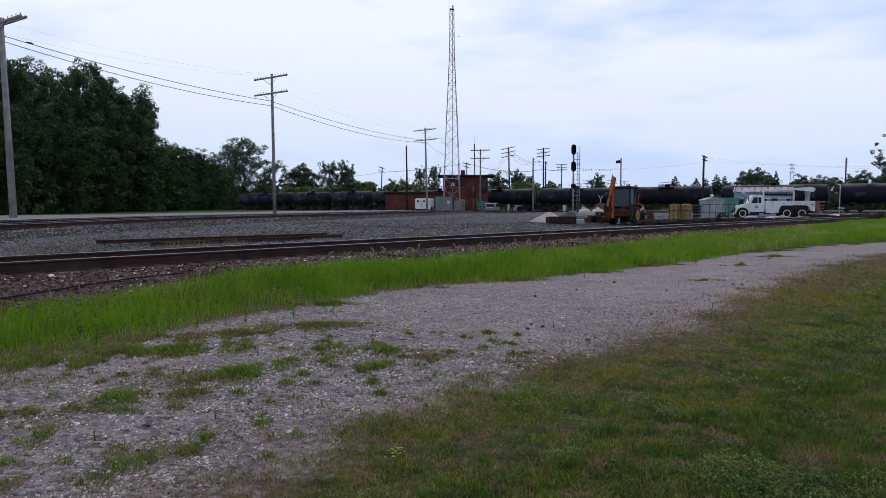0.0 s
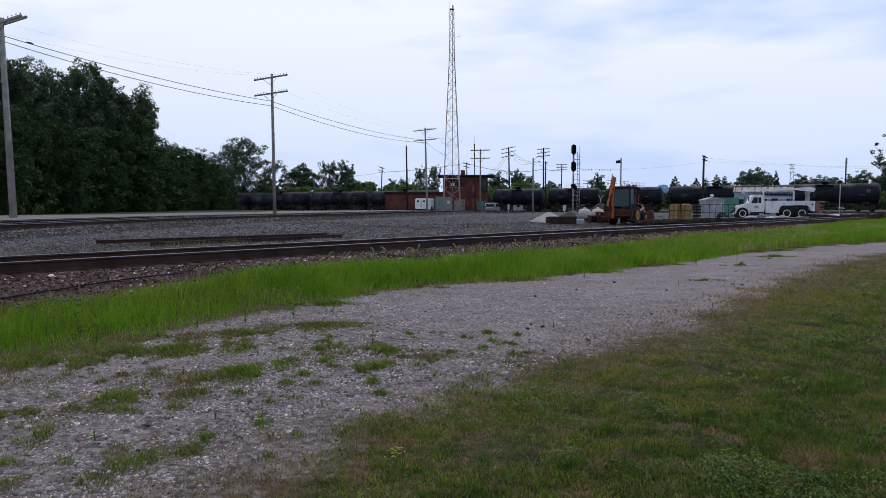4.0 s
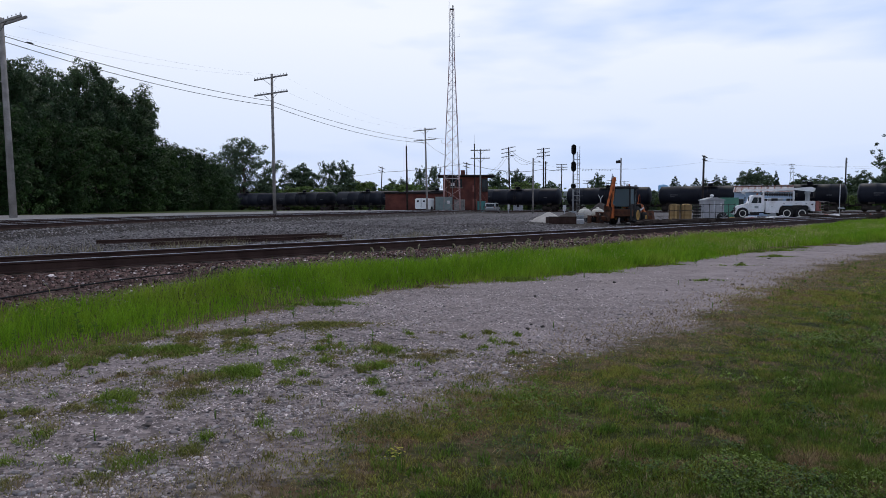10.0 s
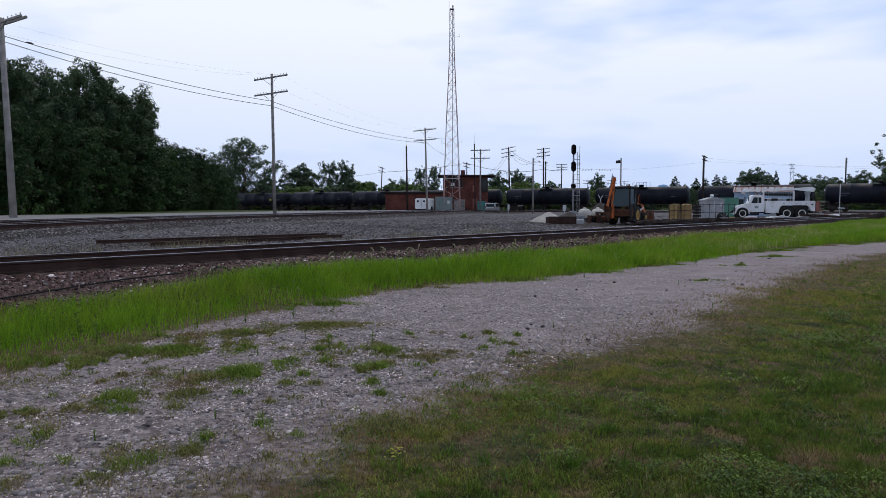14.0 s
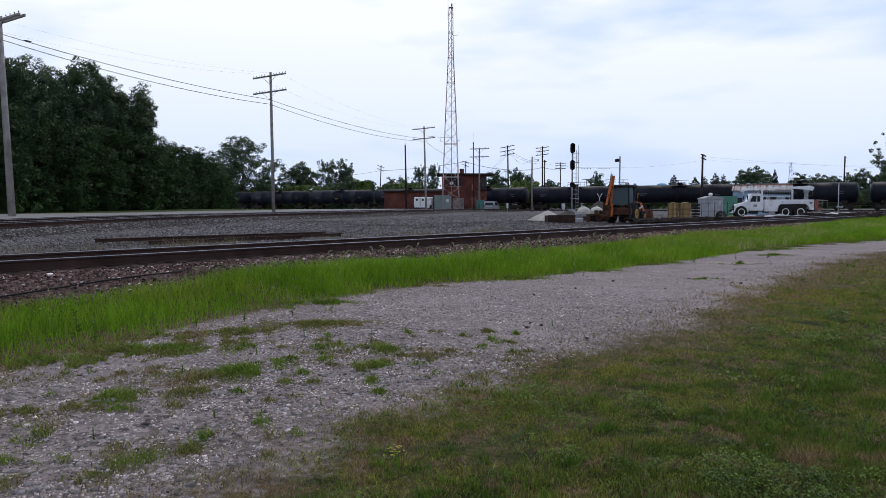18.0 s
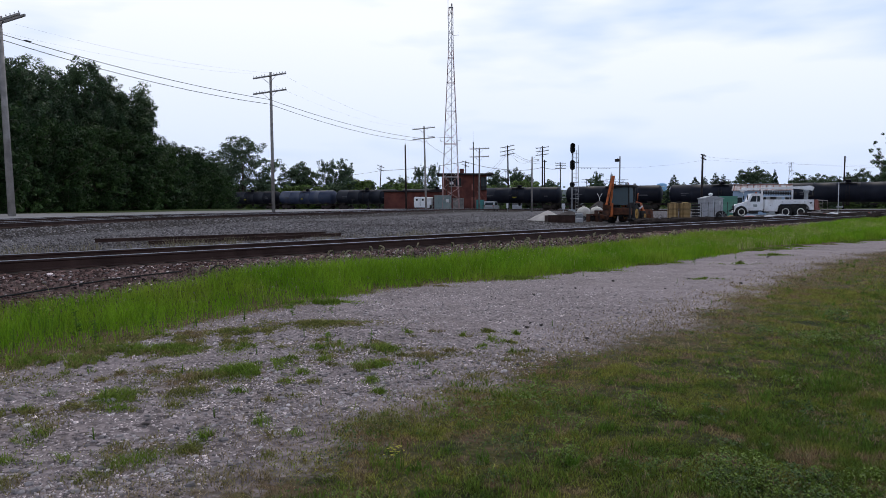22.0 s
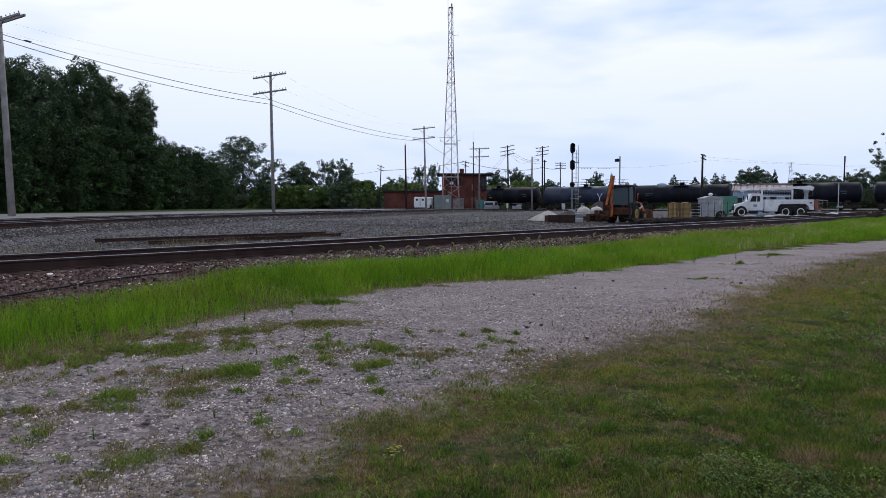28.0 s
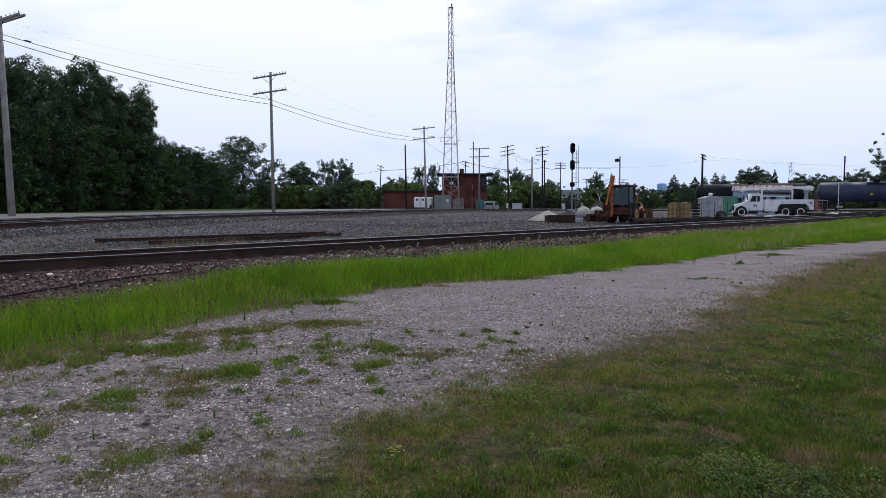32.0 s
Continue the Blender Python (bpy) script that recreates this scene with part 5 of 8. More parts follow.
# ---- brick building ----
def brick_building():
    d = 120
    z = gz(-0.86, 120) - 0.05
    x0, x1, x2 = -9.73, 0.0, 7.54
    ob = thing("brick_building", pose(0, 0, 0), "red brick railway building with a two-storey tower and a low wing", "building")
    low_top, top = 3.4, 6.25
    depth = 7.0

    def shell(xa, xb, zt, holes, w=0.3):
        """Front wall with openings cut through; holes as (x0, x1, z0, z1)."""
        s, grid = Solid(), {}

        def vert(px, py, pz):
            k = (round(px, 4), round(py, 4), round(pz, 4))
            if k not in grid:
                grid[k] = len(s.v)
                s.v.append(k)
            return grid[k]

        def face(*ps):
            s.f.append(tuple(vert(*p) for p in ps))
            s.s.append(False)

        xs = sorted({xa, xb, *[h[0] for h in holes], *[h[1] for h in holes]})
        zs = sorted({z, zt, *[h[2] for h in holes], *[h[3] for h in holes]})
        solid = lambda px, pz: xa < px < xb and z < pz < zt and not any(h[0] <= px <= h[1] and h[2] <= pz <= h[3] for h in holes)
        for a, b in zip(xs, xs[1:]):
            for c, e in zip(zs, zs[1:]):
                m, n = (a + b) / 2, (c + e) / 2
                if not solid(m, n):
                    continue
                face((a, d, c), (b, d, c), (b, d, e), (a, d, e))
                face((b, d + w, c), (a, d + w, c), (a, d + w, e), (b, d + w, e))
                if not solid(a - 0.01, n):
                    face((a, d + w, c), (a, d, c), (a, d, e), (a, d + w, e))
                if not solid(b + 0.01, n):
                    face((b, d, c), (b, d + w, c), (b, d + w, e), (b, d, e))
                if not solid(m, c - 0.01):
                    face((a, d + w, c), (b, d + w, c), (b, d, c), (a, d, c))
                if not solid(m, e + 0.01):
                    face((a, d, e), (b, d, e), (b, d + w, e), (a, d + w, e))
        return s

    wins = [(1.24, 2.15, 4.45, 5.87), (2.29, 3.24, 4.45, 5.87)]
    door = [(4.96, 5.82, z, z + 2.1)]
    part("wall", shell(x0, x1, low_top, []), M["brick"], ob)
    part("wall", shell(x1, x2, top, wins + door), M["brick"], ob)
    for xa, xb, zt in ((x0, x1, low_top), (x1, x2, top)):
        part("wall", Solid().box(((xa + xb) / 2, d + depth - 0.15, (z + zt) / 2), (xb - xa, 0.3, zt - z)), M["brick"], ob)
    for x, zt in ((x0 + 0.15, low_top), (x1 + 0.15, top), (x2 - 0.15, top)):
        part("wall", Solid().box((x, d + depth / 2, (z + zt) / 2), (0.3, depth - 0.604, zt - z)), M["brick"], ob)
    r = part("roof", Solid().box(((x0 + x1) / 2 - 0.1, d + depth / 2 - 0.1, low_top + 0.14), (x1 - x0 + 0.2, depth + 0.7, 0.28), bevel=0.03), M["roof_dark"], ob, "dark flat roof of the low wing")
    r2 = part("roof", Solid().box(((x1 + x2) / 2 + 0.1, d + depth / 2 - 0.2, top + 0.17), (x2 - x1 + 2.0, depth + 1.3, 0.26), bevel=0.03), M["roof_dark"], ob, "dark overhanging flat roof of the tower")
    part("fascia", Solid().box(((x1 + x2) / 2 + 0.1, d - 0.87, top + 0.15), (x2 - x1 + 1.74, 0.06, 0.2)), M["pole_dark"], r2)
    part("chimney", Solid().box((3.44, d + 3, top + 0.75), (0.75, 0.75, 0.95), bevel=0.03), M["brick"], r2, "short brick chimney")
    for xa, xb, za, zb in wins:
        w = part("window", Solid().box(((xa + xb) / 2, d + 0.16, (za + zb) / 2), (xb - xa - 0.01, 0.03, zb - za - 0.01)), M["glass"], ob, "dark window pane")
        fr = Solid()
        for xx in (xa + 0.04, xb - 0.04):
            fr.box((xx, d + 0.11, (za + zb) / 2), (0.07, 0.07, zb - za - 0.01))
        for zz in (za + 0.04, zb - 0.04, (za + zb) / 2):
            fr.box(((xa + xb) / 2, d + 0.11, zz), (xb - xa - 0.16, 0.06, 0.06))
        part("window_frame", fr, M["black_iron"], w)
        part("sill", Solid().box(((xa + xb) / 2, d - 0.04, za - 0.06), (xb - xa + 0.2, 0.14, 0.1), bevel=0.01), M["pole_wood"], w)
    part("air_conditioner", Solid().box((1.62, d - 0.15, 4.92), (0.62, 0.5, 0.45), bevel=0.03), M["white_paint"], ob, "white window air conditioner")
    part("door", Solid().box((5.39, d + 0.1, z + 1.05), (0.8, 0.05, 2.08)), M["tower_red"], ob, "dull brown steel door")
    bay = part("bay_window", Solid().box((7.01, d - 0.35, 4.83), (0.95, 0.7, 2.2), bevel=0.03), M["black_iron"], ob, "dark projecting bay window")
    for k in (-0.24, 0.24):
        part("pane", Solid().box((7.01 + k, d - 0.715, 5.02), (0.40, 0.02, 1.3)), M["glass"], bay)
    part("stair", Solid().tube([(5.92, d - 0.6, 3.59), (7.35, d - 0.6, z + 0.1)], 0.05, 5).tube([(5.92, d - 0.6, 4.35), (7.44, d - 0.6, 1.98)], 0.025, 5), M["tower_red"], ob, "rusty outside stair rail")
    part("downpipe", Solid().cone((0.76, d - 0.06, z), (0.76, d - 0.06, top), 0.05, n=6), M["roof_dark"], ob)
    part("service_box", Solid().box((5.15, d - 0.12, 4.26), (0.3, 0.22, 1.1), bevel=0.02), M["tower_red"], ob)


brick_building()


# ---- boxes and cars by the building ----
def box_trailer(x, y):
    z = gz(x, y)
    ob = thing("box_trailer", pose(x, y, z, 0, 0, -16), "white enclosed box trailer seen from its doors", "trailer")
    body = part("body", Solid().box((0, 2.0, 1.05), (2.0, 4.0, 1.75), bevel=0.10), M["white_clean"], ob)
    for k in (-0.52, 0.52):
        dr = part("door", Solid().box((k * 0.96, -0.02, 1.03), (0.94, 0.04, 1.6), bevel=0.01), M["white_clean"], ob)
        part("window", Solid().box((k * 0.96, -0.045, 1.48), (0.3, 0.012, 0.3)), M["glass"], dr)
        part("hinge_bar", Solid().cone((k * 0.2, -0.06, 0.5), (k * 0.2, -0.06, 1.85), 0.02, n=5), M["steel"], dr)
        part("tail_lamp", Solid().box((k * 1.8, -0.03, 0.3), (0.12, 0.04, 0.12)), M["tower_red"], body)
        part("wheel", Solid().lathe([(0.1, -0.1), (0.32, -0.1), (0.34, 0), (0.32, 0.1), (0.1, 0.1)], axis=(1, 0, 0), at=(k * 2.05, 2.3, 0.34), n=14), M["rubber"], ob)
    part("bumper", Solid().box((0, -0.03, 0.22), (1.9, 0.1, 0.12), bevel=0.02), M["black_iron"], ob)


box_trailer(-3.47, 112)


def cabinet(x, y, w, dpt, h, key, label, turn=-8):
    ob = thing("equipment_cabinet", pose(x, y, gz(x, y), 0, 0, turn), label, "cabinet")
    b = part("body", Solid().box((0, 0, h / 2 + 0.06), (w, dpt, h), bevel=0.03), M[key], ob)
    part("plinth", Solid().box((0, 0, 0.03), (w + 0.15, dpt + 0.15, 0.12)), M["pale_wall"], ob, "concrete plinth")
    part("lid", Solid().box((0, 0, h + 0.09), (w + 0.1, dpt + 0.1, 0.07), bevel=0.02), M[key], ob)
    n = max(1, round(w / 1.0))
    for i in range(n):
        dr = part("door", Solid().box((-w / 2 + (i + 0.5) * w / n, -dpt / 2 - 0.012, h / 2 + 0.06), (w / n - 0.06, 0.03, h - 0.2), bevel=0.008), M[key], ob)
        part("handle", Solid().box((-w / 2 + (i + 0.85) * w / n, -dpt / 2 - 0.045, h / 2), (0.04, 0.05, 0.2)), M["black_iron"], dr)
    return b


b = cabinet(0.18, 115, 2.6, 1.6, 2.1, "grey_green", "large grey-green electrical cabinet by the brick building")
part("notice", Solid().box((0.85, -0.83, 1.35), (0.45, 0.015, 0.5)), M["mark_white"], b, "pale notice plate")
cabinet(2.68, 116, 1.7, 1.2, 1.85, "pole_wood", "dull reddish-grey cabinet at the mast's foot")
cabinet(15.44, 146, 1.9, 1.2, 1.35, "pale_wall", "pale grey cabinet beyond the train", 0)
cabinet(6.38, 118, 1.2, 1.6, 1.7, "teal", "teal storage box beside the brick building")


def suv(x, y, turn):
    ob = thing("car", pose(x, y, gz(x, y) - 0.05, 0, 0, turn), "silver estate car parked by the brick building", "car")
    side = [(-2.2, 0.35), (-2.25, 0.85), (-2.05, 1.0), (-1.85, 1.55), (-1.7, 1.68), (0.2, 1.66), (0.95, 1.08), (2.0, 0.92), (2.2, 0.7), (2.2, 0.35)]
    part("body", Solid().prism(side, -0.86, 0.86), M["silver_car"], ob)
    for y_ in (-0.867, 0.867):
        for win in ([(-1.75, 1.05), (-1.62, 1.52), (-0.85, 1.54), (-0.85, 1.05)], [(-0.78, 1.05), (-0.78, 1.54), (0.12, 1.53), (0.72, 1.07)]):
            part("window", Solid().prism(win, y_ - 0.006, y_ + 0.006), M["glass"], ob)
        for k in (-1.4, 1.4):
            w = part("wheel", Solid().lathe([(0.2, -0.1), (0.31, -0.1), (0.34, 0), (0.31, 0.1), (0.2, 0.1)], axis=(0, 1, 0), at=(k, y_ * 0.9, 0.34), n=16), M["rubber"], ob)
            part("rim", Solid().cone((k, y_ * 0.9 - 0.11, 0.34), (k, y_ * 0.9 + 0.11, 0.34), 0.2, n=12), M["steel"], w)
    part("rear_window", Solid().add([(-2.09, -0.7, 1.05), (-2.09, 0.7, 1.05), (-1.92, 0.66, 1.5), (-1.92, -0.66, 1.5)], [(0, 3, 2, 1)]), M["glass"], ob)
    part("windscreen", Solid().add([(0.30, -0.7, 1.64), (0.30, 0.7, 1.64), (0.97, 0.74, 1.12), (0.97, -0.74, 1.12)], [(0, 3, 2, 1)]), M["glass"], ob)
    for y_ in (-0.72, 0.72):
        part("tail_lamp", Solid().box((-2.21, y_, 0.98), (0.08, 0.18, 0.25)), M["tower_red"], ob)
        part("roof_rail", Solid().cone((-1.5, y_ * 0.95, 1.72), (0.1, y_ * 0.95, 1.71), 0.02, n=5), M["black_iron"], ob)


suv(8.26, 118, 74)

# far places behind the train
ob = thing("water_tower", pose(129.93, 420, 0), "far pale blue water tank on legs", "water tower")
part("tank", Solid().lathe([(0.3, 8.4), (2.6, 8.7), (2.8, 9.2), (2.8, 12.6), (2.5, 13.1), (0.3, 13.6)], n=24), M["water_tower"], ob)
for i in range(6):
    a = i * math.pi / 3
    part("leg", Solid().cone((2.2 * math.cos(a), 2.2 * math.sin(a), 0), (2.2 * math.cos(a), 2.2 * math.sin(a), 8.8), 0.2, n=6), M["water_tower"], ob)
part("lettering_bar", Solid().box((0, -2.82, 11.6), (2.2, 0.1, 0.5)), M["mark_white"], ob, "pale band of lettering")
ob = thing("transmission_tower", pose(161.66, 330, 0), "far pale steel transmission tower", "pylon")
for k in (-1, 1):
    part("leg", Solid().cone((k * 1.5, 0, 0), (k * 0.35, 0, 20.5), 0.12, n=4), M["steel"], ob)
for i in range(8):
    part("brace", Solid().cone((-1.5 + i * 0.14, 0, i * 2.5), (1.5 - (i + 1) * 0.14, 0, (i + 1) * 2.5), 0.07, n=4), M["steel"], ob)
for h in (20.3, 18.4, 16.6):
    part("crossarm", Solid().box((0, 0, h), (2.6, 0.2, 0.2)), M["steel"], ob)
ob = thing("far_house", pose(45.63, 262, 0.1), "far pale building with a low grey roof", "building")
part("wall", Solid().box((0, 3, 2.2), (13, 6, 4.4)), M["pale_wall"], ob)
part("roof", Solid().prism([(-7, 4.3), (7, 4.3), (6.2, 6.4), (-6.2, 6.4)], -0.5, 6.5), M["grey_paint"], ob)
for k in (-4, 0, 4):
    part("window", Solid().box((k, -0.02, 2.4), (1.4, 0.06, 1.2)), M["glass"], ob)
# ---- derrick truck ----
def tyre(r, w, n=20):
    return Solid().lathe([(r * 0.55, -w / 2), (r * 0.93, -w / 2), (r, -w * 0.36), (r, w * 0.36), (r * 0.93, w / 2), (r * 0.55, w / 2)], axis=(0, 1, 0), n=n)


def truck_wheel(ob, x, y, r, dual=False):
    w = part("wheel", tyre(r, 0.30), M["rubber"], ob, m=pose(x, y, r))
    s = -1 if y < 0 else 1
    part("rim", Solid().lathe([(r * 0.40, -0.04), (r * 0.47, 0.0), (r * 0.58, 0.03), (r * 0.60, 0.0), (r * 0.58, -0.04)], axis=(0, s, 0), at=(0, s * 0.155, 0), n=20), M["hub"], w, "pale steel rim")
    part("hub", Solid().lathe([(r * 0.44, -0.02), (0.15, 0.0), (0.12, 0.08), (0.06, 0.1)], axis=(0, s, 0), at=(0, s * 0.13, 0), n=10), M["black_iron"], w)
    if dual:
        part("wheel", tyre(r, 0.28), M["rubber"], ob, m=pose(x, y - s * 0.34, r))


def derrick_truck(x, y, turn):
    ob = thing("derrick_truck", pose(x, y, gz(x, y) - 0.05, 0, 0, turn), "white tandem-axle utility truck with a stowed derrick boom and auger", "truck")
    ob.scale = (1, 1, 1.08)
    for yy in (-1.02, 1.02):
        truck_wheel(ob, 0, yy, 0.56)
        for xx in (-4.08, -5.45):
            truck_wheel(ob, xx, yy * 1.03, 0.58, True)
    part("frame", Solid().box((-2.9, 0.42, 0.72), (7.4, 0.12, 0.26)).box((-2.9, -0.42, 0.72), (7.4, 0.12, 0.26)).box((-4.75, 0, 0.7), (0.3, 1.5, 0.3)), M["black_iron"], ob)
    hood = part("hood", Solid().prism([(0.58, 0.80), (0.62, 1.08), (0.48, 1.25), (-0.55, 1.52), (-0.55, 0.80)], -0.66, 0.66), M["white_paint"], ob, "sloping white hood")
    for s in (-1, 1):
        out, n = [], 10
        for i in range(n + 1):
            a = math.pi * i / n
            out.append((0.68 * math.cos(a), 0.54 + 0.66 * math.sin(a)))
        out += [(0.60 * math.cos(math.pi * i / n), 0.54 + 0.58 * math.sin(math.pi * i / n)) for i in range(n, -1, -1)]
        part("mudguard", Solid().prism(out, s * 0.86 - 0.16, s * 0.86 + 0.22), M["white_paint"], ob)
        part("headlight", Solid().box((0.62, s * 0.55, 1.02), (0.06, 0.24, 0.18), bevel=0.02), M["glass"], hood)
        part("mirror", Solid().box((-0.52, s * 1.22, 1.9), (0.08, 0.18, 0.42), bevel=0.02), M["black_iron"], ob)
        part("step", Solid().box((-1.15, s * 0.98, 0.55), (0.8, 0.3, 0.3), bevel=0.03), M["black_iron"], ob)
    part("grille", Solid().box((0.625, 0, 0.98), (0.04, 0.75, 0.4)), M["black_iron"], hood)
    part("bumper", Solid().box((0.76, 0, 0.58), (0.14, 2.2, 0.26), bevel=0.04), M["white_paint"], ob)
    part("winch", Solid().cone((0.90, -0.35, 0.66), (0.90, 0.35, 0.66), 0.10, n=12), M["black_iron"], ob)
    cab = part("cab", Solid().prism([(-0.55, 0.70), (-0.55, 1.50), (-0.88, 2.20), (-1.02, 2.28), (-1.95, 2.28), (-2.02, 2.20), (-2.02, 0.70)], -1.0, 1.0), M["white_paint"], ob, "white cab")
    for s in (-1.004, 1.004):
        dr = part("door", Solid().prism([(-0.72, 0.78), (-0.72, 1.50), (-0.96, 2.12), (-1.82, 2.12), (-1.82, 0.78)], s - 0.012, s + 0.012), M["white_paint"], cab)
        part("window", Solid().prism([(-0.80, 1.52), (-1.02, 2.05), (-1.40, 2.05), (-1.40, 1.52)], s * 1.014 - 0.006, s * 1.014 + 0.006), M["glass"], dr)
        part("window", Solid().prism([(-1.46, 1.52), (-1.46, 2.05), (-1.74, 2.05), (-1.74, 1.52)], s * 1.014 - 0.006, s * 1.014 + 0.006), M["glass"], dr)
        part("emblem", Solid().box((-1.3, s * 1.018, 1.15), (0.36, 0.012, 0.22)), M["grey_paint"], dr, "small grey emblem")
    part("windscreen", Solid().add([(-0.595, -0.88, 1.56), (-0.595, 0.88, 1.56), (-0.875, 0.84, 2.16), (-0.875, -0.84, 2.16)], [(0, 1, 2, 3)]), M["glass"], cab)
    part("beacon", Solid().lathe([(0.08, 0), (0.09, 0.12), (0.05, 0.16)], at=(-1.5, 0, 2.28), n=10), M["orange_paint"], cab)
    body = part("service_body", Solid().prism([(-2.14, 0.62), (-2.14, 1.72), (-6.62, 1.72), (-6.62, 0.78), (-6.26, 0.78), (-6.16, 1.10), (-5.9, 1.32), (-3.65, 1.32), (-3.42, 1.12), (-3.32, 0.62)], -1.16, -0.72)
                .prism([(-2.14, 0.62), (-2.14, 1.72), (-6.62, 1.72), (-6.62, 0.78), (-6.26, 0.78), (-6.16, 1.10), (-5.9, 1.32), (-3.65, 1.32), (-3.42, 1.12), (-3.32, 0.62)], 0.72, 1.16).box((-4.4, 0, 0.98), (4.4, 1.44, 0.1)), M["white_paint"], ob, "white service body with side lockers")
    for s in (-1.172, 1.172):
        for a, b, c, e in ((-2.2, -3.2, 0.72, 1.64), (-3.3, -4.3, 1.34, 1.64), (-4.4, -5.4, 1.34, 1.64), (-5.5, -6.1, 1.34, 1.64)):
            dr = part("locker_door", Solid().box(((a + b) / 2, s, (c + e) / 2), (a - b - 0.05, 0.025, e - c), bevel=0.006), M["white_paint"], body)
            part("latch", Solid().box(((a + b) / 2, s * 1.016, (c + e) / 2), (0.12, 0.02, 0.07)), M["steel"], dr)
        part("decal", Solid().prism([(-6.2, 1.46), (-6.35, 1.3), (-6.5, 1.46)], s - 0.016, s + 0.016), M["black_iron"], body, "black triangle decal")
        part("grab_rail", Solid().tube([(-2.3, s * 0.93, 1.72), (-2.3, s * 0.93, 1.98), (-4.4, s * 0.93, 1.98), (-4.4, s * 0.93, 1.72)], 0.022, 5), M["white_paint"], body)
    for xx, w, h, key in ((-2.45, 0.3, 0.22, "black_iron"), (-3.2, 0.55, 0.28, "black_iron"), (-4.6, 0.5, 0.22, "black_iron")):
        part("tool_bin", Solid().box((xx, -0.5, 1.72 + h / 2), (w, 0.5, h), bevel=0.03), M[key], body)
    ped = part("turret", Solid().lathe([(0.42, 1.0), (0.42, 1.7), (0.20, 1.75), (0.20, 2.35), (0.28, 2.4), (0.28, 2.6)], at=(-6.15, 0, 0), n=14), M["grey_paint"], ob, "boom turret")
    part("boom", Solid().prism([(-6.7, 2.55), (-6.85, 2.85), (-6.5, 3.0), (-5.6, 2.96), (-5.2, 2.92), (-1.1, 2.80), (-1.1, 2.66), (-5.2, 2.72)], -0.24, 0.2), M["white_paint"], ob, "long white box boom")
    part("inner_boom", Solid().box((-0.7, -0.02, 2.71), (1.0, 0.28, 0.2), bevel=0.02), M["white_paint"], ob)
    part("boom_head", Solid().lathe([(0.05, -0.2), (0.20, -0.2), (0.20, -0.14), (0.11, -0.12), (0.11, 0.12), (0.20, 0.14), (0.20, 0.2), (0.05, 0.2)], axis=(0, 1, 0), at=(-0.2, 0, 2.58), n=14).box((-0.45, 0.2, 2.68), (0.4, 0.12, 0.3), bevel=0.05).cone((-0.1, -0.2, 2.42), (0.1, -0.2, 2.7), 0.04, n=8).cone((-0.3, 0, 2.5), (-0.35, 0, 2.25), 0.03, n=6), M["white_paint"], ob, "boom tip with sheave and hooks")
    part("fly_jib", Solid().cone((-6.6, -0.42, 2.92), (-3.4, -0.42, 2.72), 0.10, n=8).cone((-3.4, -0.42, 2.72), (-3.1, -0.42, 2.52), 0.07, n=6), M["white_paint"], ob, "white lift cylinder")
    aug = Solid().cone((-5.4, -0.48, 2.28), (-1.9, -0.48, 2.34), 0.05, n=6)
    for i in range(15):
        xx = -5.3 + i * 0.23
        aug.lathe([(0.05, -0.03), (0.17, 0.0), (0.17, 0.03), (0.05, 0.06)], axis=(1, 0.35, 0), at=(xx, -0.48, 2.29 + i * 0.004), n=12)
    part("auger", aug, M["black_iron"], ob, "dark screw auger stowed along the boom")
    for xx in (-2.1, -4.9):
        part("boom_rest", Solid().box((xx, -0.1, 2.12), (0.1, 0.5, 1.0), bevel=0.02), M["white_paint"], ob)
    rear = part("rear_gear", Solid().box((-6.95, 0, 0.85), (0.5, 2.2, 0.12)).box((-6.85, -0.9, 1.25), (0.3, 0.3, 0.9), bevel=0.03).box((-6.85, 0.9, 1.25), (0.3, 0.3, 0.9), bevel=0.03), M["tower_red"], ob, "brown outrigger housings at the rear")
    part("outrigger_arm", Solid().cone((-7.0, -0.9, 0.9), (-7.7, -1.0, 0.65), 0.09, n=6), M["sand"], rear)
    part("arch_liner", Solid().box((-4.76, 0, 0.92), (2.5, 1.9, 0.72)), M["black_iron"], ob, "dark wheel arch liner")
    rack = part("rear_rack", Solid().tube([(-6.95, -1.0, 0.8), (-6.95, -1.0, 1.7), (-7.9, -1.0, 1.6), (-7.9, -1.0, 0.75), (-6.95, -1.0, 0.8)], 0.045, 6).tube([(-6.95, 0.9, 0.8), (-6.95, 0.9, 1.7), (-7.9, 0.9, 1.6), (-7.9, 0.9, 0.75), (-6.95, 0.9, 0.8)], 0.045, 6), M["pole_wood"], ob, "rusty tan pipe rack at the rear")
    for xx in (-7.2, -7.55):
        part("rack_bar", Solid().cone((xx, -1.02, 0.8), (xx, -1.02, 1.65), 0.05, n=6), M["tower_red"], rack)
    for zz in (1.05, 1.35):
        part("rack_bar", Solid().cone((-6.95, -1.03, zz), (-7.9, -1.03, zz - 0.05), 0.04, n=6), M["pole_wood"], rack)
    part("control_seat", Solid().box((-6.75, -0.75, 2.05), (0.4, 0.5, 0.12), bevel=0.03).box((-6.93, -0.75, 2.3), (0.1, 0.5, 0.5), bevel=0.03), M["black_iron"], ob)
    part("fuel_tank", Solid().cone((-2.3, -0.85, 0.68), (-2.9, -0.85, 0.68), 0.2, n=12), M["black_iron"], ob)


derrick_truck(30.47, 72.6, 165)


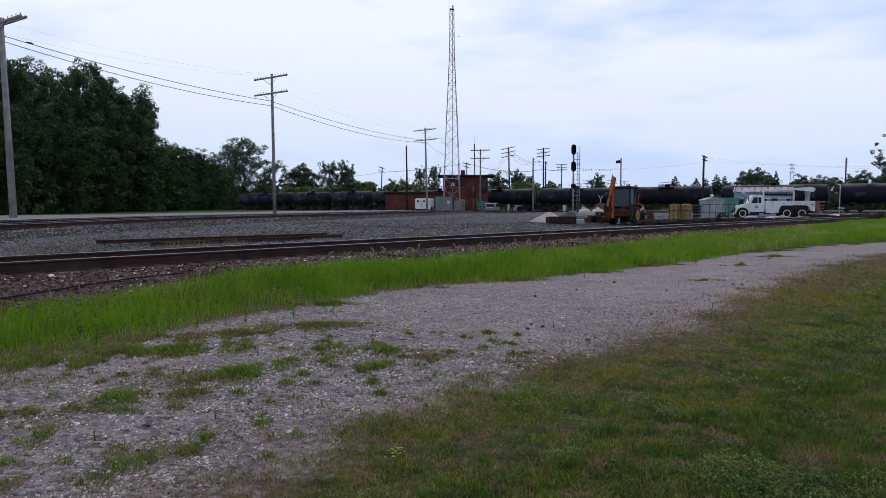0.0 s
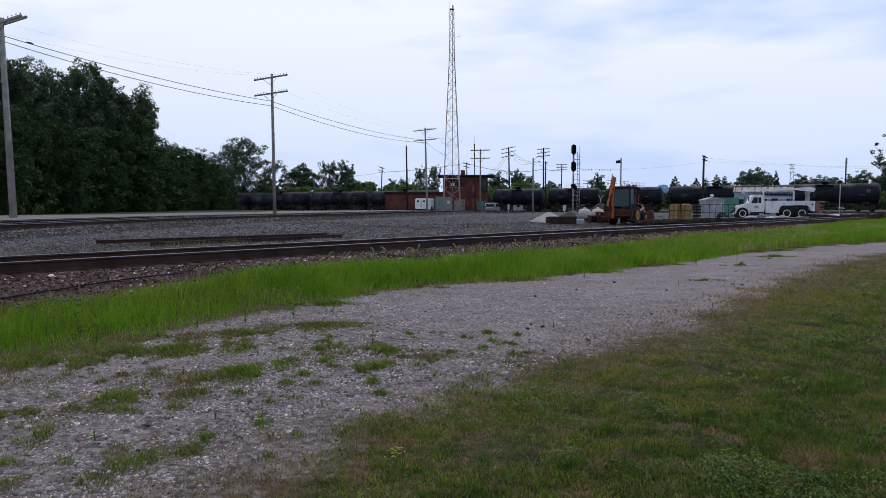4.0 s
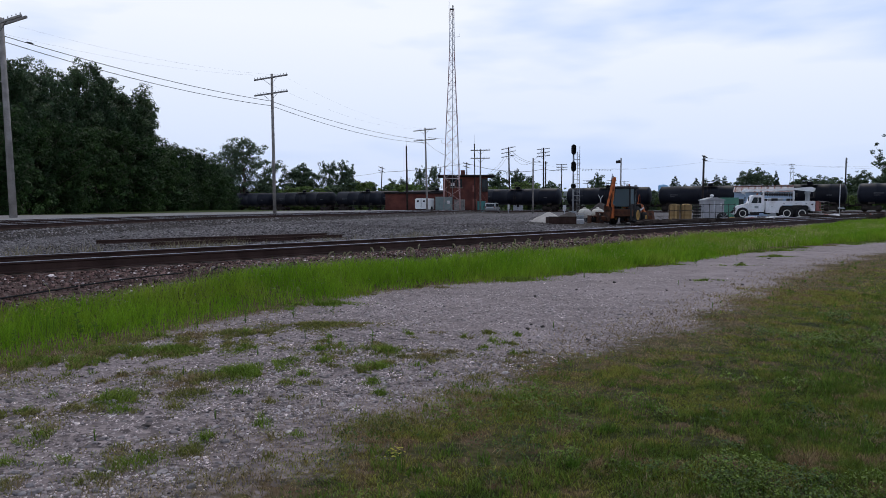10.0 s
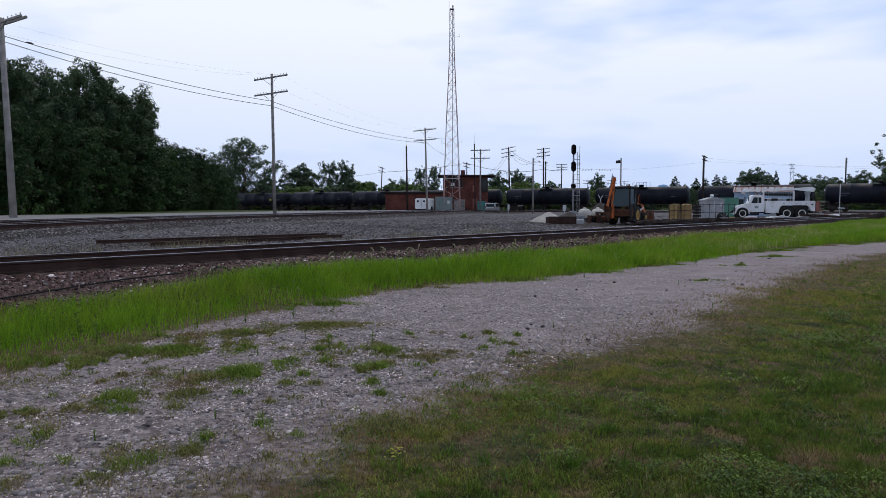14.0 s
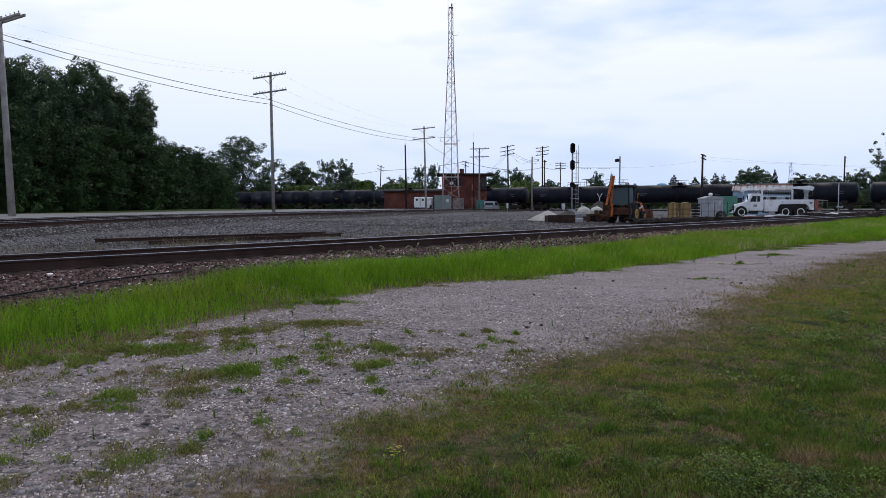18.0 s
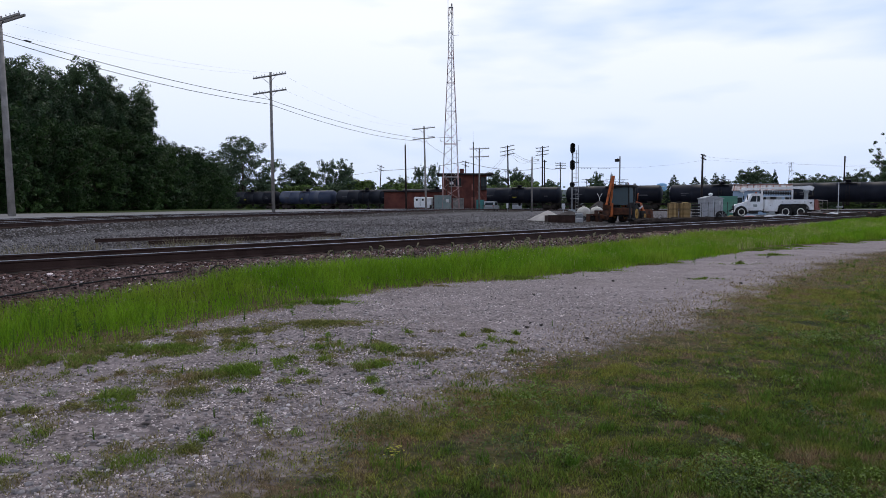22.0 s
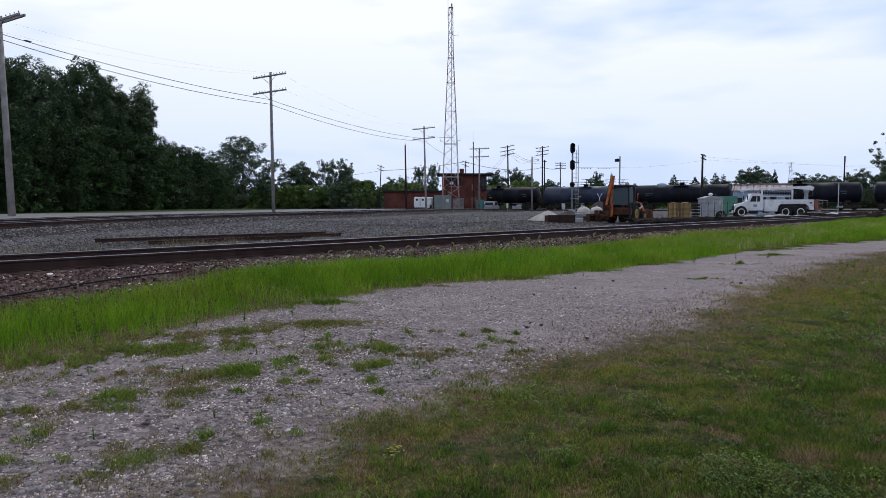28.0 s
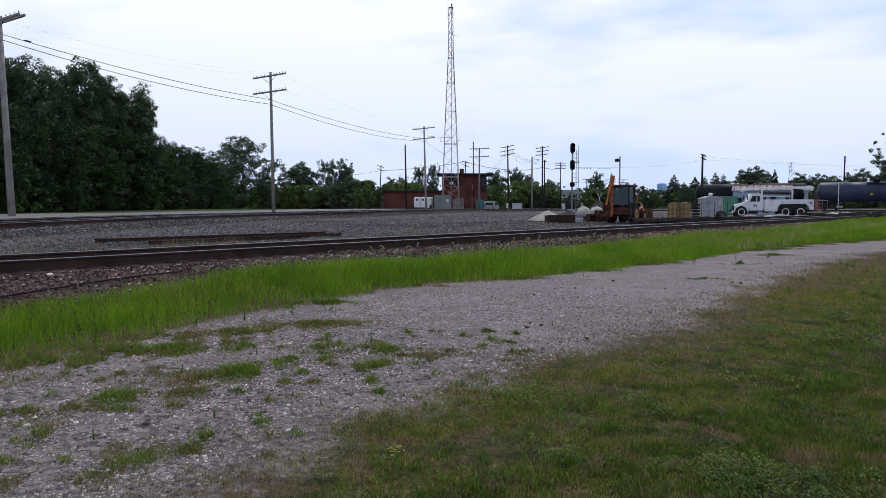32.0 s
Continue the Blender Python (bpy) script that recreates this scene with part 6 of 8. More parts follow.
# ---- backhoe loader ----
SWING = Matrix.Translation((0, 0.70, 0)) @ Matrix.Rotation(radians(9), 4, "X")


def backhoe(x, y, turn):
    ob = thing("backhoe_loader", pose(x, y, gz(x, y), 0, 0, turn), "worn orange backhoe loader with its digging arm folded upright", "backhoe")
    for yy in (-0.82, 0.82):
        w = part("wheel", tyre(0.68, 0.46, 24), M["rubber"], ob, m=pose(0, yy, 0.68))
        for i in range(20):
            a = i * math.pi / 10
            part("lug", Solid().box((0, 0, 0), (0.05, 0.42, 0.07), m=Matrix.Rotation(-a, 4, "Y") @ Matrix.Translation((0, 0, 0.68)) @ Matrix.Rotation(0.5 if i % 2 else -0.5, 4, "Z")), M["rubber"], w)
        part("rim", Solid().cone((0, -0.24, 0), (0, 0.24, 0), 0.36, n=18).cone((0, -0.27, 0), (0, 0.27, 0), 0.12, n=10), M["yellow_paint"], w, "dirty yellow rim")
        w = part("wheel", tyre(0.44, 0.34), M["rubber"], ob, m=pose(2.15, yy * 0.95, 0.44))
        part("rim", Solid().cone((0, -0.18, 0), (0, 0.18, 0), 0.24, n=16), M["yellow_paint"], w, "dirty yellow rim")
        part("rear_fender", Solid().prism([(-0.75, 1.15), (-0.6, 1.48), (0.55, 1.48), (0.8, 1.2), (0.72, 1.15), (0.5, 1.40), (-0.55, 1.40), (-0.68, 1.12)], yy - 0.25, yy + 0.25), M["black_iron"], ob)
    part("chassis", Solid().box((0.9, 0, 0.72), (3.6, 0.75, 0.42), bevel=0.04).box((2.15, 0, 0.5), (0.25, 1.3, 0.22)).box((0, 0, 0.68), (0.4, 1.3, 0.34)), M["black_iron"], ob)
    hood = part("hood", Solid().prism([(0.95, 0.9), (0.95, 1.62), (2.55, 1.46), (2.78, 1.3), (2.78, 0.85)], -0.44, 0.44), M["orange_paint"], ob, "orange engine hood")
    part("grille", Solid().box((2.79, 0, 1.08), (0.03, 0.7, 0.4)), M["black_iron"], hood)
    part("exhaust", Solid().cone((1.6, 0.25, 1.5), (1.6, 0.25, 2.15), 0.05, n=8), M["black_iron"], hood)
    cab = part("cab_frame", Solid(), M["black_iron"], ob, "black cab frame")
    fr = Solid()
    for a, b in (((-0.62, 0.70), (-0.72, 0.66)), ((0.25, 0.72), (0.22, 0.68)), ((1.0, 0.62), (0.78, 0.60))):
        for s in (-1, 1):
            fr.box((0, 0, 0), (0.09, 0.09, 1.62), m=Matrix.Translation(((a[0] + b[0]) / 2, s * (a[1] + b[1]) / 2, 1.80)) @ Matrix.Rotation(math.atan2(b[0] - a[0], 1.6), 4, "Y"))
    fr.box((0.18, 0, 1.06), (1.7, 1.46, 0.16), bevel=0.03)
    cab.data = fr.mesh("cab_frame")
    cab.data.materials.append(M["black_iron"])
    roof = part("roof", Solid().box((0.05, 0, 2.66), (1.85, 1.6, 0.17), bevel=0.06), M["black_iron"], ob, "black cab roof with lamps")
    for xx in (-0.85, 0.95):
        for yy in (-0.55, 0.55):
            part("work_lamp", Solid().box((xx, yy, 2.80), (0.1, 0.2, 0.14), bevel=0.02), M["steel"], roof)
    part("beacon", Solid().lathe([(0.07, 0), (0.08, 0.14), (0.04, 0.18)], at=(0.2, -0.3, 2.745), n=10), M["tower_red"], roof)
    for nm, pts in (("rear_window", [(-0.66, -0.62, 1.3), (-0.66, 0.62, 1.3), (-0.72, 0.6, 2.55), (-0.72, -0.6, 2.55)]), ("windscreen", [(0.96, -0.55, 1.35), (0.96, 0.55, 1.35), (0.80, 0.52, 2.55), (0.80, -0.52, 2.55)])):
        part(nm, Solid().add(pts, [(0, 1, 2, 3)]), M["glass_clear"], cab)
    for s in (-1, 1):
        part("side_window", Solid().add([(-0.58, s * 0.70, 1.2), (0.2, s * 0.72, 1.2), (0.18, s * 0.67, 2.55), (-0.66, s * 0.65, 2.55)], [(0, 1, 2, 3)]), M["glass_clear"], cab)
        part("side_window", Solid().add([(0.3, s * 0.71, 1.2), (0.95, s * 0.61, 1.35), (0.76, s * 0.58, 2.55), (0.27, s * 0.66, 2.55)], [(0, 1, 2, 3)]), M["glass_clear"], cab)
        part("loader_arm", Solid().prism([(0.9, 1.35), (0.95, 1.6), (2.3, 1.42), (3.15, 0.62), (3.2, 0.35), (3.0, 0.42), (2.15, 1.15)], s * 0.62 - 0.06, s * 0.62 + 0.06), M["orange_paint"], ob, "orange loader arm")
        part("lift_cylinder", Solid().cone((0.95, s * 0.75, 0.9), (2.3, s * 0.68, 1.2), 0.06, n=8), M["steel"], ob)
        leg = part("stabilizer", Solid().box((-1.15, s * 0.95, 0.92), (0.15, 0.14, 1.1), bevel=0.03), M["black_iron"], ob, "dark stabilizer leg")
        part("stabilizer_pad", Solid().box((-1.15, s * 1.02, 0.32), (0.5, 0.4, 0.1), bevel=0.02), M["black_iron"], leg)
    part("seat", Solid().box((0.0, 0, 1.35), (0.55, 0.55, 0.16), bevel=0.05).box((0.1, 0, 1.72), (0.14, 0.5, 0.7), bevel=0.05), M["black_iron"], ob)
    part("steering_column", Solid().cone((0.7, 0, 1.1), (0.5, 0, 1.75), 0.05, n=6), M["black_iron"], ob)
    bucket = part("loader_bucket", Solid().prism([(3.0, 0.12), (3.75, 0.06), (3.8, 0.10), (3.12, 0.2), (3.06, 0.55), (3.3, 0.95), (3.22, 0.98), (2.95, 0.6)], -1.12, 1.12), M["rust_paint"], ob, "rust-red loader bucket")
    for s in (-1.12, 1.12):
        part("bucket_side", Solid().prism([(3.0, 0.12), (3.75, 0.08), (3.3, 0.95), (2.98, 0.6)], s - 0.02, s + 0.02), M["rust_paint"], bucket)
    part("swing_post", Solid().box((-1.3, 0.52, 0.95), (0.35, 0.5, 1.0), bevel=0.05), M["orange_paint"], ob)
    part("swing_frame", Solid().box((-1.05, 0, 0.85), (0.2, 2.1, 0.5), bevel=0.04), M["rust_paint"], ob)
    part("boom", Solid().prism([(-1.48, 0.75), (-1.28, 0.8), (-1.20, 1.9), (-1.36, 2.75), (-1.42, 3.42), (-1.55, 3.40), (-1.53, 2.6), (-1.40, 1.9)], -0.09, 0.09), M["orange_paint"], ob, "orange digging boom standing upright", m=SWING)
    part("boom_cylinder", Solid().cone((-1.35, 0, 0.9), (-1.72, 0, 2.3), 0.075, n=8).cone((-1.72, 0, 2.3), (-1.6, 0, 3.0), 0.04, n=8), M["black_iron"], ob, m=SWING)
    part("dipper", Solid().prism([(-1.50, 3.30), (-1.70, 3.38), (-2.02, 1.35), (-1.92, 1.2), (-1.84, 1.35)], -0.06, 0.06), M["orange_paint"], ob, "orange dipper arm folded down", m=SWING)
    part("dipper_cylinder", Solid().cone((-1.45, 0.1, 2.3), (-1.55, 0.1, 3.5), 0.06, n=8), M["steel"], ob, m=SWING)
    part("digging_bucket", Solid().prism([(-2.25, 1.35), (-1.92, 1.3), (-1.75, 0.75), (-1.95, 0.28), (-2.25, 0.30), (-2.48, 0.58), (-2.42, 0.62), (-2.25, 0.46), (-2.1, 0.6), (-2.05, 0.95)], -0.24, 0.24), M["rust_paint"], ob, "rust-brown digging bucket", m=SWING @ Matrix.Translation((0.22, 0, 0)))
    part("hose", Solid().tube([(-1.2, 0.2, 1.9), (-1.35, 0.25, 2.7), (-1.45, 0.2, 3.45), (-1.65, 0.15, 3.6), (-1.75, 0.1, 3.3)], 0.025, 5), M["rubber"], ob, m=SWING)
    part("hand_rail", Solid().tube([(1.05, -0.7, 1.5), (1.15, -0.72, 2.1), (1.35, -0.72, 2.15), (1.5, -0.7, 1.6)], 0.02, 5), M["orange_paint"], ob)


def clear_glass():
    ma = bpy.data.materials.new("glass_clear")
    ma.use_nodes = True
    b = ma.node_tree.nodes["Principled BSDF"]
    b.inputs["Base Color"].default_value = (0.22, 0.30, 0.34, 1)
    b.inputs["Roughness"].default_value = 0.03
    b.inputs["Transmission Weight"].default_value = 0.6
    b.inputs["IOR"].default_value = 1.05
    return ma


M["glass_clear"] = clear_glass()
backhoe(13.11, 51.5, 56)


# ---- heaps, bins and tanks in the yard ----
def heap(name, x, y, rx, ry, h, key, label, seed):
    """A loose cone with a lumpy foot."""
    g = np.random.default_rng(seed)
    n, rings = 40, 14
    vs, ph = [], g.uniform(0, 6.28, 6)
    for i in range(rings + 1):
        t = i / rings
        for j in range(n):
            a = 2 * math.pi * j / n
            lump = 1 + 0.10 * math.sin(2 * a + ph[0]) + 0.06 * math.sin(5 * a + ph[1]) + 0.03 * math.sin(11 * a + ph[2] + 5 * t)
            r = t * lump
            z = h * (1 - t ** 1.12) + 0.02 * h * math.sin(9 * a + 14 * t + ph[3])
            vs.append((rx * r * math.cos(a), ry * r * math.sin(a), z if i < rings else -0.12))
    fs = [(i * n + j, (i + 1) * n + j, (i + 1) * n + (j + 1) % n, i * n + (j + 1) % n) for i in range(rings) for j in range(n)]
    return thing(name, pose(x, y, gz(x, y)), label, "heap", data=Solid().add(vs, fs, True), material=M[key])


heap("sand_heap", 8.52, 57, 1.65, 1.6, 0.86, "sand", "pale sand heap in the yard", 1)
heap("sand_heap", 7.27, 57.5, 0.5, 0.5, 0.12, "sand", "small spill of pale sand", 2)
heap("gravel_heap", 12.22, 68, 2.0, 2.0, 0.75, "gravel_dark", "dark gravel heap behind the bin", 3)
heap("gravel_heap", 18.64, 84, 2.3, 2.2, 1.75, "gravel_dark", "dark grey gravel heap behind the backhoe", 4)


stick = thing("forked_stick", pose(18.64, 84, gz(18.64, 84) + 1.6), "pale forked stick standing on the gravel heap", "stick")
part("stem", Solid().cone((0, 0, 0), (0, 0, 0.55), 0.05, n=6), M["pale_wall"], stick)
for k in (-1, 1):
    part("fork", Solid().cone((0, 0, 0.5), (k * 0.28, 0, 1.0), 0.045, 0.03, 6), M["pale_wall"], stick)


def steel_bin(x, y, w, dpt, h, turn, label, key="black_iron"):
    ob = thing("steel_bin", pose(x, y, gz(x, y), 0, 0, turn), label, "bin")
    t = 0.05
    for nm, c, s in (("front", (0, -dpt / 2, h / 2), (w, t, h)), ("back", (0, dpt / 2, h / 2), (w, t, h)), ("side", (-w / 2 + t / 2, 0, h / 2), (t, dpt - t - 0.004, h)), ("side", (w / 2 - t / 2, 0, h / 2), (t, dpt - t - 0.004, h)), ("floor", (0, 0, 0.05), (w - 2 * t, dpt - t - 0.004, 0.06))):
        part(nm, Solid().box(c, s), M[key], ob)
    for i in range(4):
        part("rib", Solid().box((-w / 2 + (i + 0.5) * w / 4, -dpt / 2 - 0.05, h / 2), (0.07, 0.05, h - 0.06)), M[key], ob)
    part("rim", Solid().box((0, -dpt / 2 - 0.02, h + 0.02), (w + 0.06, 0.11, 0.05)), M["timber"], ob, "worn top edge")


steel_bin(8.81, 53, 2.02, 1.4, 0.52, 2, "dark rusty open steel bin in front of the sand heap", "rail")
thing("concrete_block", pose(10.2, 53.5, gz(10.2, 53.5), 0, 0, 5), "pale concrete block beside the bin", "block", data=Solid().box((0, 0, 0.16), (0.75, 0.6, 0.34), bevel=0.03), material=M["pale_wall"])


def gas_tank(x, y, turn, L=1.5, r=0.42):
    ob = thing("gas_tank", pose(x, y, gz(x, y), 0, 0, turn), "cream horizontal gas tank on feet", "tank")
    pr = [(0.02, -L / 2)] + [(r * math.sin(a), -L / 2 + 0.24 * (1 - math.cos(a))) for a in [i * math.pi / 12 for i in range(1, 7)]]
    pr += [(q, -h) for q, h in reversed(pr)]
    part("tank", Solid().lathe(pr, axis=(1, 0, 0), at=(0, 0, 0.72), n=18), M["cream"], ob)
    part("dome", Solid().lathe([(0.14, 1.04), (0.14, 1.2), (0.08, 1.26)], n=10), M["cream"], ob)
    for k in (-0.45, 0.45):
        part("foot", Solid().box((k, 0, 0.2), (0.1, 0.6, 0.45), bevel=0.02), M["black_iron"], ob)


gas_tank(12.18, 61, -76, 1.3)
gas_tank(13.51, 62, -78, 1.3)
cage = thing("wire_cage", pose(11.4, 59, gz(11.4, 59)), "grey wire mesh cage by the tank", "cage")
for i in range(7):
    part("bar", Solid().cone((-0.36 + i * 0.12, -0.3, 0.1), (-0.36 + i * 0.12, -0.3, 0.75), 0.015, n=4), M["steel"], cage)
for z in (0.1, 0.42, 0.75):
    part("rail", Solid().tube([(-0.36, -0.3, z), (0.36, -0.3, z), (0.36, 0.3, z), (-0.36, 0.3, z), (-0.36, -0.3, z)], 0.018, 4), M["steel"], cage)
part("content", Solid().box((0, 0, 0.34), (0.62, 0.5, 0.6), bevel=0.06), M["grey_paint"], cage)
for px, d, h, w, key, lab in ((11.8, 56, 0.62, 0.55, "rust_paint", "rusty steel drum rack on the ground"), (12.49, 56.5, 0.9, 0.45, "rust_paint", "dull red machine attachment on the ground"), (12.67, 55.5, 0.55, 0.6, "rail", "rusty brown machine attachment on the ground")):
    ob = thing("attachment", pose(px, d, gz(px, d), 0, 0, 20), lab, "attachment")
    part("frame", Solid().box((-w / 2, 0, h / 2), (0.08, 0.5, h), bevel=0.01).box((w / 2, 0, h / 2), (0.08, 0.5, h), bevel=0.01).box((0, 0, h - 0.06), (w, 0.5, 0.1), bevel=0.01), M[key], ob)
    part("drum", Solid().cone((-w / 2, 0, h * 0.42), (w / 2, 0, h * 0.42), h * 0.3, n=12), M["black_iron"], ob)

# upright round bundles of weathered boards
SLATS = []
for i in range(4):
    SLATS.append(Solid().prism([(-0.07, 0), (0.07, 0), (0.07, 1.30), (0.05, 1.38), (0.0, 1.40), (-0.05, 1.38), (-0.07, 1.30)], -0.03, 0.03).mesh("slat"))
    SLATS[-1].materials.append(M["tan_wood"])


def slat_bundle(x, y, r, label, seed):
    rnd = random.Random(seed)
    ob = thing("board_bundle", pose(x, y, gz(x, y), 0, 0, rnd.uniform(0, 20)), label, "board bundle", "board bundles")
    n = int(2 * math.pi * r / 0.125)
    for i in range(n):
        a = 2 * math.pi * i / n
        part("slat", SLATS[i % 4], M["tan_wood"], ob, m=Matrix.Translation((r * math.sin(a), -r * math.cos(a), 0.05)) @ Matrix.Rotation(a, 4, "Z") @ Matrix.Rotation(radians(rnd.uniform(-1, 1.5)), 4, "Y") @ Matrix.Diagonal((1, 1, rnd.uniform(0.96, 1.03), 1)))
    part("top", Solid().lathe([(r * 1.0, 1.34), (r * 0.9, 1.44), (r * 0.6, 1.50), (r * 0.2, 1.52)], n=16), M["tan_wood"], ob, "domed tan top")
    part("band", Solid().lathe([(r + 0.035, 0.98), (r + 0.04, 0.98), (r + 0.04, 1.02), (r + 0.035, 1.02)], n=16), M["pole_dark"], ob)
    part("pallet", Solid().box((0, 0, 0.02), (2 * r, 2 * r, 0.1)), M["timber"], ob)


slat_bundle(18.07, 55.5, 0.37, "upright round bundle of tan weathered boards", 1)
slat_bundle(18.9, 55.2, 0.38, "upright round bundle of tan weathered boards", 2)
drum = thing("drum_stack", pose(20.04, 56, gz(20.04, 56)), "stack of dark steel hoops by the bundles", "drum stack")
for i in range(6):
    part("hoop", Solid().lathe([(0.2, -0.09), (0.3, -0.09), (0.33, 0), (0.3, 0.09), (0.2, 0.09)], at=(0, 0, 0.1 + i * 0.24), n=14), M["black_iron"], drum)

# small white shed, green container, cable reel
ob = thing("storage_shed", pose(22.93, 60, gz(22.93, 60), 0, 0, -6), "small white metal storage shed with a roof vent", "shed")
ob.scale = (0.76, 1, 1)
part("wall", Solid().box((0, 0.9, 0.95), (2.1, 1.8, 1.7), bevel=0.03), M["grey_white"], ob)
part("roof", Solid().prism([(-1.14, 1.78), (1.14, 1.78), (1.14, 1.84), (0.25, 2.04), (-0.25, 2.04), (-1.14, 1.84)], -0.1, 1.9), M["grey_white"], ob)
part("vent", Solid().lathe([(0.16, 2.0), (0.16, 2.14), (0.24, 2.16), (0.2, 2.26), (0.05, 2.3)], at=(0, 0.9, 0), n=12), M["white_clean"], ob)
for i in range(3):
    part("panel", Solid().box((-0.68 + i * 0.68, -0.012, 0.95), (0.62, 0.03, 1.6), bevel=0.008), M["grey_white"], ob)
part("notice", Solid().box((0.72, -0.04, 1.45), (0.22, 0.02, 0.24)), M["mark_white"], ob)
part("skid", Solid().box((0, 0.9, 0.05), (2.1, 1.6, 0.12)), M["timber"], ob)
ob = thing("green_container", pose(31.85, 79, gz(31.85, 79), 0, 0, -20), "faded green steel container behind the truck", "container")
part("body", Solid().box((0, 1.1, 1.1), (1.9, 2.2, 2.1), bevel=0.02), M["green_paint"], ob)
for i in range(9):
    part("corrugation", Solid().box((-0.84 + i * 0.208, -0.015, 1.1), (0.10, 0.05, 1.9), bevel=0.01), M["green_paint"], ob)
part("top_rail", Solid().box((0, 0.0, 2.18), (1.94, 0.12, 0.1)), M["green_paint"], ob)
reel = thing("cable_reel", pose(22.44, 57, gz(22.44, 57), 0, 0, 8), "dark steel cable reel standing on its rim", "cable reel")
for k in (-0.2, 0.2):
    part("flange", Solid().lathe([(0.1, -0.02), (0.37, -0.02), (0.39, 0), (0.37, 0.02), (0.1, 0.02)], axis=(0, 1, 0), at=(0, k, 0.39), n=24), M["black_iron"], reel)
part("drum", Solid().cone((0, -0.2, 0.39), (0, 0.2, 0.39), 0.2, n=16), M["black_iron"], reel)
for i in range(8):
    a = i * math.pi / 4
    part("spoke", Solid().cone((0, -0.23, 0.39), (0.36 * math.cos(a), -0.23, 0.39 + 0.36 * math.sin(a)), 0.02, n=4), M["steel"], reel)
fence = thing("pipe_fence", pose(0, 0, 0), "thin dark pipe fence in front of the shed", "fence")
for i in range(11):
    x = 18.49 + i * 0.52
    part("post", Solid().cone((x, 57.6, gz(x, 57.6) - 0.1), (x, 57.6, gz(x, 57.6) + 1.5), 0.022, n=5), M["black_iron"], fence)
for z in (1.45, 0.8):
    part("rail", Solid().cone((18.49, 57.6, gz(21, 57.6) + z), (18.49 + 5.2, 57.6, gz(21, 57.6) + z), 0.02, n=5), M["black_iron"], fence)
post = thing("marker_post", pose(21.42, 56, gz(21.42, 56)), "slim grey steel post by the shed", "post")
part("post", Solid().cone((0, 0, 0), (0, 0, 1.75), 0.03, n=6), M["steel"], post)

# blue shed with a rusty roof
ob = thing("metal_shed", pose(39.61, 88, gz(40.45, 88), 0, 0, -25), "pale blue sheet-metal shed with a rust-streaked roof", "shed")
ob.scale = (0.78, 1, 1)
part("wall", Solid().box((0, 2.5, 1.5), (8.5, 5.0, 3.2)), M["blue_shed"], ob)
for i in range(34):
    part("wall_rib", Solid().box((-4.12 + i * 0.25, -0.015, 1.5), (0.06, 0.04, 3.1)), M["blue_shed"], ob)
for i in range(46):
    part("roof_sheet", Solid().prism([(-4.42 + i * 0.1925, 0), (-4.42 + i * 0.1925 + 0.189, 0), (-4.42 + i * 0.1925 + 0.189, 0.05), (-4.42 + i * 0.1925 + 0.095, 0.08), (-4.42 + i * 0.1925, 0.05)], -0.3, 2.9, m=Matrix.Translation((0, 0, 3.05)) @ Matrix.Rotation(math.atan2(0.75, 2.9), 4, "X")), M["rust_roof" if (i * i * 7 + i) % 5 > 2 else "roof_pale"], ob)
part("roof_sheet", Solid().prism([(-4.42, 0), (4.43, 0), (4.43, 0.05), (-4.42, 0.05)], -2.9, 0.3, m=Matrix.Translation((0, 5.0, 3.05)) @ Matrix.Rotation(-math.atan2(0.75, 2.9), 4, "X")), M["rust_roof"], ob)
for xx in (-4.15, 4.15):
    part("gable", Solid().add([(xx + e, y, z) for e in (-0.1, 0.1) for y, z in ((0, 3.1), (5, 3.1), (2.5, 3.70))], [(0, 1, 2), (5, 4, 3), (0, 3, 4, 1), (1, 4, 5, 2), (2, 5, 3, 0)]), M["blue_shed"], ob)
for xx in (-3.3, -0.9):
    w = part("window", Solid().box((xx, -0.03, 1.75), (1.0, 0.05, 0.75)), M["glass"], ob, "dark window opening")
    part("window_frame", Solid().box((xx, -0.05, 2.15), (1.1, 0.06, 0.06)).box((xx, -0.05, 1.35), (1.1, 0.06, 0.06)), M["grey_paint"], w)
part("door", Solid().box((1.8, -0.03, 1.1), (2.2, 0.05, 2.3)), M["grey_paint"], ob, "grey sliding door")

# posts and signs along the back line
for px, d, w, h, key, lab in ((16.76, 98, 0.42, 1.35, "pale_wall", "pale relay box on a post by the back line"), (10.33, 112, 0.3, 1.3, "mark_white", "small white marker post")):
    ob = thing("relay_box", pose(px, d, gz(px, d)), lab, "relay box")
    part("post", Solid().cone((0, 0, -0.1), (0, 0, h * 0.55), 0.05, n=6), M["steel"], ob)
    part("box", Solid().box((0, 0, h * 0.75), (w, 0.3, h * 0.6), bevel=0.02), M[key], ob)
for px, d, h in ((-12.64, 100, 1.3), (-9.93, 96, 0.9)):
    ob = thing("switch_stand", pose(px, d, gz(px, d)), "low black switch stand beside the track", "switch stand")
    part("stem", Solid().cone((0, 0, -0.1), (0, 0, h), 0.05, n=6), M["black_iron"], ob)
    part("base", Solid().box((0, 0, 0.12), (0.5, 0.4, 0.25), bevel=0.04), M["black_iron"], ob)
    part("target", Solid().box((0.12, 0, h), (0.4, 0.04, 0.22)), M["black_iron"], ob)

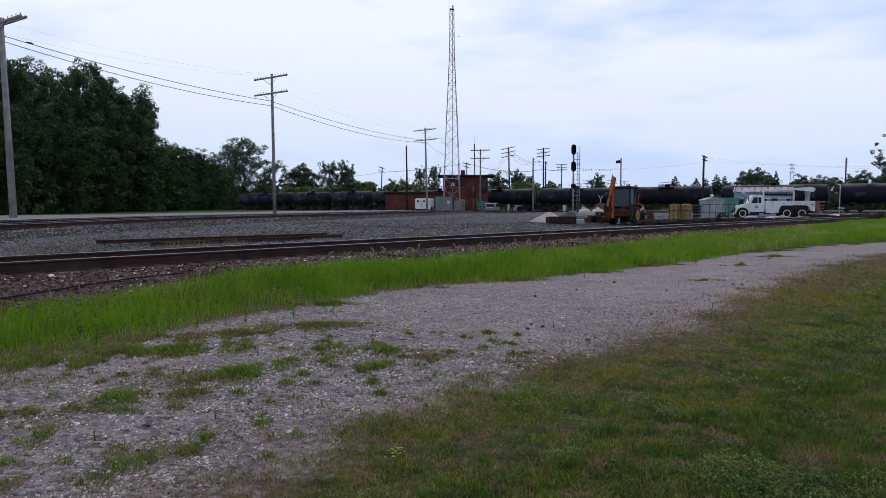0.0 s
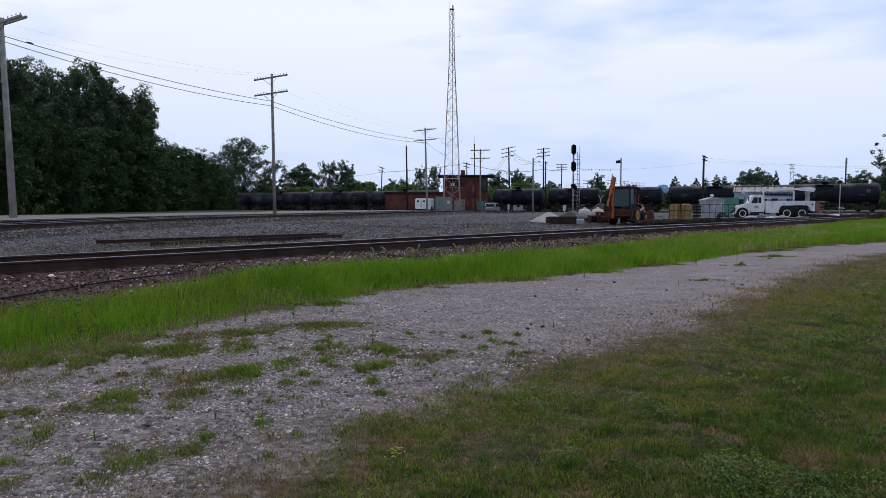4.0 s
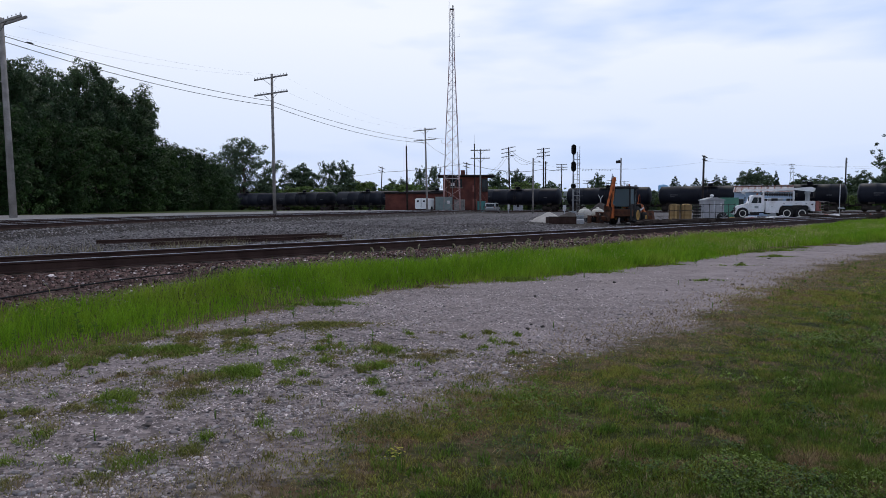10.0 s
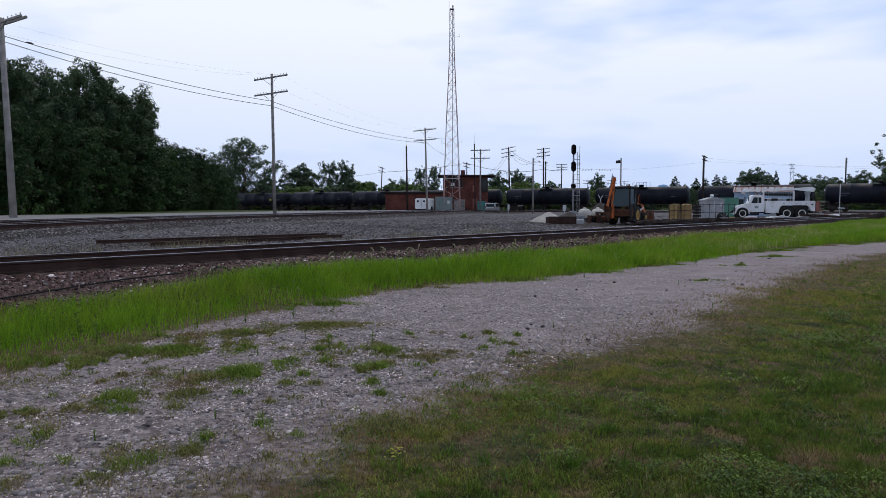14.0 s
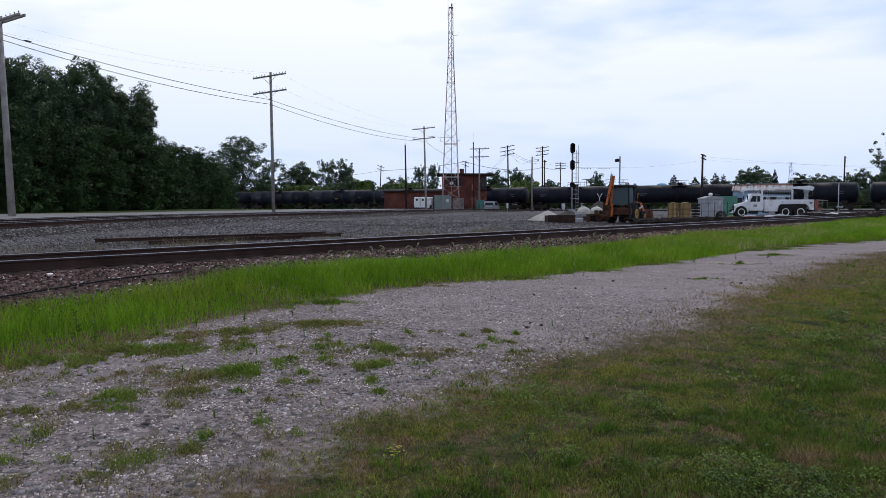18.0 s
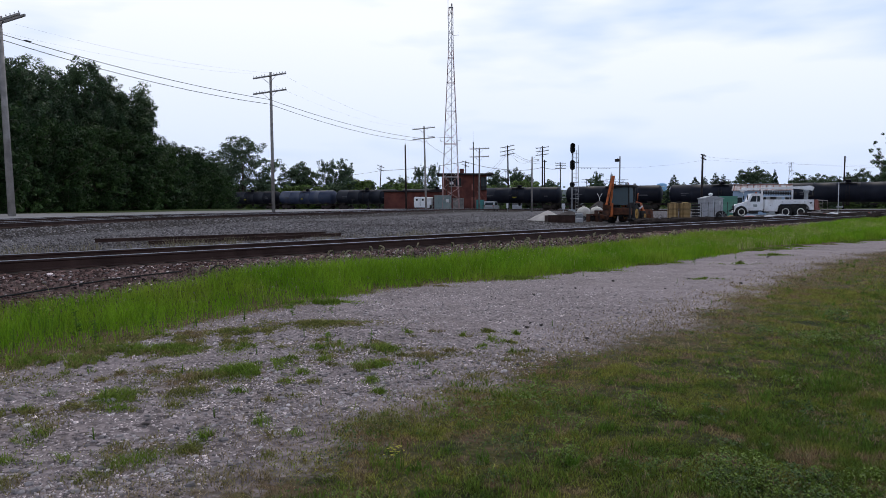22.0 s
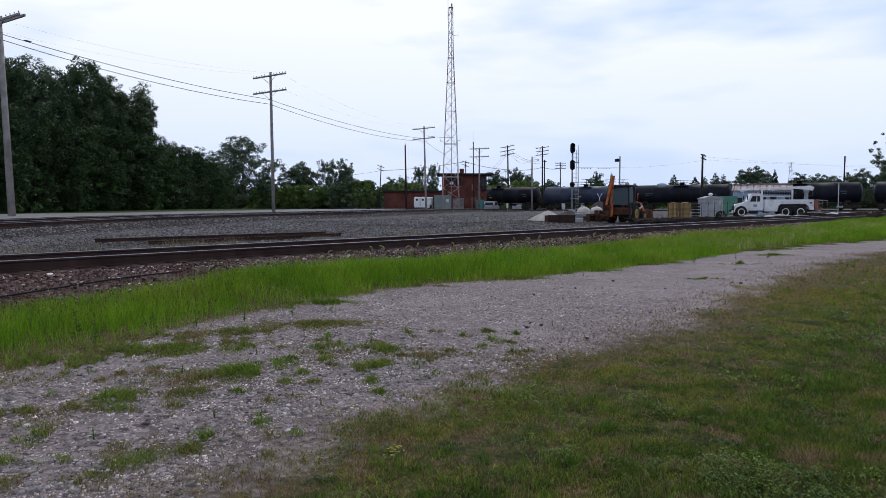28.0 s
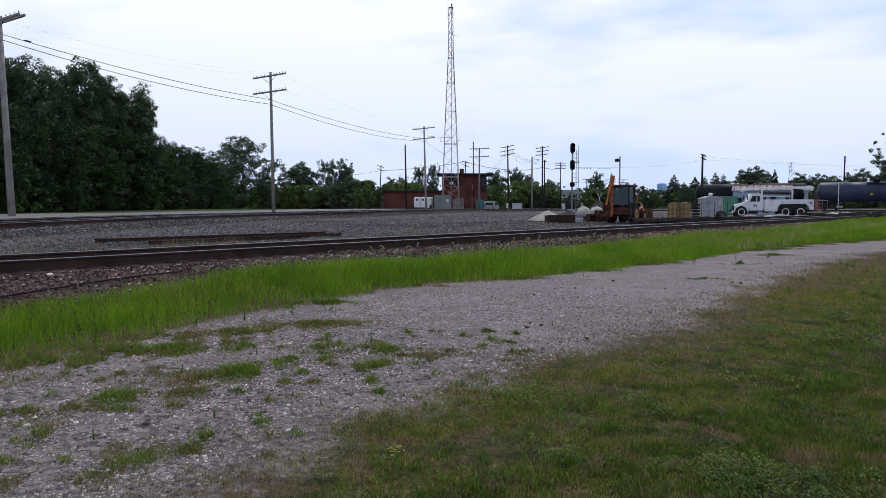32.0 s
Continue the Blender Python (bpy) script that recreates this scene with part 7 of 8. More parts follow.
# slim white mast and scrap at the yard's right end
ob = thing("slim_mast", pose(36.85, 66, gz(36.85, 66)), "slim white mast with a small box", "mast")
part("post", Solid().cone((0, 0, -0.1), (0, 0, 3.15), 0.036, n=7), M["pale_wall"], ob)
part("box", Solid().box((0.12, -0.05, 0.95), (0.5, 0.3, 0.16), bevel=0.02), M["grey_paint"], ob)
ob = thing("dish", pose(34.81, 64, gz(34.81, 64) + 0.28, 28, -20, 0), "grey metal dish lying on scrap", "dish")
part("bowl", Solid().lathe([(0.02, 0.0), (0.22, 0.04), (0.42, 0.12), (0.43, 0.14), (0.22, 0.07), (0.02, 0.03)], n=22), M["gravel_dark"], ob)
part("foot", Solid().cone((0, 0, -0.35), (0, 0, 0.02), 0.06, n=6), M["black_iron"], ob)
srnd = random.Random(21)
TIMBERS = [Solid().box((0, 0, 0.09), (L, 0.24, 0.18), bevel=0.012).mesh("old_tie") for L in (2.4, 1.7, 3.2)]
for me in TIMBERS:
    me.materials.append(M["timber"])
for i in range(84):
    px = srnd.uniform(13.2, 44)
    d = 47 + (px - 13) * 0.46 + srnd.uniform(-2.2, 2.2)
    lay = 0.18 * (i % 3 == 0)
    thing("old_tie", pose(px, d, gz(px, d) - 0.01 + lay, 0, srnd.uniform(-4, 4) * (i % 3 == 0), srnd.uniform(-25, 45)), "dark old timber tie lying in the yard", "timber", "old ties in the yard", data=TIMBERS[i % 3])
SCRAP = []
for i, key in enumerate(("pole_wood", "grey_paint", "tower_red", "pale_wall")):
    me = Solid().box((0, 0, 0.08), (0.7 + 0.2 * i, 0.35, 0.16 + 0.03 * i), bevel=0.03).mesh("scrap_piece")
    me.materials.append(M[key])
    SCRAP.append(me)
for i in range(46):
    px = srnd.uniform(22, 46) if i % 4 else srnd.uniform(36, 46)
    d = 48 + (px - 13) * 0.5 + srnd.uniform(-2, 2)
    thing("scrap_piece", pose(px, d, gz(px, d) + 0.12, srnd.uniform(-12, 12), srnd.uniform(-12, 12), srnd.uniform(0, 180)), "piece of pale scrap lying among the ties", "scrap", "scrap in the yard", data=SCRAP[i % 4])
LONG = Solid().box((0, 0, 0.06), (4.2, 0.14, 0.12), bevel=0.01).mesh("scrap_rail")
LONG.materials.append(M["rail"])
for i, (px, d, a) in enumerate([(16.5, 50, 20), (19, 51, 30), (22, 53.5, 24), (26, 55, 33), (30, 57, 26), (35, 60, 30), (40, 62.5, 24), (44, 64, 32), (14.8, 50.5, -30)]):
    thing("scrap_rail", pose(px, d, gz(px, d) + 0.16, 0, 0, a), "short rusty rail lying on the yard ground", "scrap rail", "scrap rails", data=LONG)
BIRCH = Solid().box((0, 0, 0.05), (1.9, 0.3, 0.06), bevel=0.01).mesh("pale_board")
BIRCH.materials.append(M["pole_wood"])
for px, d, a in [(36.95, 64, 6), (38.13, 63, -5), (26.2, 60, 3), (21.17, 57.2, 4), (41.05, 66, 10)]:
    thing("pale_board", pose(px, d, gz(px, d) + 0.2, 0, 3, a), "pale board lying on the old ties", "board", "boards in the yard", data=BIRCH)

# a cooler box and sacks on the ground before the truck
ob = thing("cooler_box", pose(24.75, 57, gz(24.75, 57) + 0.1, 0, 0, 4), "pale blue-white plastic cooler box on the old ties", "box")
part("body", Solid().box((0, 0, 0.12), (0.74, 0.4, 0.24), bevel=0.03), M["roof_pale"], ob)
part("lid", Solid().box((0, 0, 0.27), (0.77, 0.43, 0.06), bevel=0.02), M["white_clean"], ob)
for px, k, key, lab in ((1294, 1.0, "tan_wrap", "tan paper sack lying before the truck"), (1302.5, 0.7, "white_clean", "small white sack lying before the truck")):
    px = (px - 784) / 1255 * 58
    ob = thing("sack", pose(px, 58, gz(px, 58) + 0.05, 0, 0, 15), lab, "sack", data=Solid().lathe([(0.03, -0.33), (0.16, -0.27), (0.2, 0), (0.16, 0.27), (0.03, 0.33)], axis=(1, 0, 0.1), at=(0, 0, 0.17), n=12), material=M[key])
    ob.scale = (k, k, k)
# ---- grass, stones and weeds ----
def blades(x, y, z, height, width, lean, seed, plain=False):
    """Bent tapering grass blades; plain ones are single straight slivers."""
    g = np.random.default_rng(seed)
    n = len(x)
    a, b = g.uniform(0, 2 * np.pi, n), g.uniform(0, 2 * np.pi, n)
    dx, dy = np.cos(a) * width / 2, np.sin(a) * width / 2
    lx, ly = np.cos(b) * lean * height, np.sin(b) * lean * height
    if plain:
        v = np.stack((np.stack((x - dx, y - dy, z), 1), np.stack((x + dx, y + dy, z), 1), np.stack((x + lx, y + ly, z + height * (1 - 0.2 * lean)), 1)), 1).reshape(-1, 3)
        return v, np.arange(3 * n).reshape(-1, 3)
    rows = []
    for t, k in ((0.0, 1.0), (0.55, 0.8), (1.0, 0.12)):
        cx, cy, cz = x + lx * t * t, y + ly * t * t, z + height * t * (1 - 0.25 * lean * t)
        rows += [np.stack((cx - dx * k, cy - dy * k, cz), 1), np.stack((cx + dx * k, cy + dy * k, cz), 1)]
    v = np.stack(rows, 1).reshape(-1, 3)
    v = v.reshape(n, 6, 3)[:, :5].reshape(-1, 3)
    o = np.arange(n)[:, None] * 5
    f = np.concatenate((o + np.array([0, 1, 3]), o + np.array([0, 3, 2]), o + np.array([2, 3, 4])), 1).reshape(-1, 3)
    return v, f


def from_line(s, q):
    """Places by the distance along and across the near rails."""
    return T0[0] + TD[0] * s + TN[0] * q, T0[1] + TD[1] * s + TN[1] * q


def lumpy(x, y, scale, seed):
    """Smooth random field in 0..1."""
    g = np.random.default_rng(seed)
    v = np.zeros(len(x))
    for k in range(7):
        a, f = g.uniform(0, 6.28), scale * 1.45 ** (k - 3)
        v += np.sin(x * f * np.cos(a) + y * f * np.sin(a) + g.uniform(0, 6.28)) / (1 + 0.25 * k)
    return 0.5 + 0.5 * np.tanh(v * 0.6)


def stuff(name, me, key, label, category):
    me.materials.append(M[key])
    return tagged(new(name, me), label, category, kind="stuff")


def in_view(x, y, margin=0.06):
    return (y > 1.5) & (np.abs(x) < (0.625 + margin) * y + 0.8)


def tall_grass():
    g = np.random.default_rng(1)
    n = 580000
    s, q = g.uniform(-9, 62, n) , g.uniform(-8.2, -3.0, n)
    x, y = from_line(s, q)
    fe, ne = lane_edges(s)
    d = np.hypot(x, y)
    edge = 0.6 * lumpy(x, y, 1.1, 4) + 0.4 * lumpy(x, y, 4.0, 24)
    back = -3.25 - 0.5 * edge - 0.5 * (1 - ramp(s, -2.0, 4.0)) + 0.5 * ramp(s, 25, 45)
    inside = np.minimum(np.clip((q - fe + 0.12 + 1.5 * (edge - 0.5)) / (0.75 + 0.9 * (1 - ramp(s, 0, 5))), 0, 1), np.clip((back - 0.02 - q) / 0.5, 0, 1))
    thin = 0.45 + 0.55 * lumpy(x, y, 2.2, 6)
    keep = in_view(x, y) & (g.random(n) < inside * thin * np.clip(14 / d, 0.25, 1)) & (inside > 0.02)
    x, y, s, q, inside, d = (a[keep] for a in (x, y, s, q, inside, d))
    h = (0.06 + 0.30 * inside ** 0.8) * g.uniform(0.5, 1.25, len(x)) * (0.8 + 0.35 * lumpy(x, y, 0.9, 9))
    v, f = blades(x, y, ground_z(x, y) - 0.01, h, 0.0072 * np.clip(d / 10, 1, 3.2), g.uniform(0.15, 0.75, len(x)), 2)
    stuff("tall_grass", arrays_mesh("tall_grass", v, f), "grass", "bright green tall grass along the track", "grass")


def seed_grass():
    """Pale ripe stems that stand a little over the tall grass."""
    g = np.random.default_rng(5)
    n = 52000
    s, q = g.uniform(-8, 48, n), g.uniform(-6.2, -3.7, n)
    x, y = from_line(s, q)
    fe = lane_edges(s)[0]
    d = np.hypot(x, y)
    ok = in_view(x, y) & (q > fe + 0.3) & (g.random(n) < lumpy(x, y, 1.3, 14) * np.clip((d - 9) / 14, 0.02, 0.8) * 0.35)
    x, y, d = x[ok], y[ok], d[ok]
    v, f = blades(x, y, ground_z(x, y), g.uniform(0.20, 0.42, len(x)), 0.0042 * np.clip(d / 10, 1, 4), g.uniform(0.1, 0.5, len(x)), 7)
    stuff("seed_grass", arrays_mesh("seed_grass", v, f), "seed_straw", "pale yellow ripe stems among the tall grass", "grass")


def lawn_points(g, r0, r1, n):
    """Places on the lawn, with how deep inside its worn edge they lie."""
    r, a = np.sqrt(g.uniform(r0 ** 2, r1 ** 2, n)), g.uniform(-0.64, 0.66, n)
    x, y = r * np.sin(a), r * np.cos(a)
    s, q = along_across(x, y)
    ne = lane_edges(s)[1] + 0.9 * (lumpy(x, y, 1.6, 3) - 0.5) + 0.7 * (lumpy(x, y, 5.0, 23) - 0.5)
    ok = q < ne + 0.35
    return x[ok], y[ok], (ne - q)[ok]


def lawn_grass():
    g = np.random.default_rng(11)
    for r0, r1, n, w, plain in ((2.3, 4.6, 90000, 0.0050, False), (4.4, 7.6, 330000, 0.0068, True), (7.4, 14, 380000, 0.0115, True), (13, 24, 150000, 0.022, True), (23, 60, 70000, 0.045, True)):
        x, y, inside = lawn_points(g, r0, r1, n)
        tuft, lush = 0.5 * lumpy(x, y, 7.0, 15) + 0.5 * lumpy(x, y, 16.0, 16), lumpy(x, y, 2.6, 17)
        bare = np.clip((0.45 * lumpy(x, y, 2.4, 8) + 0.55 * lumpy(x, y, 7.0, 28) - 0.20) / 0.22, 0.12, 1)
        ok = g.random(len(x)) < np.clip(inside / 0.9 + 0.22, 0, 1) * bare
        x, y, inside, tuft, lush = (p[ok] for p in (x, y, inside, tuft, lush))
        deep = np.clip((inside - 0.3) / 2.0, 0, 1)
        h = (0.022 + 0.085 * tuft ** 2.0 * (0.35 + 0.65 * lush)) * g.uniform(0.5, 1.4, len(x)) * (0.55 + 0.5 * deep)
        v, f = blades(x, y, ground_z(x, y) - 0.005, h, w * g.uniform(0.6, 1.4, len(x)), g.uniform(0.2, 1.1, len(x)), 12, plain)
        stuff("lawn_grass", arrays_mesh("lawn_grass", v, f), "lawn", "short patchy mown grass with brown spots", "grass")
    # single taller tufts that stand out of it
    for r0, r1, n, per, w in ((2.3, 5.5, 900, 26, 0.0052), (5.5, 11, 2200, 20, 0.0085), (11, 24, 3000, 12, 0.017)):
        x, y, inside = lawn_points(g, r0, r1, n)
        ok = g.random(len(x)) < np.clip(inside / 1.0 + 0.1, 0, 1) * (0.25 + 0.75 * lumpy(x, y, 3.0, 75))
        x, y, inside = x[ok], y[ok], inside[ok]
        k = np.repeat(np.arange(len(x)), per)
        spread = g.uniform(0.02, 0.07, len(x))[k]
        px, py = x[k] + spread * g.normal(size=len(k)), y[k] + spread * g.normal(size=len(k))
        tall = (g.uniform(0.05, 0.125, len(x)) * (0.6 + 0.4 * np.clip(inside / 2, 0, 1)))[k]
        v, f = blades(px, py, ground_z(px, py) - 0.005, tall * g.uniform(0.5, 1.2, len(k)), w * g.uniform(0.7, 1.3, len(k)), g.uniform(0.2, 0.9, len(k)), 14, r0 > 5)
        stuff("lawn_tufts", arrays_mesh("lawn_tufts", v, f), "tuft", "taller grass tufts in the lawn", "grass")
    # the lawn goes on round and behind the stand
    n = 230000
    r, a = np.sqrt(g.uniform(0.0, 10 ** 2, n)), g.uniform(0, 2 * np.pi, n)
    x, y = r * np.sin(a), r * np.cos(a)
    s, q = along_across(x, y)
    ok = ((np.abs(a - np.pi) < np.pi - 0.64) | (r < 2.4)) & (q < lane_edges(s)[1] + 0.5 * (lumpy(x, y, 2.0, 3) - 0.5))
    x, y = x[ok], y[ok]
    v, f = blades(x, y, ground_z(x, y) - 0.005, g.uniform(0.03, 0.09, len(x)), g.uniform(0.010, 0.024, len(x)), g.uniform(0.3, 1.2, len(x)), 13, True)
    stuff("lawn_grass", arrays_mesh("lawn_grass", v, f), "lawn", "short patchy mown grass round the standpoint", "grass")
    # leafy clover and weed mounds among it
    for key, seed, lo, label in (("lawn_dark", 21, 0.66, "dark green clover mounds in the lawn"), ("clover", 22, 0.60, "fresh green leafy weed mounds in the lawn")):
        x, y, inside = lawn_points(g, 2.3, 11, 330000)
        field = 0.30 * lumpy(x, y, 2.6, seed) + 0.40 * lumpy(x, y, 8.0, seed + 40) + 0.30 * lumpy(x, y, 17.0, seed + 60)
        patch = np.clip((field - lo) / 0.14, 0, 1) * np.clip(inside / 1.2 - 0.1, 0, 1) * np.clip(4.6 / np.hypot(x, y), 0.3, 1)
        ok = g.random(len(x)) < patch
        x, y, field = x[ok], y[ok], field[ok]
        n = len(x)
        rise = np.clip((field - lo) / 0.25, 0, 1) ** 0.7
        c = np.stack((x, y, ground_z(x, y) + 0.008 + 0.085 * rise * g.uniform(0.3, 1.0, n)), 1)
        up = np.stack((0.5 * g.normal(size=n), 0.5 * g.normal(size=n), np.ones(n)), 1)
        u = np.cross(up, g.normal(size=(n, 3)))
        u /= np.linalg.norm(u, axis=1)[:, None]
        t = np.cross(up, u)
        t /= np.linalg.norm(t, axis=1)[:, None]
        k = (g.uniform(0.006, 0.014, n) * np.clip(np.hypot(x, y) / 5, 0.8, 1.25))[:, None]
        v = np.stack((c - u * k, c - t * k * 0.6, c + u * k, c + t * k * 0.6), 1).reshape(-1, 3)
        stuff("low_weeds", arrays_mesh("low_weeds", v, np.arange(4 * n).reshape(-1, 4)), key, label, "weeds")


def lane_tufts():
    """Low ragged mats of grass and weeds that grow through the gravel: (x, y, half width, half depth)."""
    g = np.random.default_rng(31)
    green = [(-2.53, 5.40, 0.15, 0.16), (-1.80, 6.25, 0.24, 0.22), (-1.60, 6.55, 0.12, 0.12), (-0.62, 6.42, 0.16, 0.16), (-1.78, 4.02, 0.12, 0.14), (-1.48, 4.50, 0.09, 0.10), (-1.22, 4.72, 0.07, 0.08), (-2.62, 4.45, 0.11, 0.13), (-0.08, 6.15, 0.06, 0.06),
             (-0.95, 7.30, 0.22, 0.14), (-0.62, 7.20, 0.16, 0.13), (-3.05, 7.20, 0.50, 0.26), (-3.60, 6.60, 0.50, 0.26), (-0.60, 5.90, 0.06, 0.08), (-2.25, 4.05, 0.08, 0.06), (5.3, 14.0, 0.18, 0.10), (7.3, 17.6, 0.30, 0.12), (9.5, 20.3, 0.30, 0.12), (3.75, 9.9, 0.10, 0.08)]
    mixed = [(-2.16, 5.60, 0.24, 0.24), (-2.05, 6.00, 0.30, 0.22), (-1.90, 4.20, 0.16, 0.22), (-2.72, 4.55, 0.18, 0.22), (-2.67, 5.13, 0.16, 0.07), (-2.27, 3.70, 0.12, 0.12), (-1.95, 3.72, 0.14, 0.12), (-0.85, 7.30, 0.40, 0.22), (-0.14, 6.89, 0.16, 0.12),
             (-2.75, 7.60, 0.55, 0.36), (-3.25, 7.10, 0.55, 0.42), (-3.70, 6.50, 0.55, 0.42), (-2.20, 8.10, 0.50, 0.26), (-1.55, 8.75, 0.50, 0.20), (-0.43, 4.70, 0.20, 0.22), (-0.05, 5.30, 0.22, 0.20), (0.45, 6.00, 0.24, 0.20), (-1.20, 3.80, 0.20, 0.12), (-0.80, 6.30, 0.14, 0.14), (-3.2, 5.0, 0.3, 0.10)]
    for key, mats, scatter, tall, label in (("mat_fresh", green, 60, 0.075, "fresh green tufts growing through the gravel lane"), ("mat_grass", mixed, 110, 0.045, "low brown and green mats growing through the gravel lane")):
        for i in range(26 if key == "mat_fresh" else 8):
            s = g.uniform(1.0, 30)
            px, py = from_line(s, lane_edges(s)[0] - g.uniform(-0.15, 0.35))
            mats = mats + [(float(px), float(py), g.uniform(0.12, 0.40), g.uniform(0.08, 0.20))]
        mats = mats + [(g.uniform(-3.3, 0.9), g.uniform(3.7, 8.3), g.uniform(0.03, 0.08), g.uniform(0.03, 0.07)) for i in range(scatter)]
        xs, ys, hs = [], [], []
        for mx, my, rx, ry in mats:
            n = int(46000 * rx * ry + 50)
            dx, dy = g.normal(0, 1.0, n), g.normal(0, 1.0, n)
            px, py = mx + rx * dx, my + ry * dy
            ok = 0.6 * lumpy(px, py, 19.0, 5) + 0.4 * lumpy(px, py, 8.0, 55) > g.uniform(0.34, 0.70, n)
            xs.append(px[ok])
            ys.append(py[ok])
            hs.append((0.014 + tall * np.exp(-(dx[ok] ** 2 + dy[ok] ** 2))) * g.uniform(0.4, 1.4, ok.sum()))
        x, y, h = np.concatenate(xs), np.concatenate(ys), np.concatenate(hs)
        v, f = blades(x, y, ground_z(x, y), h, 0.0052 * np.clip(np.hypot(x, y) / 5, 0.8, 2.2), g.uniform(0.4, 1.3, len(x)), 33)
        stuff("lane_grass", arrays_mesh("lane_grass", v, f), key, label, "grass")


def stones(x, y, z, size, seed, sides=4, thick=1.0):
    """Angular stones: jittered boxes or wedges, half sunk."""
    g = np.random.default_rng(seed)
    n = len(x)
    base = np.array([(i, j, k) for k in (-1, 1) for i, j in (((-1, -1), (1, -1), (1, 1), (-1, 1)) if sides == 4 else ((-1, -0.8), (1, -0.9), (0.1, 1.1)))], float)
    v = base[None] * g.uniform(0.62, 0.92, (n, 2 * sides, 1)) * g.uniform(0.75, 1.0, (n, 2 * sides, 3))
    v *= np.stack((size * g.uniform(0.8, 1.4, n), size * g.uniform(0.65, 1.1, n), size * thick * g.uniform(0.5, 0.85, n)), 1)[:, None]
    a, b = g.uniform(0, 6.28, n), g.normal(0, 0.35, n)
    ca, sa, cb, sb = np.cos(a)[:, None], np.sin(a)[:, None], np.cos(b)[:, None], np.sin(b)[:, None]
    X, Y, Z = v[..., 0], v[..., 1] * cb - v[..., 2] * sb, v[..., 1] * sb + v[..., 2] * cb
    v = np.stack((X * ca - Y * sa + x[:, None], X * sa + Y * ca + y[:, None], Z + z[:, None]), 2).reshape(-1, 3)
    if sides == 3:
        f = np.array([(3, 4, 5), (0, 1, 4), (0, 4, 3), (1, 2, 5), (1, 5, 4), (2, 0, 3), (2, 3, 5)])
        return v, (np.arange(n)[:, None, None] * 6 + f[None]).reshape(-1, 3)
    f = np.array([(4, 5, 6, 7), (0, 1, 5, 4), (1, 2, 6, 5), (2, 3, 7, 6), (3, 0, 4, 7)])
    return v, (np.arange(n)[:, None, None] * 8 + f[None]).reshape(-1, 4)


def pebbles(x, y, z, size, seed):
    """Worn flat stones: an uneven seven-sided foot under a smaller tilted top."""
    g = np.random.default_rng(seed)
    n, m = len(x), 7
    a = (np.arange(m) * 2 * np.pi / m)[None] + g.uniform(-0.25, 0.25, (n, m)) + g.uniform(0, 6.28, (n, 1))
    r = g.uniform(0.72, 1.12, (n, m)) * size[:, None]
    sx, sy, turn = g.uniform(0.9, 1.45, (n, 1)), g.uniform(0.6, 1.0, (n, 1)), g.uniform(0, 6.28, (n, 1))
    rows = []
    for k, h in ((0.95, -0.25), (1.0, 0.12), (0.62, 0.45)):
        px, py = r * k * np.cos(a) * sx, r * k * np.sin(a) * sy
        pz = size[:, None] * h * g.uniform(0.8, 1.2, (n, 1)) + (0.22 * px * np.cos(turn) + 0.22 * py * np.sin(turn))
        rows.append(np.stack((px * np.cos(turn) - py * np.sin(turn) + x[:, None], px * np.sin(turn) + py * np.cos(turn) + y[:, None], pz + z[:, None]), 2))
    v = np.concatenate(rows, 1).reshape(-1, 3)
    f = []
    for k in (0, m):
        for i in range(m):
            j = (i + 1) % m
            f += [(k + i, k + j, k + m + j), (k + i, k + m + j, k + m + i)]
    f += [(2 * m, 2 * m + i, 2 * m + i + 1) for i in range(1, m - 1)]
    return v, (np.arange(n)[:, None, None] * 3 * m + np.array(f)[None]).reshape(-1, 3)


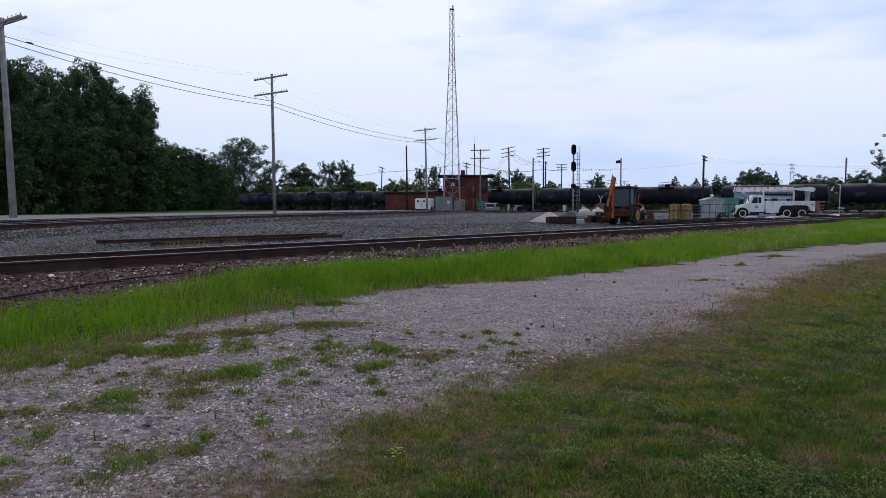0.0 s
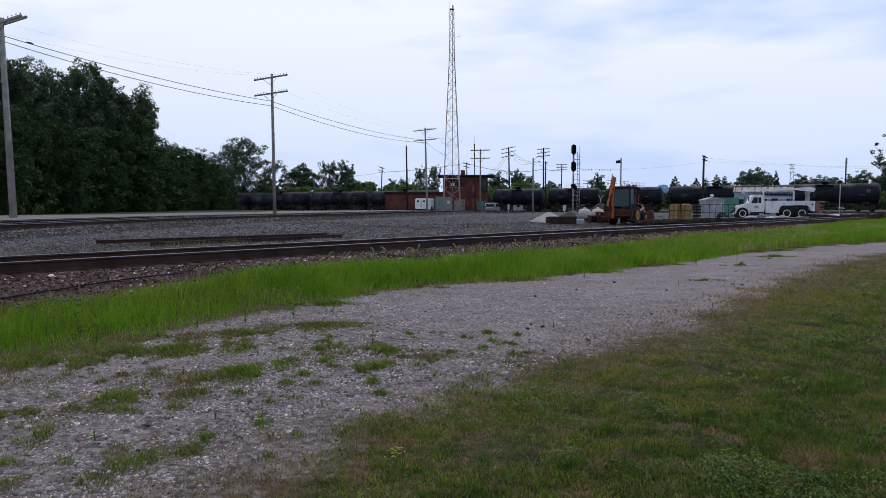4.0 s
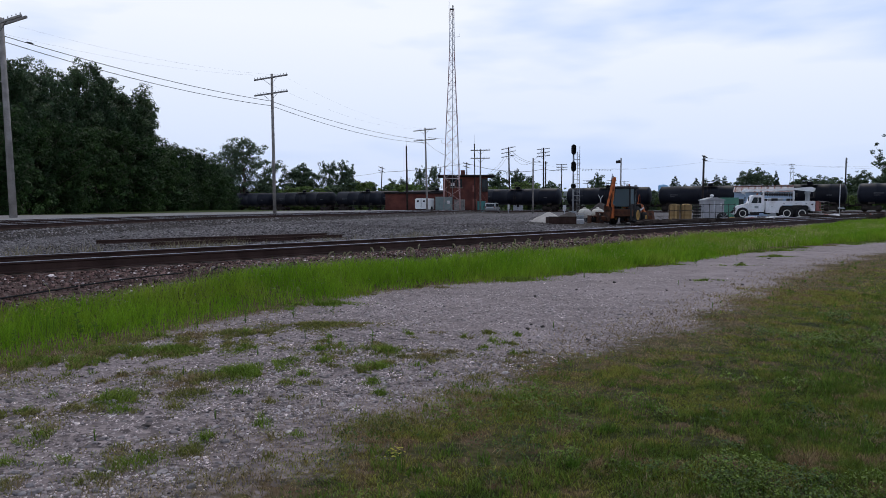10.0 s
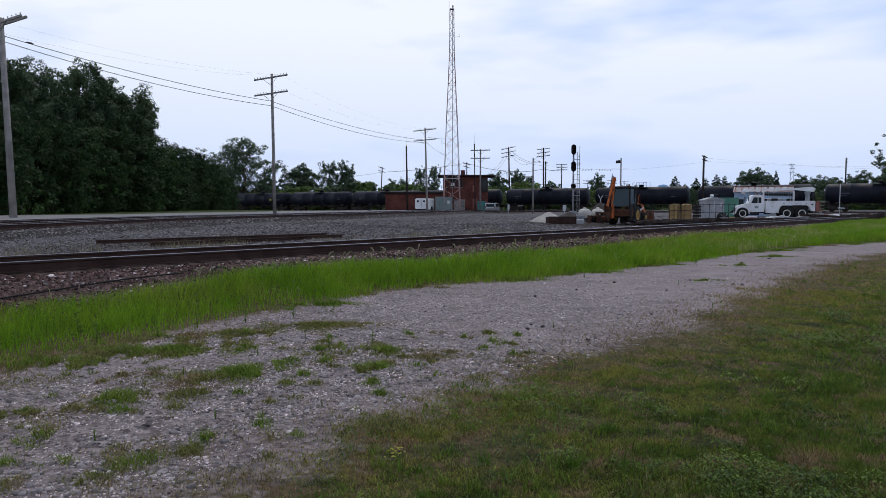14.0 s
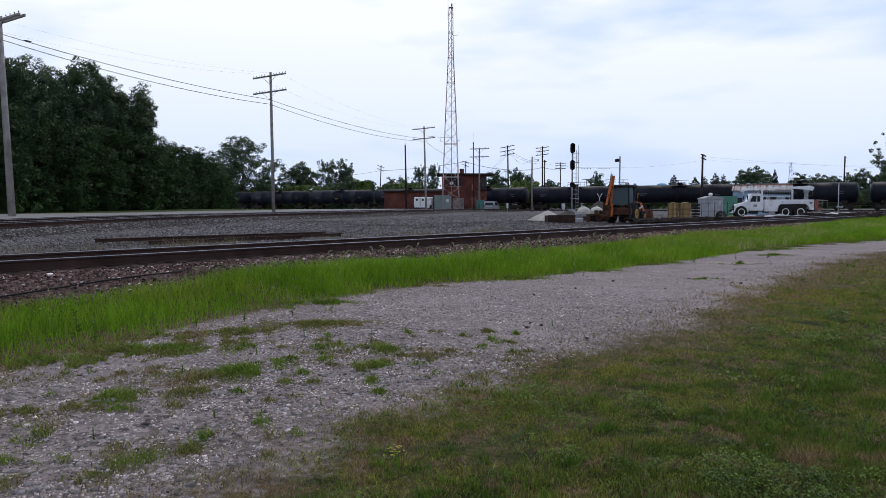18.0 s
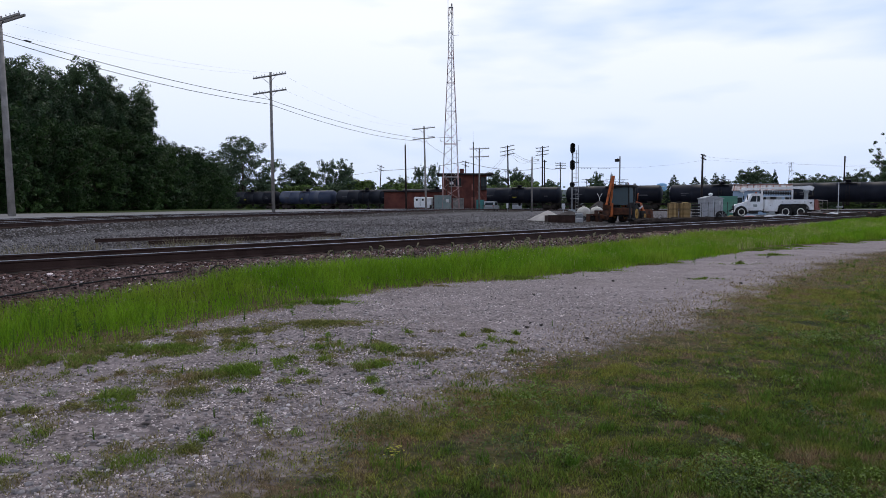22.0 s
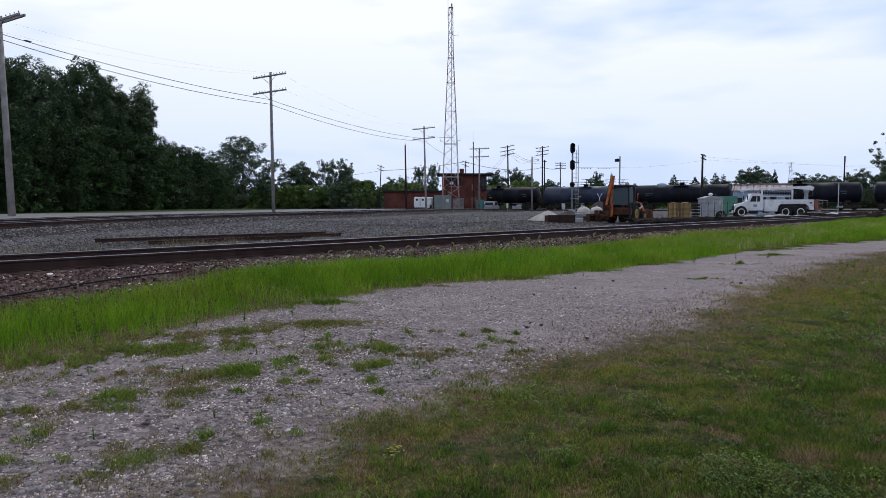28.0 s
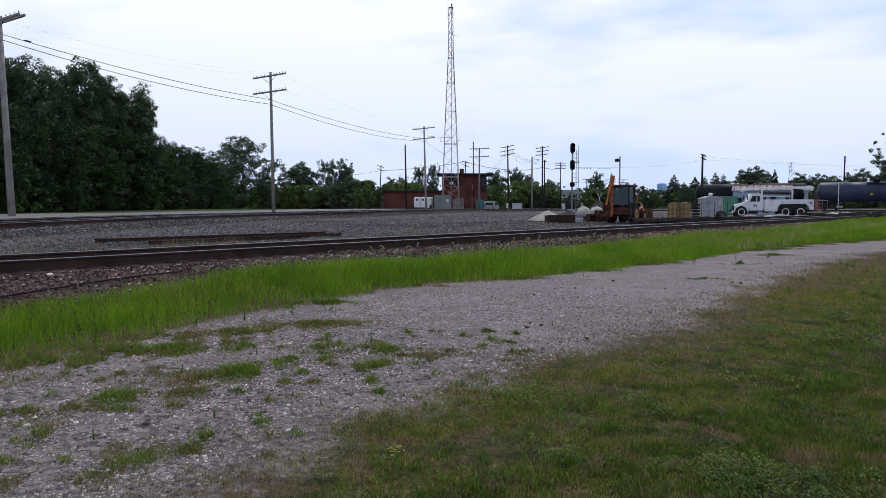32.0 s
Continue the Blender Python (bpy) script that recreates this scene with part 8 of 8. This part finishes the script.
def lane_stones():
    g = np.random.default_rng(41)

    def scatter(n, span, power):
        r, a = 2.8 + span * g.random(n) ** power, g.uniform(-0.64, 0.60, n)
        x, y = r * np.sin(a), r * np.cos(a)
        s, q = along_across(x, y)
        fe, ne = lane_edges(s)
        e = lumpy(x, y, 2.0, 43) - 0.5
        inside = np.clip(np.minimum(fe - q + 0.5 * e, q - ne + 0.5 * e) / 0.5 + 0.2, 0, 1)
        return x, y, r, s, inside

    x, y, r, s, inside = scatter(310000, 19, 1.6)
    rich = (0.22 + 0.78 * lumpy(x, y, 1.4, 47)) * (1 - 0.8 * ramp(s, 2.0, 14)) * 0.85
    ok = g.random(len(x)) < inside * rich
    x, y, r = x[ok], y[ok], r[ok]
    size = np.minimum(np.exp(g.normal(np.log(0.0080), 0.45, len(x))) * np.clip(r / 7, 0.9, 1.5), 0.022)
    size = size * (1 - 0.28 * ramp(along_across(x, y)[0], -1.0, 4.0))
    v, f = stones(x, y, ground_z(x, y) + size * 0.05, size, 44, 3, 0.6)
    stuff("gravel", arrays_mesh("gravel", v, f, True), "stone", "loose pale grey gravel stones on the lane", "gravel")
    # larger worn stones, thickest on the rough near end
    x, y, r, s, inside = scatter(30000, 13, 1.3)
    rich = np.clip((0.5 * lumpy(x, y, 1.4, 47) + 0.5 * lumpy(x, y, 3.1, 49) - 0.25) / 0.4, 0.05, 1) * (1 - 0.85 * ramp(s, 2.0, 11)) * 0.6
    ok = g.random(len(x)) < inside * rich
    x, y, r, s = x[ok], y[ok], r[ok], s[ok]
    size = np.clip(np.exp(g.normal(np.log(0.0155), 0.36, len(x))), 0.008, 0.042) * (1 - 0.25 * ramp(s, -1.0, 4.0))
    v, f = pebbles(x, y, ground_z(x, y), size, 45)
    stuff("gravel", arrays_mesh("gravel", v, f), "pebble", "larger worn grey and white stones on the lane", "gravel")


def ballast_stones():
    g = np.random.default_rng(51)
    n = 32000
    s, q = -7 + 42 * g.random(n) ** 1.5, g.uniform(-4.6, -1.9, n)
    x, y = from_line(s, q)
    ok = in_view(x, y)
    x, y = x[ok], y[ok]
    size = np.exp(g.normal(np.log(0.0215), 0.32, len(x))) * np.clip(np.hypot(x, y) / 16, 1, 1.7)
    v, f = stones(x, y, ground_z(x, y) + 0.005, size, 52, 3)
    stuff("track_ballast", arrays_mesh("track_ballast", v, f, True), "ballast_rust", "rust-stained ballast stones beside the near rail", "ballast")
    # a few pale ones among them
    n = 2800
    s, q = g.uniform(-7, 40, n), g.uniform(-4.4, -2.0, n)
    x, y = from_line(s, q)
    v, f = pebbles(x, y, ground_z(x, y) + 0.014, np.exp(g.normal(np.log(0.018), 0.3, n)), 58)
    stuff("pale_ballast", arrays_mesh("pale_ballast", v, f, True), "stone", "scattered pale stones among the ballast", "ballast")
    n = 110000
    r, a = 12 * (100 / 12) ** g.random(n), g.uniform(-0.6, 0.6, n)
    x, y = r * np.sin(a), r * np.cos(a)
    s, q = along_across(x, y)
    b = bend_side(x, y)
    ok = in_view(x, y) & (q > 1.2) & (b < -0.95) & (y < 118) & (g.random(n) < (0.5 + 0.5 * (r < 50)) * (1 - oily(x, y)))
    x, y, r = x[ok], y[ok], r[ok]
    size = g.uniform(0.7, 1.7, len(x)) * np.minimum(0.0009 * r + 0.008, 0.048)
    v, f = stones(x, y, ground_z(x, y) + 0.005, size, 53, 3)
    stuff("yard_ballast", arrays_mesh("yard_ballast", v, f, True), "ballast", "grey ballast stones between the tracks", "ballast")


def thatch():
    """Dead brown blades at the lawn's edge, in the lawn and at the foot of the tall grass."""
    g = np.random.default_rng(81)
    n = 210000
    r, a = 2.4 + 22 * g.random(n) ** 1.5, g.uniform(-0.62, 0.64, n)
    x, y = r * np.sin(a), r * np.cos(a)
    s, q = along_across(x, y)
    fe, ne = lane_edges(s)
    edge = np.exp(-((q - ne + 0.1) / 0.75) ** 2) + 1.2 * np.exp(-((q - fe - 0.15) / 0.38) ** 2)
    inner = 0.9 * np.clip((lumpy(x, y, 1.6, 83) - 0.66) / 0.15, 0, 1) * (q < ne)
    ok = in_view(x, y) & (g.random(n) < 0.75 * np.clip(edge * (0.3 + 0.7 * lumpy(x, y, 3.0, 85)) + inner, 0, 1))
    x, y, r = x[ok], y[ok], r[ok]
    v, f = blades(x, y, ground_z(x, y), g.uniform(0.015, 0.06, len(x)), 0.0045 * np.clip(r / 5, 0.9, 3), g.uniform(0.6, 1.6, len(x)), 82)
    stuff("dead_grass", arrays_mesh("dead_grass", v, f), "thatch", "dry brown grass at the lawn's worn edges", "grass")


def verge_blossom():
    """Small pale seed heads and blossoms that stand over the tall grass."""
    g = np.random.default_rng(91)
    n = 9000
    s, q = g.uniform(-6, 46, n), g.uniform(-5.9, -4.0, n)
    x, y = from_line(s, q)
    fe = lane_edges(s)[0]
    ok = (q > fe + 0.5) & (g.random(n) < np.clip((lumpy(x, y, 1.1, 93) - 0.35) / 0.4, 0, 1) * np.clip(s / 26, 0.10, 0.8))
    x, y = x[ok], y[ok]
    n = len(x)
    c = np.stack((x, y, ground_z(x, y) + g.uniform(0.20, 0.36, n)), 1)
    k = (0.008 * np.clip(np.hypot(x, y) / 12, 0.9, 2.6) * g.uniform(0.6, 1.3, n))[:, None]
    u = g.normal(size=(n, 3))
    u /= np.linalg.norm(u, axis=1)[:, None]
    t = np.cross(u, g.normal(size=(n, 3)))
    t /= np.linalg.norm(t, axis=1)[:, None]
    w = np.cross(u, t)
    v = np.stack((c - u * k, c - t * k * 0.7, c + u * k, c + t * k * 0.7, c - u * k, c - w * k * 0.7, c + u * k, c + w * k * 0.7), 1).reshape(-1, 3)
    stuff("verge_blossom", arrays_mesh("verge_blossom", v, np.arange(8 * n).reshape(-1, 4)), "seed_straw", "pale blossoms and seed heads over the tall grass", "flowers")


tall_grass()
seed_grass()
verge_blossom()
thatch()
lawn_grass()
lane_tufts()
lane_stones()
ballast_stones()


def dry_grass():
    g = np.random.default_rng(61)
    n = 5200
    s, q = g.uniform(-6, 17, n), 1.5 + np.abs(g.normal(0, 1.1, n))
    x, y = from_line(s, q)
    ok = lumpy(x, y, 1.3, 63) > 0.42
    x, y = x[ok], y[ok]
    v, f = blades(x, y, ground_z(x, y), g.uniform(0.12, 0.42, len(x)), 0.012, g.uniform(0.2, 0.8, len(x)), 64)
    stuff("dry_grass", arrays_mesh("dry_grass", v, f), "straw", "pale dry grass between the tracks", "grass")


dry_grass()

# spare rails and timbers lying between the tracks
for (xa, ya), (xb, yb) in (((-10.89, 22.24), (-4.6, 28.0)), ((-8.64, 20.87), (-4.9, 24.8)), ((-5.2, 25.6), (-3.83, 26.9))):
    ln = math.hypot(xb - xa, yb - ya)
    web, head = rail_mesh([(0, 0), (ln / 2, 0), (ln, 0)], 0.0, "spare_rail")
    z = max(gz(xa, ya), gz(xb, yb)) + 0.01
    ob = thing("spare_rail", pose(xa, ya, z, 0, 0, math.degrees(math.atan2(yb - ya, xb - xa))), "rusty spare rail lying on timbers between the tracks", "rail", "spare rails")
    ob.scale = (1, 1, 0.7)
    part("web", web, M["rail"], ob)
    part("head", head, M["rail"], ob)
for s_, q_ in ((1.2, 9.0), (2.6, 9.0), (4.2, 9.0), (6.5, 8.9), (8.6, 8.9)):
    x, y = -10.89 + 0.72 * s_ + 0.4, 22.24 + 0.66 * s_ - 0.4
    thing("old_tie", pose(x, y, gz(x, y) - 0.155, 0, 0, 130), "dark timber under the spare rails", "timber", "timbers under the rails", data=TIMBERS[1])

# nodding seed heads and tall weeds
def nodding_weed(x, y, h, seed):
    rnd = random.Random(seed)
    ob = thing("seed_weed", pose(x, y, gz(x, y), 0, 0, rnd.uniform(0, 360)), "thin weed with a pale nodding seed head", "weed", "nodding weeds")
    pts = [Vector((0.10 * t * t * h, 0, h * t * (1 - 0.12 * t))) for t in (0, 0.3, 0.6, 0.85, 1.0)]
    part("stem", Solid().tube(pts, 0.004, 4), M["weed"], ob)
    top = pts[-1]
    arc = [top + Vector((0.10 * math.sin(a * 0.85), 0, 0.055 * (math.cos(a) - 1) + 0.012)) for a in (0, 0.5, 1.0, 1.5, 2.0, 2.4)]
    hd = Solid()
    for i in range(5):
        hd.cone(arc[i], arc[i + 1], 0.011 + 0.006 * (i in (1, 2, 3)), 0.011 + 0.006 * (i in (0, 1, 2)), 6)
    part("seed_head", hd, M["foxtail"], ob, "pale feathery seed head")


nrnd = random.Random(71)
for i in range(70):
    s, q = nrnd.uniform(1.5, 30), nrnd.uniform(-3.7, -3.0)
    x, y = from_line(s, q)
    nodding_weed(float(x), float(y), nrnd.uniform(0.11, 0.21), i)
for i in range(55):
    s, q = nrnd.uniform(4, 17), nrnd.uniform(-3.5, -2.8)
    x, y = from_line(s, q)
    nodding_weed(float(x), float(y), nrnd.uniform(0.13, 0.23), 200 + i)


def tall_weed(x, y, h, seed, key="weed"):
    rnd = random.Random(seed)
    ob = thing("weed", pose(x, y, gz(x, y), rnd.uniform(-4, 4), rnd.uniform(-4, 4), rnd.uniform(0, 360)), "upright leafy green weed in the gravel", "weed", "leafy weeds")
    part("stem", Solid().cone((0, 0, 0), (0, 0, h), 0.006, 0.003, 5), M["weed"], ob)
    g = np.random.default_rng(seed)
    n = int(26 * h / 0.25)
    t, a = g.uniform(0.08, 1.0, n), g.uniform(0, 6.28, n)
    L = h * (0.30 - 0.16 * t) * g.uniform(0.7, 1.2, n)
    root = np.stack((0 * t, 0 * t, h * t), 1)
    out = np.stack((np.cos(a), np.sin(a), g.uniform(0.2, 0.9, n)), 1)
    side = np.stack((-np.sin(a), np.cos(a), 0 * a), 1)
    mid = root + out * (L * 0.5)[:, None]
    tip = root + out * L[:, None] - np.stack((0 * t, 0 * t, L * 0.3), 1)
    w = (L * 0.16)[:, None]
    v = np.stack((root, mid - side * w, tip, mid + side * w), 1).reshape(-1, 3)
    part("leaves", arrays_mesh("leaves", v, np.arange(4 * n).reshape(-1, 4)), M[key], ob)


for i, (x, y, h) in enumerate([(-0.76, 7.5, 0.17), (-1.2, 7.4, 0.14), (-1.55, 7.9, 0.10), (-1.85, 7.0, 0.09), (-0.55, 6.9, 0.08), (6.2, 17.3, 0.22), (2.9, 14.5, 0.12), (7.9, 19.0, 0.14), (-2.3, 6.2, 0.08), (-2.6, 5.4, 0.09),
                               (-3.4, 8.3, 0.22), (-3.0, 8.6, 0.20), (-3.75, 7.6, 0.24), (-2.5, 8.9, 0.2), (-4.4, 7.2, 0.22), (-2.0, 9.4, 0.2), (-4.1, 7.9, 0.3), (-1.5, 9.6, 0.18), (1.35, 8.6, 0.08), (-0.9, 5.2, 0.06), (-1.6, 4.9, 0.07), (-2.2, 4.4, 0.09), (-0.2, 6.3, 0.06), (4.4, 13.2, 0.1), (3.9, 10.2, 0.10)]):
    tall_weed(x, y, h, 100 + i)


def flower_patch(x, y, w, n, key, label, seed, h=0.10):
    g = np.random.default_rng(seed)
    ob = thing("flower_patch", pose(x, y, gz(x, y)), label, "flowers")
    px, py, ph = g.normal(0, w, n), g.normal(0, w * 0.7, n), h * g.uniform(0.6, 1.2, n)
    v, f = blades(px, py, 0 * px, ph, 0.004, 0 * px + 0.1, seed)
    part("stem", arrays_mesh("stem", v, f), M["weed"], ob)["kind"] = "stuff"
    c = np.stack((px, py, ph), 1)
    m = 5
    a = g.uniform(0, 6.28, (n, m))
    out = np.stack((np.cos(a), np.sin(a), 0.4 + 0 * a), 2) * 0.009
    side = np.stack((-np.sin(a), np.cos(a), 0 * a), 2) * 0.005
    cc = c[:, None]
    q = np.stack((cc + 0 * out, cc + out * 0.6 - side, cc + out, cc + out * 0.6 + side), 2).reshape(-1, 3)
    part("petals", arrays_mesh("petals", q, np.arange(len(q)).reshape(-1, 4)), M[key], ob)["kind"] = "stuff"


flower_patch(-0.27, 3.92, 0.042, 24, "flower_yellow", "small yellow wildflowers in the lawn", 1, 0.12)
flower_patch(-4.45, 7.9, 0.10, 60, "flower_yellow", "yellow wildflowers in the tall grass", 2, 0.34)
frn = np.random.default_rng(9)
for i in range(9):
    x, y = float(frn.uniform(0.8, 5.5)), float(frn.uniform(4.0, 11))
    if x < 0.58 * y and x > 0.25 * y:
        flower_patch(x, y, 0.03, 3, "flower_white" if i % 2 else "flower_yellow", "few tiny clover blossoms in the lawn", 20 + i, 0.05)
# cable loop on the ballast
x, y = from_line(1.9, -3.6)
loop = [Vector((float(x) + 0.75 * t, float(y) + 0.78 * t, 0.30 + 0.16 * math.sin(math.pi * min(1, max(0, t * 2))) * (t < 0.5))) for t in np.linspace(0, 1.0, 16)]
thing("cable", pose(0, 0, 0), "black cable looping over the ballast", "cable", data=Solid().tube([(p.x, p.y, gz(p.x, p.y) + p.z - 0.28) for p in loop], 0.012, 6), material=M["rubber"])

run = [from_line(-4.5 + 6.2 * t, -4.25 + 0.95 * t + 0.06 * math.sin(9 * t)) for t in np.linspace(0, 1, 26)]
thing("cable", pose(0, 0, 0), "long black cable lying along the ballast", "cable", data=Solid().tube([(float(a), float(b), gz(float(a), float(b)) + 0.03) for a, b in run], 0.012, 6), material=M["rubber"])

# dark clods and single larger stones on the lane
CLODS = []
for i in range(3):
    v, f = stones(np.zeros(1), np.zeros(1), np.zeros(1), np.array([0.07]), 90 + i)
    me = arrays_mesh("clod", v, f, True)
    me.materials.append(M["gravel_dark"] if i < 2 else M["stone"])
    CLODS.append(me)
crnd = random.Random(77)
for x, y, k in [(1.02, 8.45, 0.6), (1.22, 8.6, 0.8), (1.1, 8.75, 0.5), (3.1, 9.25, 0.9), (2.85, 9.6, 0.6), (2.9, 11.2, 0.7), (3.9, 12.3, 0.6), (4.9, 14.0, 0.8), (3.3, 13.6, 0.7), (2.35, 12.4, 0.6), (1.5, 11.5, 0.6), (5.6, 13.2, 0.7), (-1.0, 4.95, 0.5), (-1.55, 6.35, 0.6), (-0.6, 5.9, 0.5), (1.6, 7.75, 0.8),
                (-1.7, 5.6, 0.6), (-2.0, 4.7, 0.55), (-1.3, 4.5, 0.5), (-2.4, 6.6, 0.6), (6.6, 15.9, 0.9), (7.7, 18.2, 1.0), (9.0, 19.5, 1.1), (8.2, 21.0, 1.1)]:
    i = crnd.randrange(3)
    thing("clod", pose(x, y, gz(x, y) + 0.015, 0, 0, crnd.uniform(0, 360)), "dark clod of earth lying on the lane" if i < 2 else "larger pale stone lying on the lane", "clod" if i < 2 else "stone", "clods and stones on the lane", data=CLODS[i]).scale = (k * 0.62, k * 0.62, k * 0.42)

motions()
